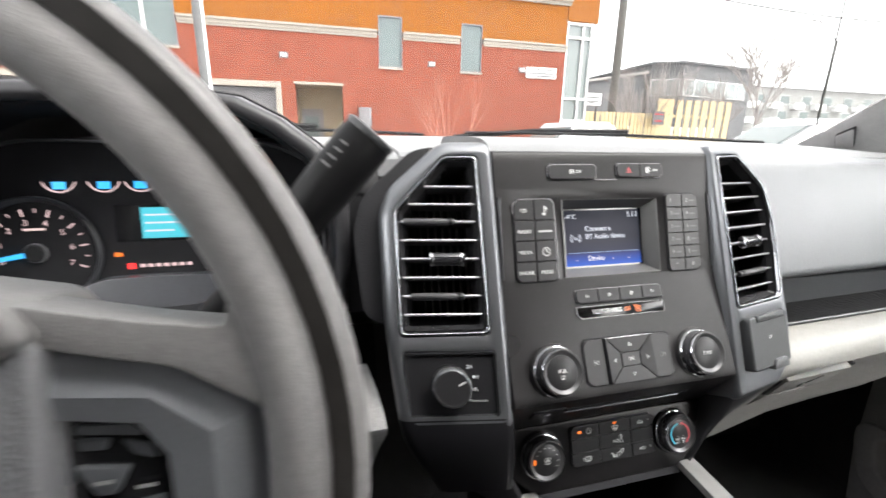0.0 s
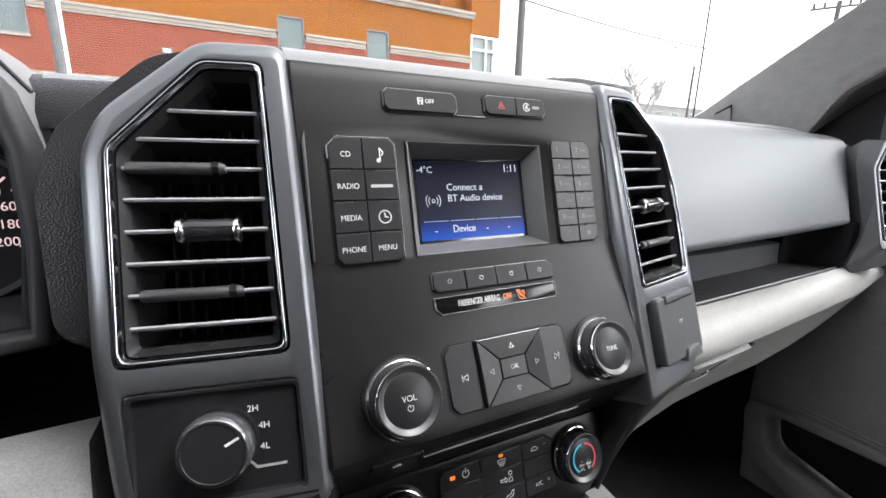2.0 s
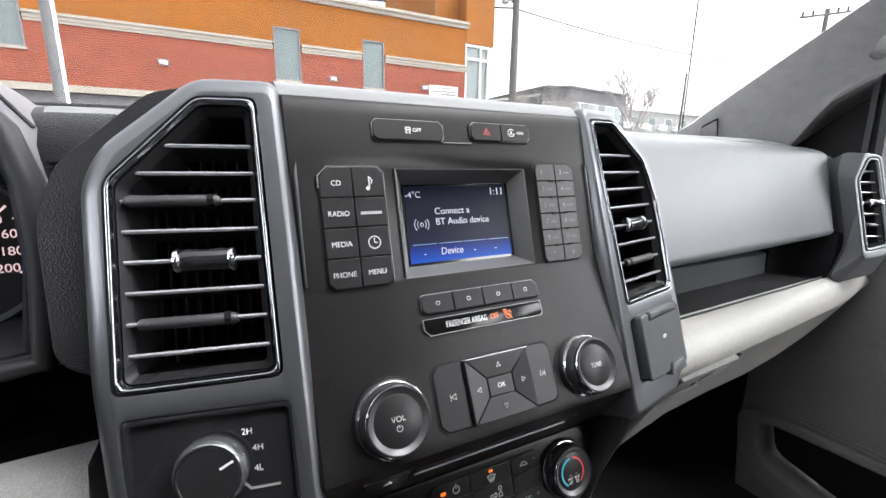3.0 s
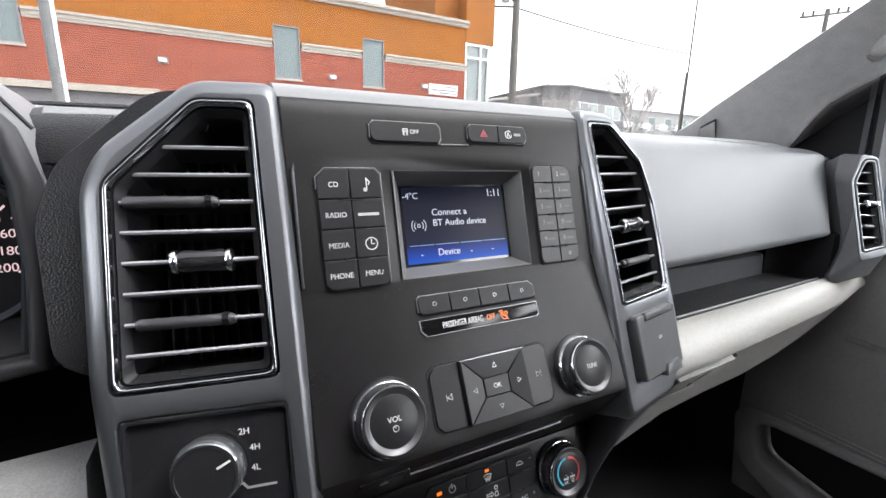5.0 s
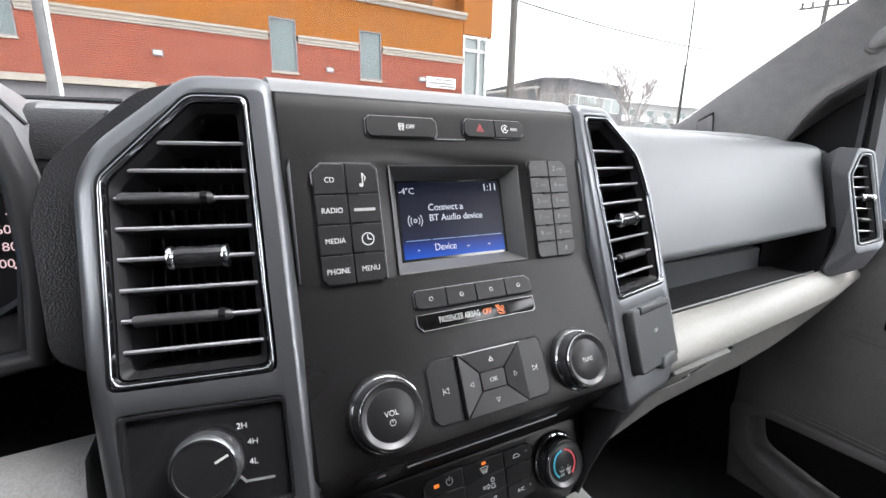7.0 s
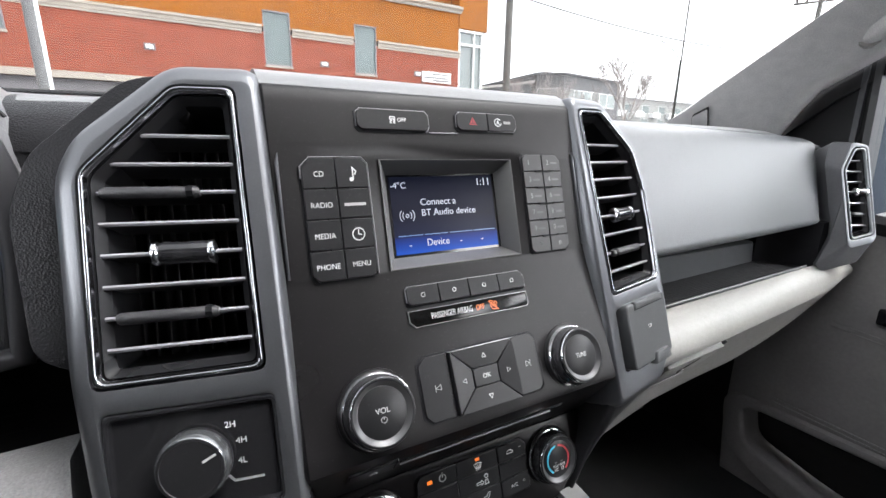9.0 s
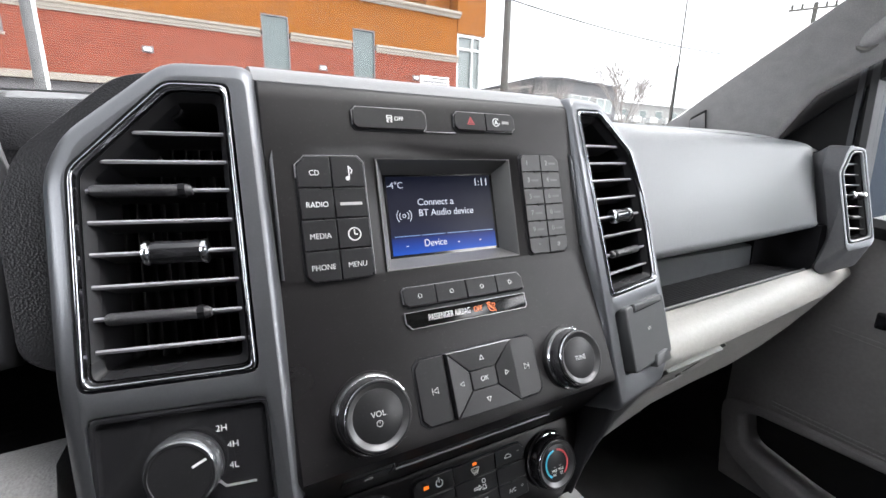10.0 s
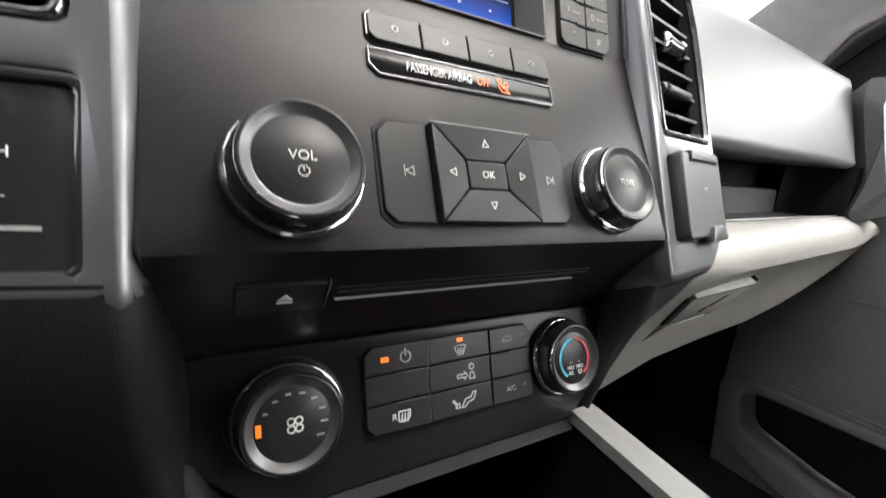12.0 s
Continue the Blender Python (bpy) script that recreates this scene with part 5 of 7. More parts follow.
def dial(u, top_value, step, a_first, a_step, needle, size, ticks):
    k = CF @ Matrix.Translation((u, 0, 0)) @ Matrix.Diagonal((0.96, 0.96, 1, 1))
    ringp = part("dial", lathe([(0.0600, 0.0), (0.0598, 0.0055), (0.0582, 0.007), (0.0560, 0.0050), (0.0535, 0.0005)], k, 64), LEDGE, cluster, "round dial with a grey ring")
    part("dial_plate", lathe([(0.0536, 0.0006), (0, 0.0010)], k, 48), DARK, ringp)
    for n in range(ticks + 1):
        a = radians(a_first + (a_step * (top_value / step)) * n / ticks)
        big = n % 2 == 0
        r0, r1 = (0.0400, 0.0468) if big else (0.0432, 0.0468)
        strokes("dial_mark", [[(r0 * math.cos(a), r0 * math.sin(a)), (r1 * math.cos(a), r1 * math.sin(a))]], k, 0, 0, 0.0016 if big else 0.0011, DIAL, ringp, 0.0012)
    n = 0
    while n * step <= top_value:
        a = radians(a_first + a_step * n)
        if n or step == 1:
            print_text(str(n * step), k, 0.0325 * math.cos(a), 0.0325 * math.sin(a), size, DIAL, ringp, 0.0012)
        n += 1
    a = radians(needle)
    bm = bmesh.new()
    d, q = Vector((math.cos(a), math.sin(a))), Vector((-math.sin(a), math.cos(a)))
    vs = [bm.verts.new(k @ Vector((*(d * r + q * w), h))) for h in (0.0035, 0.0050) for r, w in ((0.008, 0.0026), (0.0455, 0.0020), (0.0455, -0.0020), (0.008, -0.0026))]
    bm.faces.new(vs[4:])
    bm.faces.new(vs[:4])
    for i in range(4):
        bm.faces.new((vs[i], vs[(i + 1) % 4], vs[4 + (i + 1) % 4], vs[4 + i]))
    part("needle", bm, NEEDLE, ringp, "lit blue needle", smooth=0)
    part("hub_ring", lathe([(0.0104, 0.0012), (0.0102, 0.0045), (0.0092, 0.0052), (0.0090, 0.0030)], k, 28), SADDLE, ringp)
    part("needle_hub", lathe([(0.0092, 0.001), (0.0092, 0.006), (0.0080, 0.0066), (0.0075, 0.0060), (0, 0.0062)], k, 28), LINING, ringp)
    return ringp, k


sp, k = dial(0.117, 200, 20, 214, -24, 207, 0.0096, 20)
for n, a in ((20, 175), (40, 132), (60, 92), (80, 52), (100, 12), (120, -30)):
    print_text(str(n), k, 0.0185 * math.cos(radians(a)), 0.0185 * math.sin(radians(a)), 0.0046, DIAL, sp, 0.0012)
strokes("unit_mark", [[(-.006, 0), (.006, 0)]], k, 0, 0.0275, 0.0020, DIAL, sp, 0.0012)
tc, k = dial(-0.111, 7, 1, 195, -31, 190, 0.0085, 14)
strokes("unit_mark", [[(-.009, 0), (.009, 0)]], k, 0, 0.0250, 0.0022, DIAL, tc, 0.0012)
info = part("info_display", plate([rect(-0.040, 0.008, 0.040, 0.047)], CF, 0, 0.0008), GLOSS, cluster)
part("info_picture", plate([rect(-0.0160, 0.0110, 0.0380, 0.0440)], CF, 0.0007, 0.0012), CYAN, info, "lit cyan message panel", smooth=0)
for r in range(3):
    strokes("message_line", [[(-0.012, 0), (0.026 - 0.006 * r, 0)]], CF, 0, 0.036 - r * 0.0085, 0.0018, WHITEGLOW, info, 0.0014)
part("warning_light", plate([rect(-0.033, -0.0215, -0.026, -0.0155)], CF, 0.0002, 0.0012), REDLED, cluster, "red lit warning light")
for j in range(7):
    strokes("odometer_mark", [[(-0.0205 + j * 0.0075, 0), (-0.0175 + j * 0.0075, 0)]], CF, 0, -0.0185, 0.0034, DIAL, cluster, 0.0008)
part("warning_light", plate([rect(-0.044, -0.0075, -0.037, -0.0035)], CF, 0.0002, 0.0012), AMBER, cluster, "amber lit warning light")
for u in (-0.085, -0.046, -0.013, 0.030):
    strokes("small_gauge", [arc(0.0150, 200, 340, 12, 0, 0.010)], CF, u, 0.066, 0.0014, DIAL, cluster, 0.0008)
    part("gauge_needle", plate([rect(u - 0.0055, 0.0640, u + 0.0055, 0.0715)], CF, 0.0006, 0.0016), NEEDLE, cluster, "lit blue gauge needle")
frame_line = eased([(-0.180, -0.060), (0.180, -0.060), (0.180, 0.080), (0.120, 0.112), (-0.120, 0.112), (-0.180, 0.080)], 0.025, 6)
part("lens_frame", tube([CF @ Vector((u, v, 0.006)) for u, v in frame_line], 0.0018, 6, True), BEZEL, cluster, "thin grey frame round the dials", smooth=60)
# moulded ledge that follows the dials' lower edge, with a stub at its end
top = [(0.0, -0.0255), (0.049, -0.0262), (0.073, -0.0345), (0.092, -0.0470), (0.105, -0.0535), (0.1305, -0.0545)]
top = [(-0.176, -0.0545)] + [(-u, v) for u, v in top[:0:-1]] + top
LG = face_frame((-0.455, 0.128, 1.301), (0, 0.12, 0.9928))
part("lens_ledge", plate([eased([(-0.176, -0.0705), (0.1305, -0.0705)] + top[::-1], 0.004, 3)], LG, -0.03, 0.0, 0.003, 2), LEDGE, cluster, "dark blue-grey moulded ledge under the dials")
part("lower_ledge", plate([eased([(-0.176, -0.094), (0.1295, -0.094), (0.1305, -0.0713), (-0.176, -0.0713)], 0.003, 3)], LG, -0.04, -0.0015, 0.002, 2), LEDGE, cluster)
part("ledge_stub", plate([eased(rect(0.1312, -0.088, 0.1425, -0.0540), 0.004, 3)], LG, -0.03, 0.0020, 0.004, 3), LEDGE, cluster)

gap = thing("hood_side_panel", (-0.25, 0.07, 1.20), "grey and black grained panel between hood and air vent", "trim")
# black grained housing round the vent next to the cluster
hs = plate([eased([(0.088, 0.000), (0.114, 0.012), (0.120, 0.090), (0.110, 0.124), (0.062, 0.169), (0.045, 0.1735), (0.028, 0.1735), (0.028, 0.145), (0.040, 0.145), (0.074, 0.115), (0.084, 0.09), (0.084, 0.000)], 0.010, 4)], vent_frame(-1), -0.10, -0.016, 0.013, 5)
part("vent_housing", hs, PADL, gap, "black grained housing round an air vent")

part("saddle", loft([[(x, y + dy, z) for y, z in ((0.24, 1.4125), (0.16, 1.4072), (0.122, 1.4020), (0.100, 1.3960), (0.086, 1.3880), (0.0765, 1.3760), (0.0735, 1.366), (0.24, 1.366))] for x, dy in ((-0.276, 0.004), (-0.262, 0.0), (-0.25, -0.002), (-0.240, -0.003), (-0.226, -0.004))]), PADL, gap, "black coarse-grained saddle", smooth=60)
part("lower_panel", loft([[(x, y, z) for y, z in ((0.0735, 1.367), (0.071, 1.352), (0.068, 1.330), (0.066, 1.24), (0.12, 1.20), (0.24, 1.20), (0.24, 1.367))] for x in (-0.262, -0.25, -0.240, -0.226)]), PADL, gap, "black grained lower face")
# under the cluster: dark cover with slits, light grey knee panels
low = thing("lower_cover", (-0.31, 0.03, 1.19), "black plastic cover with short vent slits", "trim")
part("cover", loft([[(x, 0.1180, 1.2140), (x, 0.1165, 1.2110), (x, 0.0950, 1.1700), (x, 0.0900, 1.1100), (x, 0.1500, 1.1100), (x, 0.1500, 1.2140)] for x in (-0.640, -0.232)]), LOWM, low)
for j in range(4):
    part("vent_slit", loft([[(x, 0.1060 - 0.0028 * j + dy, 1.1900 - j * 0.0054 + dz) for dy, dz in ((0, 0), (-0.0016, -0.0008), (-0.0026, -0.0020), (0.003, -0.003))] for x in (-0.318 - 0.001 * j, -0.2890)]), DARK, low)


def knee_section(t):
    return [(0.040 - t * 0.004, 1.1920), (0.006, 1.1965), (-0.012, 1.1900), (-0.028, 1.1790), (-0.0365, 1.1690), (-0.0350, 1.1620), (-0.012, 1.1300), (0.020, 1.0800), (0.050, 1.0200), (0.10, 1.0200)]


knee = thing("knee_panel", (-0.29, 0.0, 1.02), "mid grey grained knee panel below the cluster", "trim")
for xa, xb, la, lb in ((-0.2465, -0.3200, 0.0, -0.085), (-0.590, -0.850, 0.085, 0.0)):
    loops = []
    for k in range(5):
        f = k / 4
        x0 = xa + (xb - xa) * f
        sl = la + (lb - la) * f
        splay = 0.22 * (1 - f) if xa > -0.3 else 0.0
        loops.append([(x0 + sl * max(0, (1.1965 - z)) / 0.18 + splay * max(0.0, 0.016 - y), y, z) for y, z in knee_section(f)])
    part("panel", loft(loops), KNEE, knee)

# ---- steering wheel ----
TILT = radians(12.6)
WH = face_frame((-0.450, -0.228, 1.314), (0, math.sin(TILT), math.cos(TILT)))
wheel = thing("steering_wheel", (-0.45, -0.10, 1.22), "worn grey steering wheel with a hub darkened as shade and spoke buttons", "steering wheel")
RR, SEG = 0.1700, 72
loops = []
for k in range(SEG + 1):
    a = 2 * math.pi * k / SEG
    c, s = math.cos(a), math.sin(a)
    loop = []
    for j in range(28):
        b = 2 * math.pi * j / 28
        rr, ww = 0.0165 * math.cos(b), 0.0150 * math.sin(b)
        ww += 0.0015 * math.cos(2 * b) - 0.0050 * math.exp(-((b - 1.35) / 0.42) ** 2)
        loop.append(WH @ Vector(((RR + rr) * c, (RR + rr) * s, ww)))
    loops.append(loop)
part("rim", loft(loops, caps=False), LEATHER, wheel, "worn grey grained rim", smooth=60)
# shade along the rim's front, laid on as a dark strip
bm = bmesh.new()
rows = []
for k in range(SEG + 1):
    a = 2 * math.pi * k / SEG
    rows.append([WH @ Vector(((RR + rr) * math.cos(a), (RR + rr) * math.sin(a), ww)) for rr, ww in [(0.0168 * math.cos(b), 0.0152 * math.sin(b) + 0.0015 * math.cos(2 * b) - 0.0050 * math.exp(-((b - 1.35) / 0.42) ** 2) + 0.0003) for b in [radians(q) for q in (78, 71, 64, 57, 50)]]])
part("rim_shade_strip", loft(rows, caps=False, bm=bm), RIMSHADE, wheel, "dark strip along the rim, drawn as shade", smooth=60)
OUTER = [(0.068, 0.0440), (0.094, 0.0432), (0.1283, 0.0340), (0.1530, 0.0175), (0.1541, -0.0135), (0.152, -0.062)]
FOLD = [(0.068, 0.0310), (0.093, 0.0303), (0.1213, 0.0264), (0.1376, 0.0132), (0.1383, -0.0103), (0.137, -0.062)]
INNER = [(0.068, 0.0240), (0.0925, 0.0233), (0.1172, 0.0185), (0.1249, 0.0076), (0.1258, -0.0078), (0.125, -0.062)]
for s in (-1, 1):
    sp = [(0.070, 0.0620), (0.0946, 0.0560), (0.120, 0.0500), (0.138, 0.0470), (0.1434, 0.0465), (0.1449, 0.0551), (0.156, 0.0740), (0.166, 0.0300), (0.166, -0.060), (0.1545, -0.075)] + [(u + 0.0012, v + 0.0012) for u, v in OUTER[::-1]]
    part("spoke", plate([eased([(s * u, v) for u, v in sp], 0.0035, 3)], WH, -0.016, 0.0070, 0.004, 3), LEATHER, wheel, "grey grained spoke cover")
    bm = bmesh.new()
    edges = [(OUTER, -0.014), (OUTER, -0.0010), (FOLD, 0.0050), (INNER, 0.0034), (INNER, -0.014)]
    for (pa, wa), (pb, wb) in zip(edges, edges[1:]):
        loft([[WH @ Vector((s * u, v, w)) for u, v in line] for line, w in ((pa, wa), (pb, wb))], caps=False, closed=False, bm=bm)
    part("spoke_trim", bm, TRIMGREY, wheel, "faceted silver grey spoke trim", smooth=12)
    pod = part("button_pod", plate([eased([(s * u, v) for u, v in ((0.080, 0.0246), (0.0930, 0.0240), (0.1178, 0.0190), (0.1256, 0.0080), (0.1262, -0.060), (0.080, -0.060))], 0.002, 2)], WH, -0.014, -0.0020, 0.001), GLOSS, wheel, "glossy black button pod")
    keys = (((0.0905, 0.0165), (0.0960, 0.0160), (0.0975, 0.0000), (0.0915, 0.0010)), ((0.0990, 0.0186), (0.1130, 0.0172), (0.1170, 0.0130), (0.0985, 0.0160)), ((0.0990, 0.0142), (0.1075, 0.0132), (0.1065, 0.0098), (0.0995, 0.0105)),
            ((0.0985, 0.0062), (0.1130, 0.0038), (0.1090, -0.0040), (0.1040, -0.0034)), ((0.1110, 0.0125), (0.1180, 0.0100), (0.1205, 0.0050), (0.1140, 0.0075)), ((0.0915, -0.0060), (0.1030, -0.0080), (0.1025, -0.0230), (0.0915, -0.0215)), ((0.1110, -0.0080), (0.1215, -0.0070), (0.1215, -0.0230), (0.1090, -0.0240)))
    for n, key in enumerate(keys):
        # buttons take the outline and paler grey of glints on the pod
        b = part("glint_button", plate([eased([(s * u, v) for u, v in key], 0.0010, 2)], WH, -0.004, 0.0006 if n == 3 else -0.0004, 0.0008), POD, pod)
        if n in (3, 5, 6):
            cu, cv = sum(u for u, v in key) / 4, sum(v for u, v in key) / 4
            strokes("plain_mark", [[(-.0022, 0), (.0022, 0)]], WH, s * cu, cv, 0.0012, FAINT, b, 0.0010)
    for u, v in ((0.0950, 0.0008), (0.1172, -0.0026)):
        strokes("plain_mark", [[(-.0022, 0), (.0022, 0)]], WH, s * u, v, 0.0012, FAINT, pod, 0.0004)
hub = [(-0.0965, 0.0360), (-0.0970, 0.0480), (-0.0895, 0.0590), (-0.060, 0.0650), (0.060, 0.0650), (0.0895, 0.0590), (0.0970, 0.0480), (0.0965, 0.0360), (0.0965, -0.0350), (0.082, -0.062), (0.045, -0.085), (-0.045, -0.085), (-0.082, -0.062), (-0.0965, -0.0350)]
# hub is grey vinyl; charcoal paints its shade, grey crown its lit top
part("hub", plate([eased(hub[:2] + hub[6:], 0.006, 4)], WH, -0.04, 0.0100, 0.006, 4), SADDLE, wheel, "grained hub pad, charcoal put in as shade")
part("hub_lit_top", plate([eased(hub[1:7] + [(0.090, 0.0430), (-0.090, 0.0430)], 0.005, 4)], WH, -0.03, 0.0135, 0.008, 4), LEATHER, wheel, "grey grained crown, the hub's lit top")
part("lower_spoke", plate([eased([(-0.050, -0.070), (0.050, -0.070), (0.036, -0.168), (-0.036, -0.168)], 0.006, 3)], WH, -0.014, 0.002, 0.005, 3), BEZEL, wheel, "metallic grey lower spoke")
column = [(-0.062, -0.055), (0.062, -0.055), (0.072, 0.0), (0.055, 0.050), (0.0, 0.062), (-0.055, 0.050), (-0.072, 0.0)]
part("column_shroud", loft([[WH @ Vector((u * q, v * q - 0.010 - drop, w)) for u, v in eased(column, 0.02, 3)] for w, q, drop in ((-0.035, 0.80, 0.0), (-0.060, 0.95, 0.004), (-0.160, 1.05, 0.030), (-0.330, 1.10, 0.075))]), PADL, wheel, "black steering column shroud")
LK = face_frame((-0.352, -0.050, 1.240), (0.10, 0.22, 0.97), (0.93, 0.36, 0.0))
part("lock_collar", lathe([(0.050, -0.10), (0.046, -0.004), (0.0445, 0.0), (0.0415, 0.0012), (0.0395, -0.0010), (0.0380, -0.008), (0.0340, -0.008), (0.0325, -0.001), (0.0300, 0.0), (0, -0.001)], LK, 48), LOCKM, wheel, "black round collar of the ignition lock")

# ---- column gear lever ----
LEVERM = shader("black_lever_plastic", (0.006, 0.006, 0.0065), 0.42, var=0.1, bump=0.1, bscale=1500, spec=0.18)
lever = thing("gear_lever", (-0.37, -0.03, 1.27), "black column gear lever with a grey end button", "gear lever")
pts = [(-0.385, -0.020, 1.262), (-0.362, -0.050, 1.294), (-0.338, -0.074, 1.322), (-0.3215, -0.0815, 1.342), (-0.3135, -0.0835, 1.3515), (-0.3085, -0.0845, 1.3575), (-0.3045, -0.0855, 1.3620), (-0.290, -0.0870, 1.3790), (-0.270, -0.0885, 1.4025), (-0.256, -0.0893, 1.4185), (-0.2525, -0.0895, 1.4225)]
pts = [(x + 0.0038, y - 0.008, z - 0.002) for x, y, z in pts]
part("shaft", tube(pts, [0.0125, 0.0125, 0.0122, 0.0120, 0.0120, 0.0122, 0.0136, 0.0152, 0.0162, 0.0164, 0.0154], 20), LEVERM, lever)
ax = (Vector(pts[-1]) - Vector(pts[-3])).normalized()
for q in (4, 6):
    a = (Vector(pts[q + 1]) - Vector(pts[q - 1])).normalized()
    part("seam", tube([Vector(pts[q]) - a * 0.0012, Vector(pts[q]) - a * 0.0006, Vector(pts[q]) + a * 0.0006, Vector(pts[q]) + a * 0.0012], [0.0121, 0.0128, 0.0128, 0.0121], 20), LEATHER if q == 6 else RUBBER, lever)
CAP = face_frame(Vector(pts[-1]) - ax * 0.001, ax.orthogonal().cross(ax) * -1, ax.orthogonal(), ax)
part("end_cap", lathe([(0.0154, -0.002), (0.0164, 0.0004), (0.0160, 0.0026), (0.0140, 0.0034), (0.0132, 0.0026), (0, 0.0030)], CAP, 28), COVER, lever, "dark grey end button")
LVF = face_frame(Vector((-0.2590, -0.0962, 1.409)) + Vector((-0.0090, -0.0128, 0.0026)), (0.64, 0, 0.768), (0.60, -0.62, -0.50))
for j in range(4):
    strokes("plain_mark", [[(-.0035 + 0.0006 * j, -.010 + j * .0052), (.0030, -.010 + j * .0052)]], LVF, 0, 0, 0.0014, DIMPRINT, lever, 0.0012)

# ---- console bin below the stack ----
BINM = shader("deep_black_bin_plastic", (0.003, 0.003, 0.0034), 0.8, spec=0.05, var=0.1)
con = thing("console", (0, -0.30, 0.95), "open black console bin with silver side rails", "console")
for s in (-1, 1):
    part("side_wall", loft([[(s * 0.094, y, z0), (s * 0.112, y, z0), (s * 0.116, y, z1), (s * 0.090, y, z1)] for y, z0, z1 in ((0.080, 0.64, 1.0650), (-0.040, 0.64, 1.0650), (-0.30, 0.64, 1.0420), (-0.62, 0.64, 1.0150))]), LINING, con, "black side wall")
    part("rail", loft([[(s * 0.086, y, z), (s * 0.088, y, z + 0.006), (s * 0.108, y, z + 0.006), (s * 0.112, y, z - 0.004), (s * 0.090, y, z - 0.004)] for y, z in ((-0.046, 1.0690), (-0.30, 1.0470), (-0.62, 1.0200))]), SILVER, con, "silver painted rail")
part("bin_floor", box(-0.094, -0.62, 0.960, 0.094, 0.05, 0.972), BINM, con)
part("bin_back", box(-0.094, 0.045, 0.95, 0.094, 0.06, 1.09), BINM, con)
part("front_sill", loft([[(x, -0.047, 1.0700), (x, -0.052, 1.0660), (x, -0.040, 1.0600), (x, -0.025, 1.0680)] for x in (-0.086, 0.086)]), DARK, con)

# ---- passenger door ----
STITCH = shader("grey_stitching", (0.30, 0.295, 0.29), 0.7, var=0.3, scale=500)
door = thing("passenger_door", (0.88, -0.3, 0.62), "grey vinyl passenger door with a map pocket", "door")
DF = face_frame((0.865, 0, 0), (0, 0, 1), (0, -1, 0))
pocket = eased([(-0.132, 0.722), (-0.148, 0.800), (-0.118, 0.812), (0.060, 0.818), (0.70, 0.850), (0.72, 0.680), (0.10, 0.675), (-0.010, 0.690)], 0.025, 5)
part("panel", plate([eased([(-0.175, 0.60), (1.00, 0.60), (1.00, 1.235), (0.10, 1.240), (-0.010, 1.250), (-0.065, 1.268), (-0.085, 1.385), (-0.19, 1.385), (-0.19, 0.75)], 0.02, 3), pocket], DF, -0.05, 0.0, 0.0, 2, 0.012), DOORM, door, "grey vinyl panel", smooth=50)
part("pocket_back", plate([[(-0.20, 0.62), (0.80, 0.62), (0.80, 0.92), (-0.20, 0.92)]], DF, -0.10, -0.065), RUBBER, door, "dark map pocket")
part("pocket_rim", plate([eased([(-0.186, 0.760), (-0.190, 0.826), (-0.120, 0.832), (0.060, 0.836), (0.72, 0.868), (0.75, 0.62), (0.08, 0.622), (-0.06, 0.645), (-0.160, 0.690)], 0.03, 5), pocket], DF, -0.04, 0.016, 0.012, 4, 0.010), DOORM, door, "wide rounded pocket rim", smooth=60)
for dz in (0.0, 0.009):
    part("stitched_seam", tube([(0.8635, 0.10 - 0.1 * k, 0.845 - 0.002 * k + dz) for k in range(9)], 0.0016, 6), STITCH, door, "pale stitched seam")
    part("stitched_seam", tube([(0.8635, 0.04 - 0.1 * k, 1.048 - 0.010 * k + dz) for k in range(9)], 0.0013, 6), DOORM, door)
part("upper_trim", loft([[(0.840, y, z - 0.035), (0.835, y, z - 0.015), (0.845, y, z - 0.002), (0.90, y, z), (0.90, y, z - 0.035)] for y, z in ((0.012, 1.272), (-0.10, 1.256), (-1.0, 1.250))]), PADL, door, "black upper door trim")
part("arm_rest", loft([[(0.865, y, 1.010), (0.800 + o, y, 1.020), (0.785 + o, y, 1.050), (0.795 + o, y, 1.075), (0.865, y, 1.085)] for y, o in ((-0.16, 0.06), (-0.20, 0.02), (-0.30, 0.0), (-0.90, 0.0))]), DOORM, door, "padded arm rest")
part("switch_plate", plate([eased(rect(0.020, 1.075, 0.060, 1.105), 0.004, 2)], DF, 0.0, 0.006, 0.001), GLOSS, door, "black switch plate")
part("mirror_sail", loft([[(x, 0.235, 1.300), (x, 0.235, 1.420), (x, 0.160, 1.520), (x, 0.062, 1.600), (x, 0.055, 1.300)] for x in (0.862, 0.890)]), PADL, door, "black triangular mirror panel")
part("window_bar", loft([[(0.852, y0, z), (0.852, y0 - 0.008, z), (0.900, y0 - 0.008, z), (0.900, y0, z)] for y0, z in ((0.072, 1.300), (0.076, 1.560))]), TRAYM, door, "dark grey window channel")
part("window_bar", loft([[(0.852, y0, z), (0.852, y0 - 0.010, z), (0.900, y0 - 0.010, z), (0.900, y0, z)] for y0, z in ((0.050, 1.262), (0.062, 1.560))]), COVER, door, "dark window channel")
part("window_frame", loft([[(0.855, y, z), (0.855, y - 0.015, z + 0.045), (0.905, y - 0.015, z + 0.045), (0.905, y, z)] for y, z in ((0.20, 1.385), (0.10, 1.470), (0.03, 1.512), (-0.12, 1.595), (-0.42, 1.805), (-1.0, 1.925))]), RUBBER, door, "black window frame")
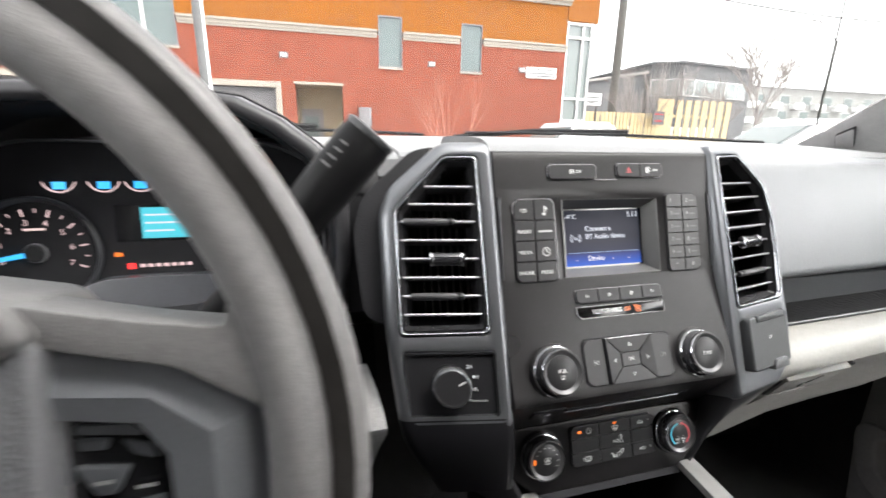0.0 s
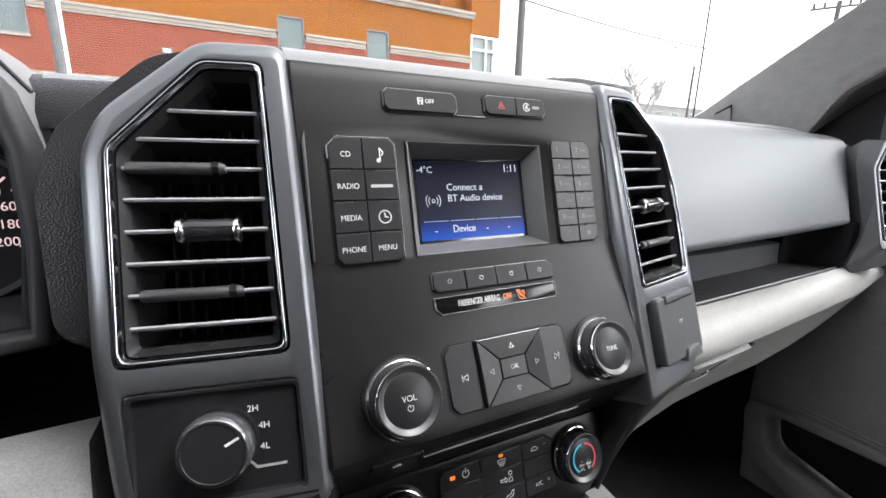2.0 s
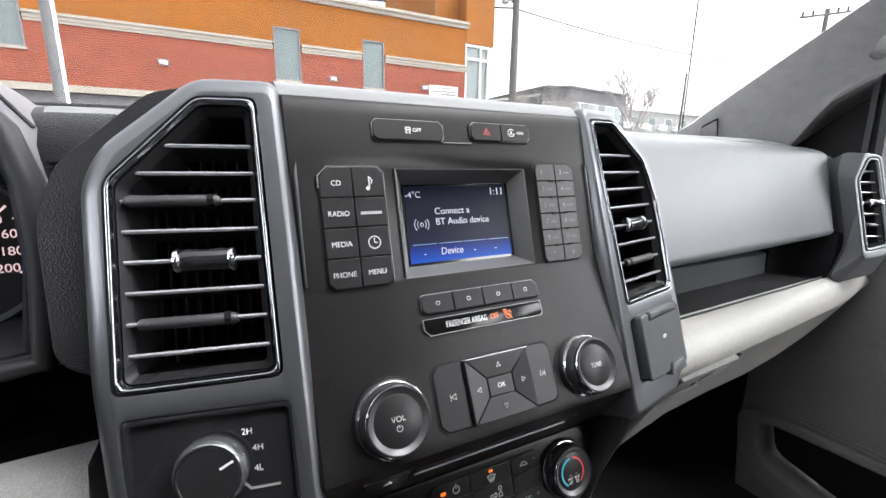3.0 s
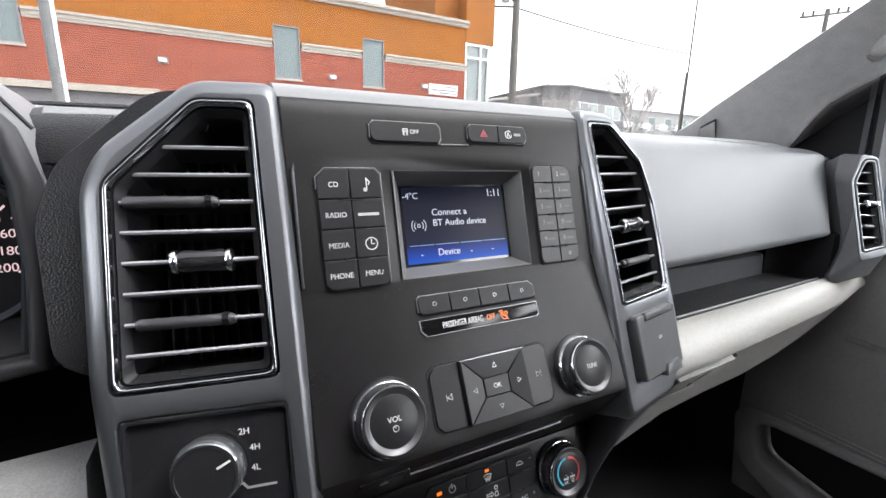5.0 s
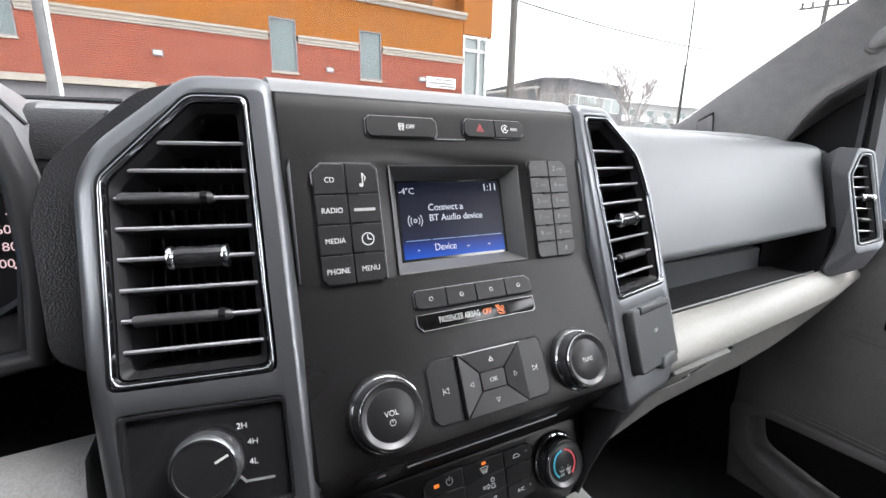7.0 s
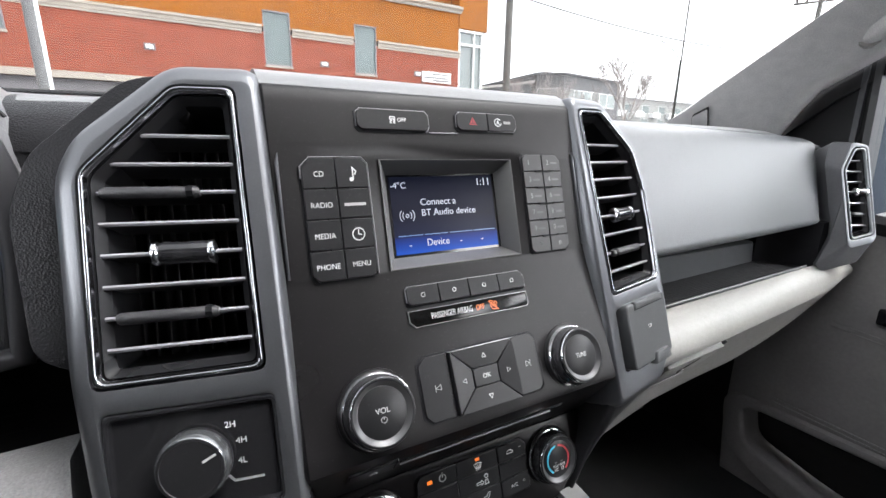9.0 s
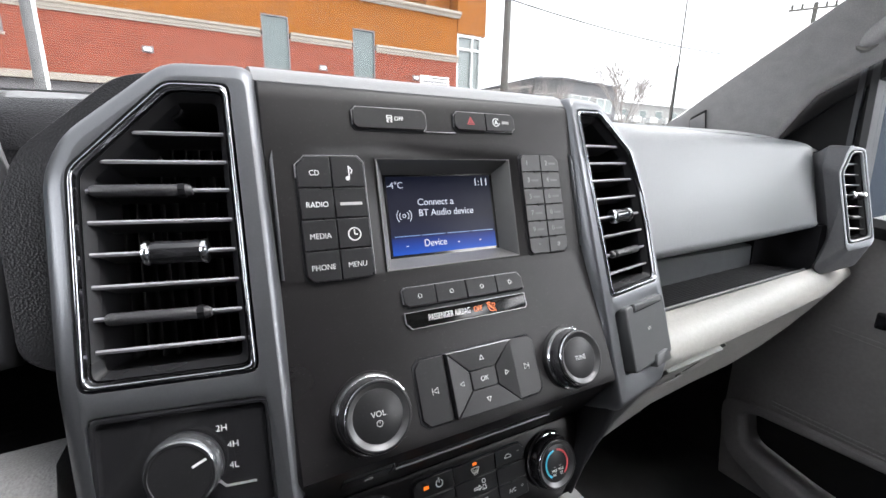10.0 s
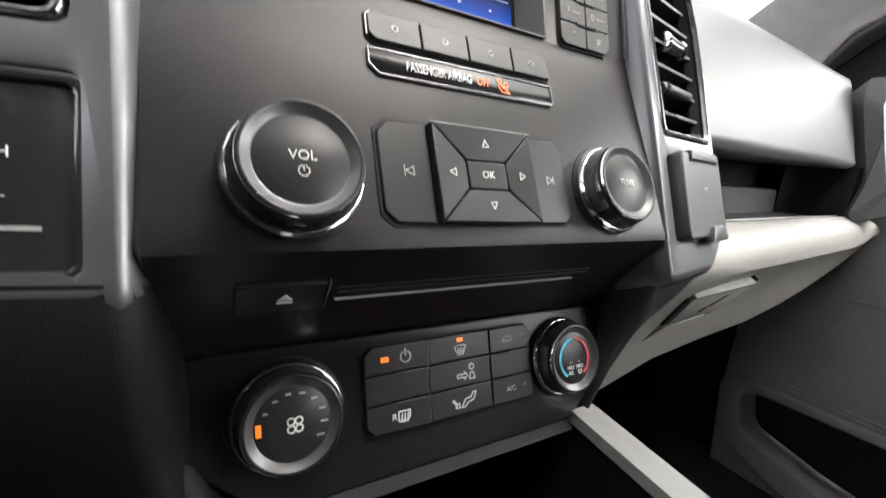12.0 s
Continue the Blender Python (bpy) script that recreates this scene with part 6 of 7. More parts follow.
pane = part("window_pane", loft([[(0.888, 0.045, 1.24), (0.892, 0.045, 1.24), (0.868, 0.045, 1.55), (0.864, 0.045, 1.55)], [(0.888, -0.12, 1.24), (0.892, -0.12, 1.24), (0.858, -0.12, 1.61), (0.854, -0.12, 1.61)], [(0.888, -1.0, 1.24), (0.892, -1.0, 1.24), (0.838, -1.0, 1.83), (0.834, -1.0, 1.83)]]), SIDEGLASS, door, "clear side glass", smooth=0)
pane.visible_shadow = False

# ---- pillar trims, roof, screens: the cab's shell ----
E1 = [(0.716, 0.372, 1.414), (0.713, 0.30, 1.453), (0.70, 0.20, 1.511), (0.681, 0.06, 1.59), (0.672, -0.02, 1.635), (0.655, -0.22, 1.748), (0.64, -0.42, 1.862)]
E2 = [(0.81, 0.23, 1.355), (0.80, 0.160, 1.405), (0.80, 0.128, 1.458), (0.80, 0.108, 1.484), (0.80, 0.045, 1.523), (0.785, -0.20, 1.655), (0.77, -0.42, 1.79)]


def pillar(s):
    loops = []
    for a, b in zip(E1, E2):
        a, b = Vector(a), Vector(b)
        n = Vector((-0.55, -0.62, -0.15)).normalized()
        pts = [a, a * 0.94 + b * 0.06 + n * 0.003, a * 0.78 + b * 0.22 + n * 0.006, a * 0.55 + b * 0.45 + n * 0.012, a * 0.30 + b * 0.70 + n * 0.017, a * 0.12 + b * 0.88 + n * 0.014, a * 0.03 + b * 0.97 + n * 0.005, b, b + Vector((0.05, 0.02, 0.0)), a + Vector((0.05, 0.09, -0.03))]
        loops.append([(s * p.x, p.y, p.z) for p in pts])
    return loops


ap = thing("pillar_trim", (0.76, 0.2, 1.36), "grey windscreen pillar trim beside the passenger door", "pillar trim", "windscreen pillars")
part("trim", loft(pillar(1)), PILLARM, ap)
PT = face_frame((0.7325, 0.2745, 1.4400), (-0.587, -0.22, 0.78), (0.352, -0.935, -0.035))
part("tag_groove", plate([eased([(-0.0143, -0.0173), (0.0147, -0.0173), (0.0147, 0.0280), (-0.0143, 0.0087)], 0.003, 3)], PT, -0.02, 0.0112), RUBBER, ap)
part("tag", plate([eased([(-0.0138, -0.0168), (0.0142, -0.0168), (0.0142, 0.0272), (-0.0138, 0.0084)], 0.003, 3)], PT, -0.02, 0.0120, 0.0005), PILLARM, ap, "small grey inset panel")
gh = thing("grab_handle", (0.75, -0.05, 1.55), "grey grab handle on the windscreen pillar", "handle")
part("handle", tube([(0.752, 0.045, 1.548), (0.742, 0.030, 1.552), (0.728, 0.0, 1.570), (0.715, -0.08, 1.622), (0.705, -0.20, 1.690), (0.712, -0.24, 1.715)], [0.012, 0.015, 0.015, 0.014, 0.014, 0.012], 12), PILLARM, gh)
part("mount", tube([(0.765, 0.052, 1.550), (0.748, 0.040, 1.548)], [0.022, 0.016], 12), STONE, gh)
dp = thing("pillar_trim", (-0.76, 0.2, 1.36), "grey windscreen pillar trim beside the driver", "pillar trim", "windscreen pillars")
part("trim", loft(pillar(-1)), PILLARM, dp)

ws = thing("windscreen", (0, 0.5, 1.40), "clear raked windscreen", "windscreen", kind="structure")
loops = []
for k in range(13):
    x = -0.72 + 1.44 * k / 12
    f = 0.24 * (1 - (x / 0.72) ** 2)
    loops.append([(x, 0.385 + f, 1.406), (x * 0.90, -0.42 + f * 0.55, 1.862), (x * 0.90, -0.415 + f * 0.55, 1.866), (x, 0.390 + f, 1.410)])
g = part("pane", loft(loops, caps=True), GLASS, ws, smooth=60)
g.visible_shadow = False
tagged(solid("roof", loft([[(x, y, z) for y, z in ((-0.38, 1.86), (-0.80, 1.98), (-1.80, 2.00), (-1.80, 2.04), (-0.80, 2.03), (-0.36, 1.90))] for x in (-0.80, 0.80)]), LINER, "grey cab headliner", "roof"), kind="structure")
tagged(solid("cab_floor", box(-0.95, -1.80, 0.58, 0.95, 0.75, 0.62), CARPET, "black carpeted cab floor", "floor"), kind="structure")
tagged(solid("firewall", loft([[(x, 0.42, 0.60), (x, 0.40, 1.05), (x, 0.30, 1.38), (x, 0.46, 1.38), (x, 0.50, 0.60)] for x in (-0.90, 0.90)]), CARPET, "black carpeted footwell bulkhead", "wall"), kind="structure")
# unseen walls, added black to limit window light and darken reflections
tagged(solid("wall_rear", plate([rect(-0.95, 0.60, 0.95, 2.02)], face_frame((0, -1.75, 0), (0, 0, 1)), -0.06, 0.0), CLOTH, "unseen black wall closing off light behind the cab", "wall"), kind="structure")
tagged(solid("wall_driver_side", plate([[(-1.80, 0.60), (0.45, 0.60), (0.40, 1.38), (-0.50, 1.38), (-0.60, 1.90), (-1.80, 1.90)]], face_frame((-0.87, 0, 0), (0, 0, 1), (0, 1, 0)), -0.06, 0.0), CLOTH, "unseen black wall limiting light from the driver's side", "wall"), kind="structure")
tagged(solid("wall_passenger_rear", plate([[(0.78, 0.60), (1.80, 0.60), (1.80, 1.26), (1.02, 1.26), (0.98, 1.95), (0.74, 1.95), (0.78, 1.26)]], DF, -0.12, -0.055), CLOTH, "unseen black panel and pillar blocking light behind the passenger door", "wall"), kind="structure")
for s in (-1, 1):
    tagged(solid("roof_rail", loft([[(s * 0.76, y, z), (s * 0.80, y, z + 0.08), (s * 0.92, y, z + 0.06), (s * 0.90, y, z - 0.02)] for y, z in ((-0.40, 1.86), (-1.80, 1.93))]), LINER, "grey roof side rail", "trim"), kind="structure")
    tagged(solid("rear_pillar", box(s * 0.90 - 0.05, -1.82, 1.36, s * 0.90 + 0.05, -1.66, 1.96), LINER, "grey rear pillar", "trim"), kind="structure")
for s in (-1, 1):
    tagged(solid("kick_panel", box(s * 0.95 - 0.05, 0.20, 0.60, s * 0.95 + 0.05, 0.50, 1.36), CARPET, "black footwell side panel", "wall"), kind="structure")
    tagged(solid("footwell_top", box(s * 0.55 - 0.32, 0.10, 1.06, s * 0.55 + 0.32, 0.40, 1.09), DARK, "dark underside of the dashboard", "trim"), kind="structure")


# ---- outside ----
BRICK = brickwork("red_brick", (0.345, 0.070, 0.036), (0.235, 0.044, 0.024), (0.33, 0.125, 0.080))
ORANGE = shader("orange_stucco", (0.275, 0.093, 0.010), 0.9, var=0.06, scale=12, bump=0.2, bscale=60)
CREAM = shader("cream_stone_trim", (0.36, 0.325, 0.275), 0.8, var=0.05, scale=8)
WHITE = shader("white_painted_metal", (0.76, 0.76, 0.75), 0.5, var=0.04, scale=6)
GREYDOOR = shader("grey_steel_door", (0.20, 0.19, 0.195), 0.6, var=0.06, scale=5)
BEIGE = shader("beige_plaster", (0.34, 0.27, 0.18), 0.85, var=0.05, scale=5)
PANE = shader("reflecting_window_glass", (0.145, 0.180, 0.178), 0.05, var=0.03, scale=0.6, stain=0.12, spec=0.5)
GLASSTALL = shader("tall_window_glass", (0.20, 0.235, 0.23), 0.06, var=0.10, scale=1.2, stain=0.3, spec=0.9)
CONCRETE = shader("grey_concrete", (0.33, 0.32, 0.30), 0.85, var=0.12, scale=10, bump=0.2, bscale=80)
SNOW = shader("snow", (0.80, 0.81, 0.83), 0.9, var=0.05, scale=4, bump=0.3, bscale=30)
TIMBER = shader("yellow_pine", (0.52, 0.42, 0.24), 0.8, var=0.15, scale=14)
SLATE = shader("dark_grey_cladding", (0.12, 0.12, 0.124), 0.7, var=0.10, scale=3)
PALE = shader("pale_grey_render", (0.29, 0.29, 0.28), 0.9, var=0.06, scale=2)
POLEWOOD = shader("weathered_grey_pole", (0.115, 0.11, 0.10), 0.85, var=0.2, scale=20)
WIRE = shader("black_cable", (0.02, 0.02, 0.02), 0.6, var=0.05)
POSTGREY = shader("galvanised_post", (0.15, 0.15, 0.15), 0.5, var=0.15, scale=10, metal=0.2)
TWIG = shader("frosted_twigs", (0.32, 0.295, 0.28), 0.9, var=0.2, scale=40)
REDTWIG = shader("red_brown_stems", (0.46, 0.23, 0.17), 0.9, var=0.2, scale=40)
LOT = shader("slushy_asphalt", (0.42, 0.42, 0.43), 0.8, var=0.3, scale=2.0, stain=0.4, bump=0.3, bscale=40)
CARPAINT = shader("dark_slate_car_paint", (0.026, 0.034, 0.045), 0.55, spec=0.18, var=0.08)
CARSILVER = shader("silver_car_paint", (0.45, 0.46, 0.47), 0.25, metal=0.5, var=0.05, coat=0.5)
REDLAMP = shader("red_lamp_lens", (0.40, 0.02, 0.025), 0.15, var=0.05)

tagged(solid("ground", box(-400, -300, -0.3, 500, 700, 0.0), LOT, "wet slushy asphalt parking lot", "ground"), kind="structure")

# brick building straight ahead
D = 14.0
hall = thing("brick_building", (1, D, 0), "red brick building with an orange stucco upper band", "building")
FW = face_frame((0, D, 0), (0, 0, 1))
W1, W2, W0 = (1.36, 3.72, 2.10, 5.20), (4.08, 3.72, 4.80, 5.18), (-6.10, 3.95, -4.30, 5.70)
GAR, ENT = (-9.2, 0.0, -1.80, 2.95), (-1.23, 0.0, 0.19, 3.10)


def wall_pieces(x0, x1, z0, z1, holes):
    """A wall cut into blocks round its openings."""
    xs = sorted({x0, x1, *[v for h in holes for v in (h[0], h[2]) if x0 < v < x1]})
    zs = sorted({z0, z1, *[v for h in holes for v in (h[1], h[3]) if z0 < v < z1]})
    bm = bmesh.new()
    for xa, xb in zip(xs, xs[1:]):
        for za, zb in zip(zs, zs[1:]):
            cx, cz = (xa + xb) / 2, (za + zb) / 2
            if not any(h[0] < cx < h[2] and h[1] < cz < h[3] for h in holes):
                plate([rect(xa, za, xb, zb)], FW, -0.30, 0.0, bm=bm)
    return bm


holes = [W1, W2, W0, GAR, ENT]
part("brick_wall", wall_pieces(-14.0, 7.93, 0.0, 4.62, holes), BRICK, hall, "red brick wall", smooth=0)
part("stucco_band", wall_pieces(-14.0, 7.93, 4.75, 6.06, holes), ORANGE, hall, "orange stucco band", smooth=0)
for xa, xb in ((-14.05, W0[0] - 0.05), (W0[2] + 0.05, W1[0] - 0.05), (W1[2] + 0.05, W2[0] - 0.05), (W2[2] + 0.05, 7.98)):
    sec = [(-0.30, 4.55), (0.03, 4.55), (0.03, 4.60), (0.05, 4.62), (0.05, 4.69), (0.09, 4.72), (0.09, 4.78), (-0.30, 4.80)]
    part("stone_trim", loft([[(x, D - w, z) for w, z in sec] for x in (xa, xb)]), CREAM, hall, "cream moulded stone trim")
sec = [(-0.40, 6.02), (0.06, 6.02), (0.08, 6.10), (0.16, 6.14), (0.16, 6.22), (-0.40, 6.24)]
part("parapet_cap", loft([[(x, D - w, z) for w, z in sec] for x in (-14.0, 8.02)]), CREAM, hall, "cream parapet cap")
part("stair_tower", box(6.98, D + 0.6, 6.0, 9.13, D + 6, 10.5), ORANGE, hall, "orange stucco tower", smooth=0)
part("corner_bay", plate([rect(7.93, 5.56, 9.13, 7.40)], FW, -3.0, 0.03), ORANGE, hall, "orange overhang above tall glazing", smooth=0)
part("roof", box(-14.0, D + 0.2, 5.6, 8.0, D + 12, 5.8), CONCRETE, hall, smooth=0)
part("side_wall", box(7.6, D + 0.35, 0.0, 7.9, D + 12, 6.0), BRICK, hall, smooth=0)
for (a, b, c, d), mull in ((W1, ()), (W2, ()), (W0, (-5.10,))):
    win = part("window", plate([rect(a - 0.01, b - 0.01, c + 0.01, d + 0.01), rect(a + 0.03, b + 0.03, c - 0.03, d - 0.03)], FW, -0.12, 0.005, 0.0), GREYDOOR, hall, "tall fixed window", smooth=0)
    part("pane", plate([rect(a + 0.02, b + 0.02, c - 0.02, d - 0.02)], FW, -0.10, -0.05), PANE, win, smooth=0)
    part("sill", plate([rect(a - 0.03, b - 0.07, c + 0.03, b - 0.01)], FW, -0.10, 0.05), CREAM, win, smooth=0)
    part("transom", plate([rect(a + 0.05, b + 0.50 * (d - b), c - 0.05, b + 0.50 * (d - b) + 0.03)], FW, -0.12, -0.06), GREYDOOR, win, smooth=0)
    for x in mull:
        part("mullion", plate([rect(x - 0.04, b, x + 0.04, d)], FW, -0.12, 0.015), WHITE, win, smooth=0)
tall = part("tall_window", plate([rect(7.93, 0.0, 8.98, 5.56)], FW, -0.30, -0.10), GLASSTALL, hall, "tall corner window with white frame bars", smooth=0)
for x in (7.97, 8.60, 8.94):
    part("frame_bar", plate([rect(x - 0.03, 0.0, x + 0.03, 5.56)], FW, -0.12, 0.0), WHITE, tall, smooth=0)
for z in (0.9, 2.25, 3.02, 5.05, 5.50):
    part("frame_bar", plate([rect(7.93, z - 0.04, 8.98, z + 0.04)], FW, -0.12, 0.005), WHITE, tall, smooth=0)
gd = part("garage_door", plate([rect(GAR[0], 0, GAR[2], GAR[3])], FW, -0.28, -0.20), GREYDOOR, hall, "grey roller door in a white frame", smooth=0)
for k in range(8):
    part("door_panel", plate([rect(GAR[0] + 0.02, k * 0.36 + 0.02, GAR[2] - 0.02, k * 0.36 + 0.34)], FW, -0.21, -0.185), GREYDOOR, gd, smooth=0)
part("garage_frame", plate([[(GAR[0] - 0.16, 0), (GAR[0], 0), (GAR[0], 2.95), (GAR[2], 2.95), (GAR[2], 0), (GAR[2] + 0.16, 0), (GAR[2] + 0.16, 3.12), (GAR[0] - 0.16, 3.12)]], FW, -0.2, 0.05), CREAM, hall, "cream garage frame", smooth=0)
part("porch_wall", plate([rect(-1.45, 0, 0.40, 3.20)], face_frame((0, D + 1.3, 0), (0, 0, 1)), -0.1, 0.0), BEIGE, hall, "beige porch wall", smooth=0)
part("porch_side", box(-1.45, D + 0.30, 0, -1.23, D + 1.3, 3.2), BEIGE, hall, smooth=0)
part("porch_side", box(0.19, D + 0.30, 0, 0.42, D + 1.3, 3.2), BEIGE, hall, smooth=0)
part("porch_ceiling", box(-1.45, D + 0.30, 3.10, 0.42, D + 1.3, 3.2), BEIGE, hall, smooth=0)
part("porch_lintel", plate([rect(-1.27, 3.08, 0.23, 3.16)], FW, -0.1, 0.03), CREAM, hall, smooth=0)
part("porch_door", plate([rect(-1.15, 0.0, -0.45, 2.45)], face_frame((0, D + 1.3, 0), (0, 0, 1)), 0.0, 0.05), GREYDOOR, hall, "grey porch door with a pane", smooth=0)
part("porch_door_pane", plate([rect(-1.05, 1.2, -0.62, 2.2)], face_frame((0, D + 1.3, 0), (0, 0, 1)), 0.04, 0.06), PANE, hall, smooth=0)
for x in (-1.50, 3.08, 6.30):
    lamp = thing("wall_lamp", (x, D, 3.80), "small white wall lamp on red brick", "wall lamp", "wall lamps on the brick building")
    part("housing", plate([eased(rect(x - 0.09, 3.83, x + 0.09, 3.93), 0.02, 2)], FW, -0.01, 0.10, 0.02, 2), WHITE, lamp)
    part("back_plate", plate([rect(x - 0.13, 3.80, x + 0.13, 3.97)], FW, -0.01, 0.02), GREYDOOR, lamp)
sg = thing("wall_sign", (7.03, D, 3.64), "white wall sign with grey lettering bars on brick", "sign")
part("board", plate([rect(6.46, 3.64, 7.62, 4.00)], FW, -0.01, 0.05, 0.008), WHITE, sg)
for z, a, b in ((3.92, 6.85, 7.55), (3.80, 6.55, 7.50), (3.71, 6.90, 7.56)):
    strokes("plain_mark", [[(a, z), (b, z)]], FW, 0, 0, 0.05, FAINT, sg, 0.052)
mb = thing("meter_box", (0.86, D, 1.4), "grey steel meter box on red brick", "meter box")
part("cabinet", plate([rect(0.66, 1.45, 1.06, 2.45)], FW, -0.01, 0.25, 0.02), GREYDOOR, mb)
part("cabinet_door", plate([rect(0.70, 1.50, 1.02, 2.40)], FW, 0.25, 0.262, 0.006), GREYDOOR, mb)

# lamp post between the lot and the building
post = thing("street_lamp", (-2.51, 9.0, 0), "thick grey lamp post with wind-blown snow along one side", "street lamp")
part("post", tube([(-2.51, 9, 0), (-2.51, 9, 8)], [0.098, 0.085], 16), POSTGREY, post)
part("snow_streak", loft([[(-2.51 + math.cos(radians(a)) * 0.103, 9 + math.sin(radians(a)) * 0.103, z) for a in (-48, -36, -24, -12, 0)] + [(-2.45, 8.97, z)] for z in (0.3, 7.9)]), SNOW, post, "strip of blown snow", smooth=60)
part("arm", tube([(-2.51, 9, 7.8), (-2.3, 8.2, 8.3), (-2.2, 7.0, 8.4)], 0.04, 8), CONCRETE, post)
part("lamp_head", eased_box(-2.34, 6.4, 8.34, -2.06, 7.05, 8.46, 0.03), CONCRETE, post)

# power pole and cables
pp = thing("utility_pole", (18.03, 25, 0), "weathered wooden power pole with cables", "utility pole")
part("pole", tube([(18.03, 25, 0), (18.03, 25, 13.5)], [0.30, 0.22], 12), POLEWOOD, pp)
part("cross_arm", box(17.0, 24.9, 12.6, 19.1, 25.1, 12.8), POLEWOOD, pp)
part("bracket", tube([(18.0, 25, 11.6), (17.2, 24.6, 11.75), (16.9, 24.5, 11.55)], 0.05, 6), POLEWOOD, pp)
part("bracket_lamp", eased_box(16.6, 24.3, 11.40, 17.0, 24.7, 11.62, 0.05), CONCRETE, pp)


def cable(a, b, sag, r=0.03):
    a, b = Vector(a), Vector(b)
    return tube([a.lerp(b, t / 16) - Vector((0, 0, sag * 4 * t / 16 * (1 - t / 16))) for t in range(17)], r, 5)


for a, b, sag, r in (((18.03, 25, 11.40), (60.0, 29, 13.0), 0.75, 0.046), ((18.03, 25, 11.45), (-30.0, 22.5, 9.2), 1.3, 0.055), ((18.03, 25, 11.90), (-30.0, 22.5, 10.2), 0.8, 0.05)):
    solid("power_cable", cable(a, b, sag, r), WIRE, "thin black cable strung from the power pole", "cable", "power cables")
p2 = thing("utility_pole", (47.0, 20, 0), "distant wooden power pole with a cross-arm", "utility pole")
part("pole", tube([(47.0, 20, 0), (47.3, 20, 14.6)], [0.22, 0.18], 8), POLEWOOD, p2)
part("cross_arm", tube([(44.3, 20.6, 13.6), (49.8, 19.4, 14.6)], 0.09, 6), POLEWOOD, p2)
for t in (0.05, 0.25, 0.75, 0.95):
    c = Vector((44.3, 20.6, 13.6)).lerp(Vector((49.8, 19.4, 14.6)), t)
    part("insulator", tube([c, c + Vector((0, 0, 0.45))], 0.09, 6), POLEWOOD, p2)
part("transformer", tube([(45.6, 20.0, 10.2), (45.6, 20.0, 11.6)], 0.55, 10), CONCRETE, p2)
sl = thing("street_lamp", (65.6, 45, 0), "slim distant street lamp with a raised arm", "street lamp")
part("post", tube([(65.6, 45, 0), (65.9, 45, 15.3)], [0.22, 0.15], 8), POLEWOOD, sl)
part("arm", tube([(65.9, 45, 15.2), (64.2, 45, 16.3), (62.0, 45, 17.5)], 0.06, 6), POLEWOOD, sl)
part("lamp_head", eased_box(60.6, 44.9, 17.35, 61.6, 45.1, 17.5, 0.05), POLEWOOD, sl)

# whip aerial on the wing and the wipers
solid("aerial", tube([(0.9450, 0.481, 1.05), (0.9455, 0.481, 1.50), (0.9460, 0.481, 2.05)], [0.0024, 0.0019, 0.0015], 8), WIRE, "thin black whip aerial on the truck's wing", "aerial")
wing = loft([[(x, 0.42 + 0.28 * (abs(x) < 0.85), z0), (x, 0.42 + 0.28 * (abs(x) < 0.85), z1), (x, 2.3, z1 - 0.06), (x, 2.3, z0)] for x, z0, z1 in ((-1.02, 0.7, 1.00), (-0.9, 0.7, 1.14), (0, 0.7, 1.20), (0.9, 0.7, 1.14), (1.02, 0.7, 1.00))])
hoodp = thing("bonnet", (0, 1.5, 0.7), "dark painted truck bonnet", "bonnet")
part("panel", wing, CARPAINT, hoodp)
part("grille_block", box(-0.95, 2.1, 0.3, 0.95, 2.3, 0.95), RUBBER, hoodp)
for s in (-1, 1):
    part("wheel", lathe([(0.25, -0.13), (0.40, -0.12), (0.41, 0.10), (0.30, 0.13), (0, 0.10)], face_frame((s * 0.85, 1.45, 0.41), (0, 0, 1), (0, -s, 0), (s, 0, 0)), 24), RUBBER, hoodp)
cowl = thing("cowl", (0, 0.66, 1.38), "black plastic cowl below the windscreen", "cowl")
part("cowl_panel", loft([[(x, 0.642 - 0.24 * (x / 0.72) ** 2 + dy, 1.404 + dz) for dy, dz in ((0, 0), (0.010, 0.016), (0.040, 0.016), (0.10, -0.02), (0.10, -0.08), (0, -0.05))] for x in [-0.70 + 1.4 * k / 14 for k in range(15)]]), RUBBER, cowl)
for a, b in (((0.725, 0.425, 1.4275), (0.05, 0.645, 1.4400)), ((-0.05, 0.665, 1.434), (-0.60, 0.52, 1.430))):
    wp = thing("wiper", a, "black windscreen wiper resting on the cowl", "wiper", "windscreen wipers")
    a, b = Vector(a), Vector(b)
    part("blade", tube([a.lerp(b, t / 8) + Vector((0, 0.012, 0.006 * math.sin(math.pi * t / 8))) for t in range(9)], 0.0036, 6), RUBBER, wp)
    part("arm", tube([a.lerp(b, 0.45) + Vector((0, 0.012, 0.014)), a.lerp(b, 0.75) + Vector((0, 0.03, 0.010)), a.lerp(b, 1.02) + Vector((0, 0.06, -0.01))], 0.006, 6), RUBBER, wp)


# far buildings
def window_row(owner, m, xs, z0, z1, w, material):
    for x in xs:
        f = part("window", plate([rect(x, z0, x + w, z1)], m, -0.05, 0.06), WHITE, owner, smooth=0)
        part("pane", plate([rect(x + 0.08, z0 + 0.08, x + w - 0.08, z1 - 0.08)], m, 0.05, 0.075), material, f, smooth=0)


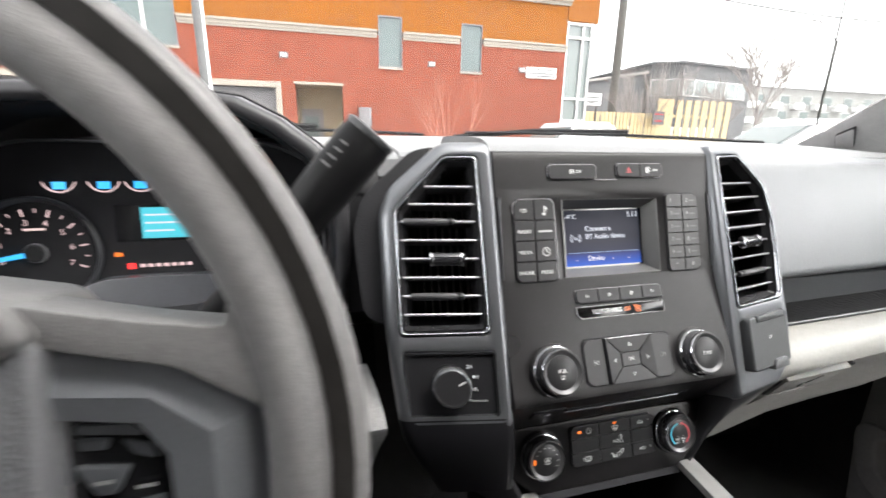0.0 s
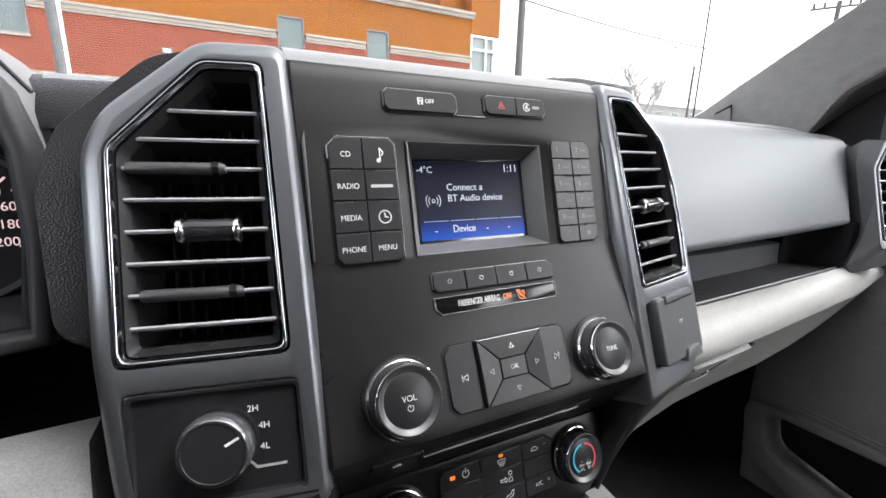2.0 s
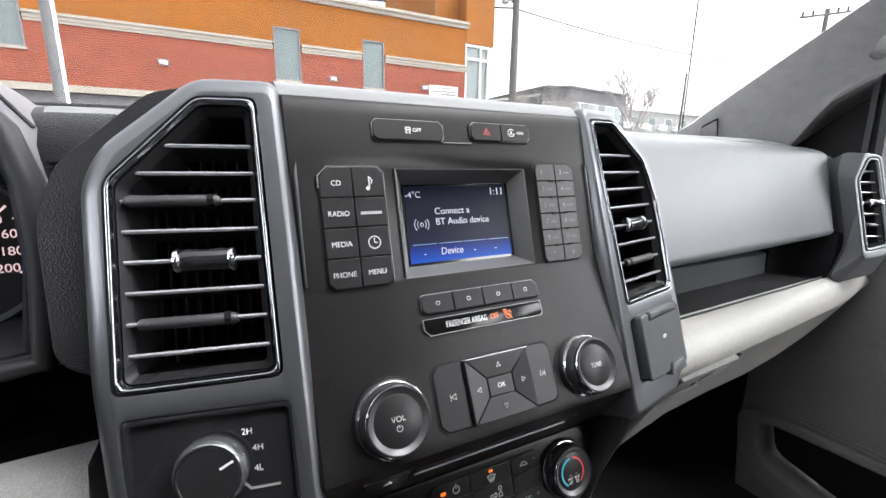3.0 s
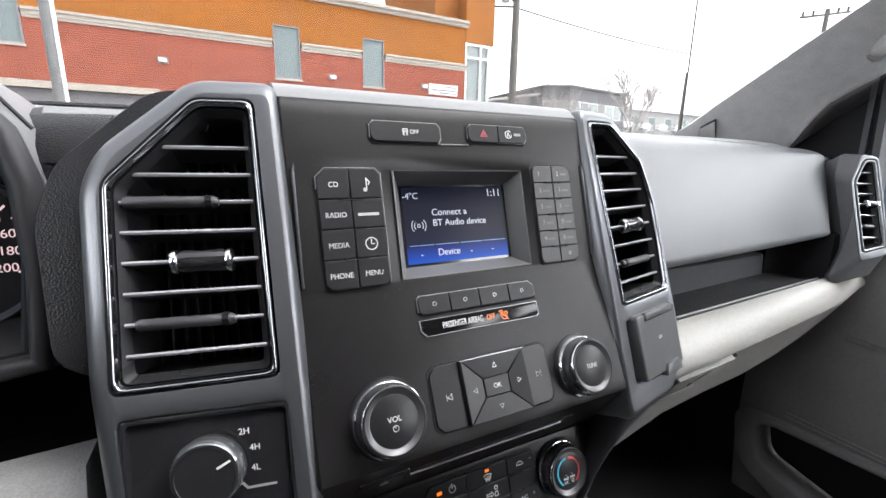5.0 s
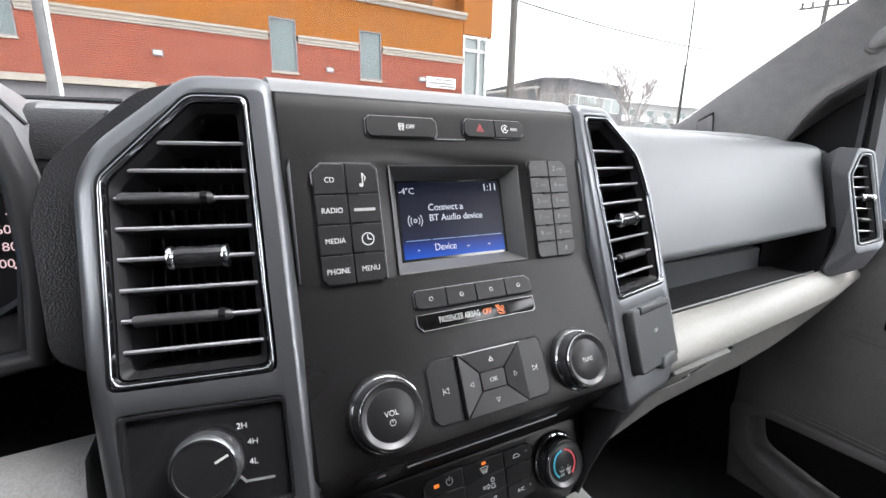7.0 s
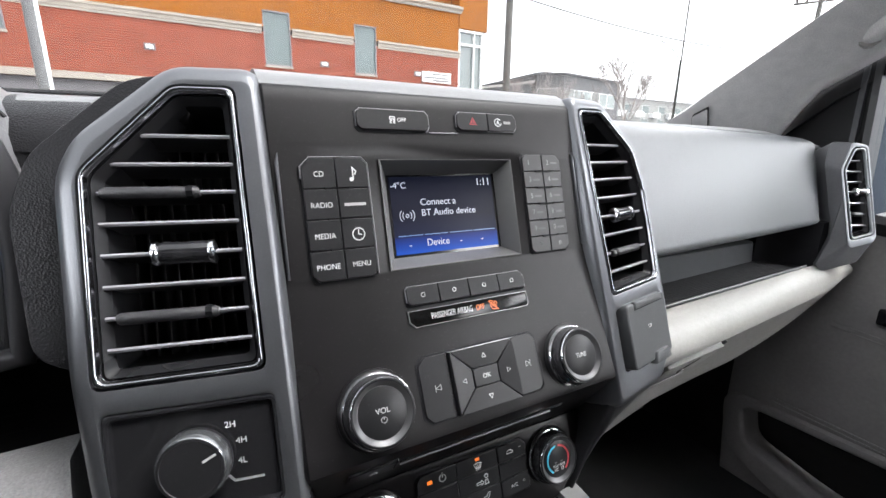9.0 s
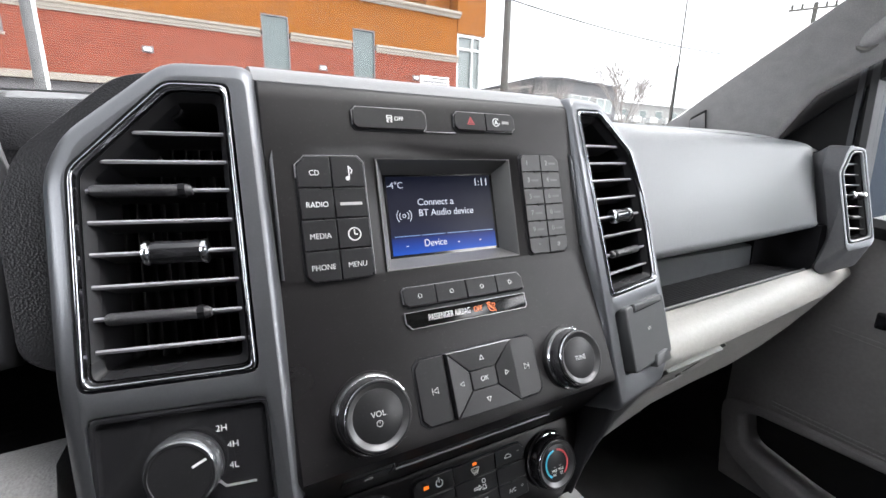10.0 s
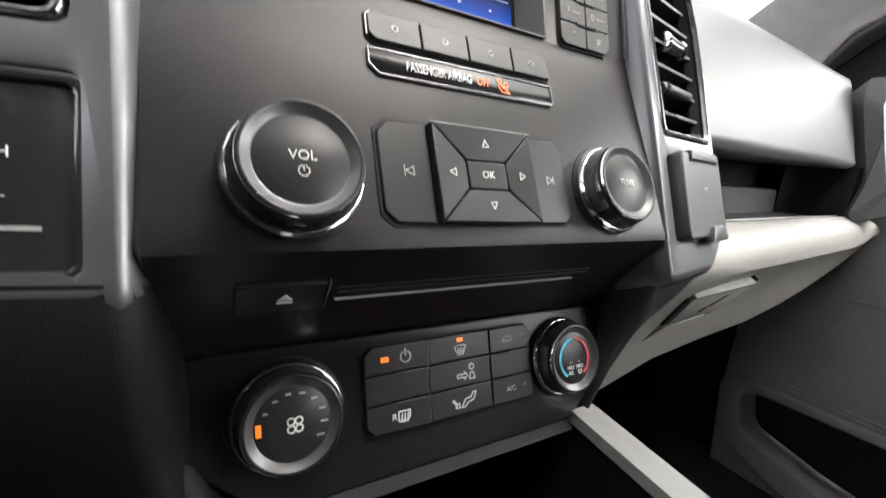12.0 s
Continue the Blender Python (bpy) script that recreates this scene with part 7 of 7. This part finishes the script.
office = thing("office_building", (42, 48, 0), "dark grey modern office block with a strip of windows", "building")
part("upper_block", loft([[(35.6, 43.0, z), (38.2, 41.0, z), (49.8, 42.5, z), (49.8, 58, z), (35.6, 58, z)] for z in (0, 10.3)]), SLATE, office, smooth=0)
part("roof_slab", loft([[(35.3, 42.8, z), (38.1, 40.7, z), (50.1, 42.2, z), (50.1, 58, z), (35.3, 58, z)] for z in (10.3, 10.5)]), SLATE, office, smooth=0)
part("low_wing", loft([[(x, 43.6, 0), (x, 43.6, z), (x, 56, z), (x, 56, 0)] for x, z in ((27, 8.0), (35.5, 9.4))]), SLATE, office, smooth=0)
part("low_roof", loft([[(x, 43.2, z), (x, 43.2, z + 0.25), (x, 56, z + 0.25), (x, 56, z)] for x, z in ((26.6, 7.95), (35.5, 9.42))]), CONCRETE, office, smooth=0)
part("roof_unit", loft([[(37.5, 44, z), (42, 44, z), (42, 50, z), (37.5, 50, z)] for z in (10.5, 11.1)]), SNOW, office, smooth=0)
OF = face_frame((38.2, 40.95, 0), (0, 0, 1), (1, 0.133, 0))
window_row(office, OF, [0.3 + 1.75 * k for k in range(6)], 6.9, 8.7, 1.7, GLASSTALL)
OL = face_frame((35.6, 42.95, 0), (0, 0, 1), (0.80, -0.60, 0))
window_row(office, OL, [0.10 + 1.55 * k for k in range(2)], 6.9, 8.7, 1.45, GLASSTALL)
flats = thing("apartment_building", (110, 78, 0), "long pale rendered apartment block with snow on the roof", "building")
part("wall", box(78, 72, 0, 150, 86, 13.6), PALE, flats, smooth=0)
part("roof", box(77.5, 71.5, 13.6, 150.5, 86.5, 14.2), SNOW, flats, smooth=0)
FF = face_frame((78, 72, 0), (0, 0, 1))
for z in (4.2, 7.2, 10.3):
    window_row(flats, FF, [2.5 + 6.2 * k for k in range(11)], z, z + 1.9, 2.6, PANE)
    for k in range(11):
        part("balcony", plate([rect(5.4 + 6.2 * k, z - 0.9, 8.2 + 6.2 * k, z + 0.3)], FF, 0.0, 1.2), WHITE, flats, smooth=0)

# timber fence, boards under a pale rail
fence = thing("timber_fence", (20, 20.5, 0), "yellow pine board fence with gaps", "fence")
FE = face_frame((12.2, 20.6, 0), (0, 0, 1))
for k in range(20):
    x = 0.8 + k * 0.24
    part("board", plate([rect(x, 0.0, x + (0.20 if k % 4 else 0.12), 3.16)], FE, 0.0, 0.05), TIMBER, fence, smooth=0)
for k in range(4):
    part("board", plate([rect(5.6 + k * 0.27, 0.0, 5.86 + k * 0.27, 3.98)], FE, 0.0, 0.06), TIMBER, fence, smooth=0)
for k in range(7):
    x = 6.95 + k * 0.58
    part("board", plate([rect(x, 0.0, x + 0.36, 3.95)], FE, 0.0, 0.06), TIMBER, fence, smooth=0)
for z in (1.2, 3.0):
    part("rail", plate([rect(0.7, z, 10.9, z + 0.14)], FE, -0.06, 0.0), TIMBER, fence, smooth=0)
part("backing", plate([rect(0, 0.0, 10.9, 2.5)], FE, -0.9, -0.8), SNOW, fence, "snow bank behind the boards", smooth=0)
s2 = thing("roadside_sign", (12.6, 19.5, 0), "white roadside sign board with grey bars", "sign")
S2 = face_frame((12.6, 19.5, 0), (0, 0, 1))
part("board", plate([rect(-0.7, 3.35, 0.75, 3.95)], S2, -0.05, 0.05, 0.01), WHITE, s2)
part("frame", plate([rect(-0.78, 3.27, 0.83, 4.03), rect(-0.7, 3.35, 0.75, 3.95)], S2, -0.06, 0.06), SLATE, s2)
strokes("plain_mark", [[(-0.55, 3.74), (0.6, 3.74)], [(-0.5, 3.53), (0.55, 3.53)]], S2, 0, 0, 0.09, FAINT, s2, 0.055)
part("leg", tube([(12.1, 19.5, 0), (12.1, 19.5, 3.4)], 0.05, 6), SLATE, s2)
part("leg", tube([(13.1, 19.5, 0), (13.1, 19.5, 3.4)], 0.05, 6), SLATE, s2)
s3 = thing("notice_board", (17.6, 20.2, 0), "small dark notice board on the fence", "sign")
S3 = face_frame((17.6, 20.2, 0), (0, 0, 1))
part("board", plate([rect(-0.35, 2.55, 0.40, 3.25)], S3, -0.05, 0.03), SLATE, s3)
strokes("plain_mark", [[(-0.25, 3.1), (0.3, 3.1)], [(-0.2, 2.75), (0.25, 2.75)]], S3, 0, 0, 0.08, REDLAMP, s3, 0.035)


# bare trees and the shrub by the wall
def bare_tree(name, base, height, spread, seed, material, label, category, stems=1, trunk=0.12, depth=4, group="", taper=0.50):
    rng = random.Random(seed)
    t = thing(name, base, label, category, group)
    tr, tw = bmesh.new(), bmesh.new()

    def grow(p, d, length, r, level):
        q = p + d * length
        mid = p.lerp(q, 0.5) + Vector((rng.uniform(-1, 1), rng.uniform(-1, 1), 0)) * length * 0.05
        tube([p, mid, q], [r, r * 0.85, r * 0.68], 6 if level < 2 else 4, bm=tr if level < 2 else tw)
        if level == depth:
            return
        for k in range(rng.choice((3, 4, 4)) if level else 5):
            a = rng.uniform(0, 2 * math.pi)
            side = Vector((math.cos(a), math.sin(a), rng.uniform(-0.1, 0.5)))
            nd = (d * 1.0 + side * spread * rng.uniform(0.5, 1.2)).normalized()
            grow(p.lerp(q, rng.uniform(0.55, 1.0)), nd, length * rng.uniform(0.55, 0.78), r * taper, level + 1)

    for k in range(stems):
        a = 2 * math.pi * k / stems
        d = Vector((math.cos(a) * 0.35 * (stems > 1), math.sin(a) * 0.35 * (stems > 1), 1)).normalized()
        grow(Vector(base), d, height * 0.36, trunk, 0)
    part("trunk", tr, material, t)
    if tw.verts:
        part("crown", tw, material, t, "frosted bare twigs")
    else:
        tw.free()
    return t


bare_tree("bare_tree", (18.0, 21.6, 0), 7.4, 0.40, 5, TWIG, "bare frosted tree fanning out behind the timber fence", "tree", 6, 0.055, 4)
bare_tree("bare_tree", (26.8, 22.0, 0), 11.0, 0.62, 9, TWIG, "tall bare frosted tree in front of the office block", "tree", 1, 0.11, 5, taper=0.56)
bare_tree("bare_tree", (24.9, 22.8, 0), 7.0, 0.66, 13, TWIG, "bare frosted tree near the office block", "tree", 1, 0.12, 5)
bare_tree("shrub", (2.70, 10.2, 0), 4.5, 0.35, 21, REDTWIG, "bare red-brown shrub in front of the brick wall", "shrub", 3, 0.015, 2)


# parked cars
def car(name, base, turn, paint, snowy, label, high=1.0):
    c = thing(name, (0, 0, 0), label, "car", "parked cars")
    side = [(-2.2, 0.32), (-2.25, 0.62), (-2.15, 0.92), (-1.55, 1.00), (-0.75, 1.44), (0.55, 1.47), (1.45, 1.02), (2.15, 0.95), (2.25, 0.60), (2.2, 0.32)]
    side = [(x, z * high) for x, z in side]
    loops = []
    for y, q in ((-0.88, 0.93), (-0.80, 1.0), (0.80, 1.0), (0.88, 0.93)):
        loops.append([(x * (0.98 if q < 1 else 1), y, z * (q if z > 0.9 else 1)) for x, z in side])
    part("body", loft(loops), paint, c, smooth=30)
    for s in (-1, 1):
        part("side_glass", loft([[(x, s * (0.86 if z < 1.1 * high else 0.80), z) for x, z in ((-1.35, 1.0 * high), (-0.72, 1.36 * high), (0.5, 1.38 * high), (1.25, 1.0 * high))], [(x, s * 0.70, z) for x, z in ((-1.35, 1.0 * high), (-0.72, 1.36 * high), (0.5, 1.38 * high), (1.25, 1.0 * high))]]), PANE, c, smooth=0)
        for x in (-1.35, 1.35):
            wf = face_frame((x, s * 0.90, 0.33), (0, 0, 1), (-s, 0, 0) if s > 0 else (1, 0, 0), (0, s, 0))
            tyre = part("wheel", lathe([(0.20, -0.20), (0.33, -0.18), (0.34, -0.02), (0.30, 0.0), (0.22, -0.01)], wf, 24), RUBBER, c)
            part("rim", lathe([(0.22, -0.02), (0.18, 0.0), (0.05, -0.02), (0, -0.015)], wf, 20), SILVER, tyre)
    part("front_glass", loft([[(0.60, y, 1.44 * high), (1.42, y, 1.03 * high), (1.44, y, 1.05 * high), (0.62, y, 1.46 * high)] for y in (-0.68, 0.68)]), GLASSTALL if snowy else PANE, c, "iced windscreen" if snowy else "", smooth=0)
    part("rear_glass", loft([[(-0.80, y, 1.42 * high), (-1.52, y, 1.02 * high), (-1.54, y, 1.04 * high), (-0.82, y, 1.44 * high)] for y in (-0.66, 0.66)]), GLASSTALL if snowy else PANE, c, smooth=0)
    for s in (-1, 1):
        part("tail_lamp", eased_box(-2.26, s * 0.62 - 0.14, 0.72 * high, -2.18, s * 0.62 + 0.14, 0.90 * high, 0.02), REDLAMP, c)
        part("headlamp", eased_box(2.16, s * 0.60 - 0.16, 0.68 * high, 2.25, s * 0.60 + 0.16, 0.84 * high, 0.02), SILVER, c)
    if snowy:
        part("roof_snow", loft([[(x, y * q, z * high) for x, z in ((-0.80, 1.44), (-0.70, 1.54 if q < 1 else 1.50), (0.45, 1.56 if q < 1 else 1.52), (0.60, 1.46))] for y, q in ((-0.76, 1.0), (-0.66, 0.99), (0.66, 0.99), (0.76, 1.0))]), SNOW, c, "layer of snow")
        part("bonnet_snow", loft([[(1.46, y, 1.03 * high), (1.50, y, 1.09 * high), (2.10, y, 1.02 * high), (2.16, y, 0.95 * high)] for y in (-0.74, 0.74)]), SNOW, c)
    c.matrix_world = Matrix.Translation(base) @ Matrix.Rotation(radians(turn), 4, "Z")
    return c


car("parked_car", (6.6, 10.6, 0.0), 4, CARSILVER, True, "tall silver car with snow on roof and bonnet", 1.29)
car("parked_car", (9.6, 6.6, 0.0), 168, CARSILVER, True, "snow-covered silver car with an iced windscreen", 1.27)
car("parked_car", (3.1, -0.45, 0.0), 91, CARPAINT, False, "tall dark slate car parked alongside the truck", 1.32)
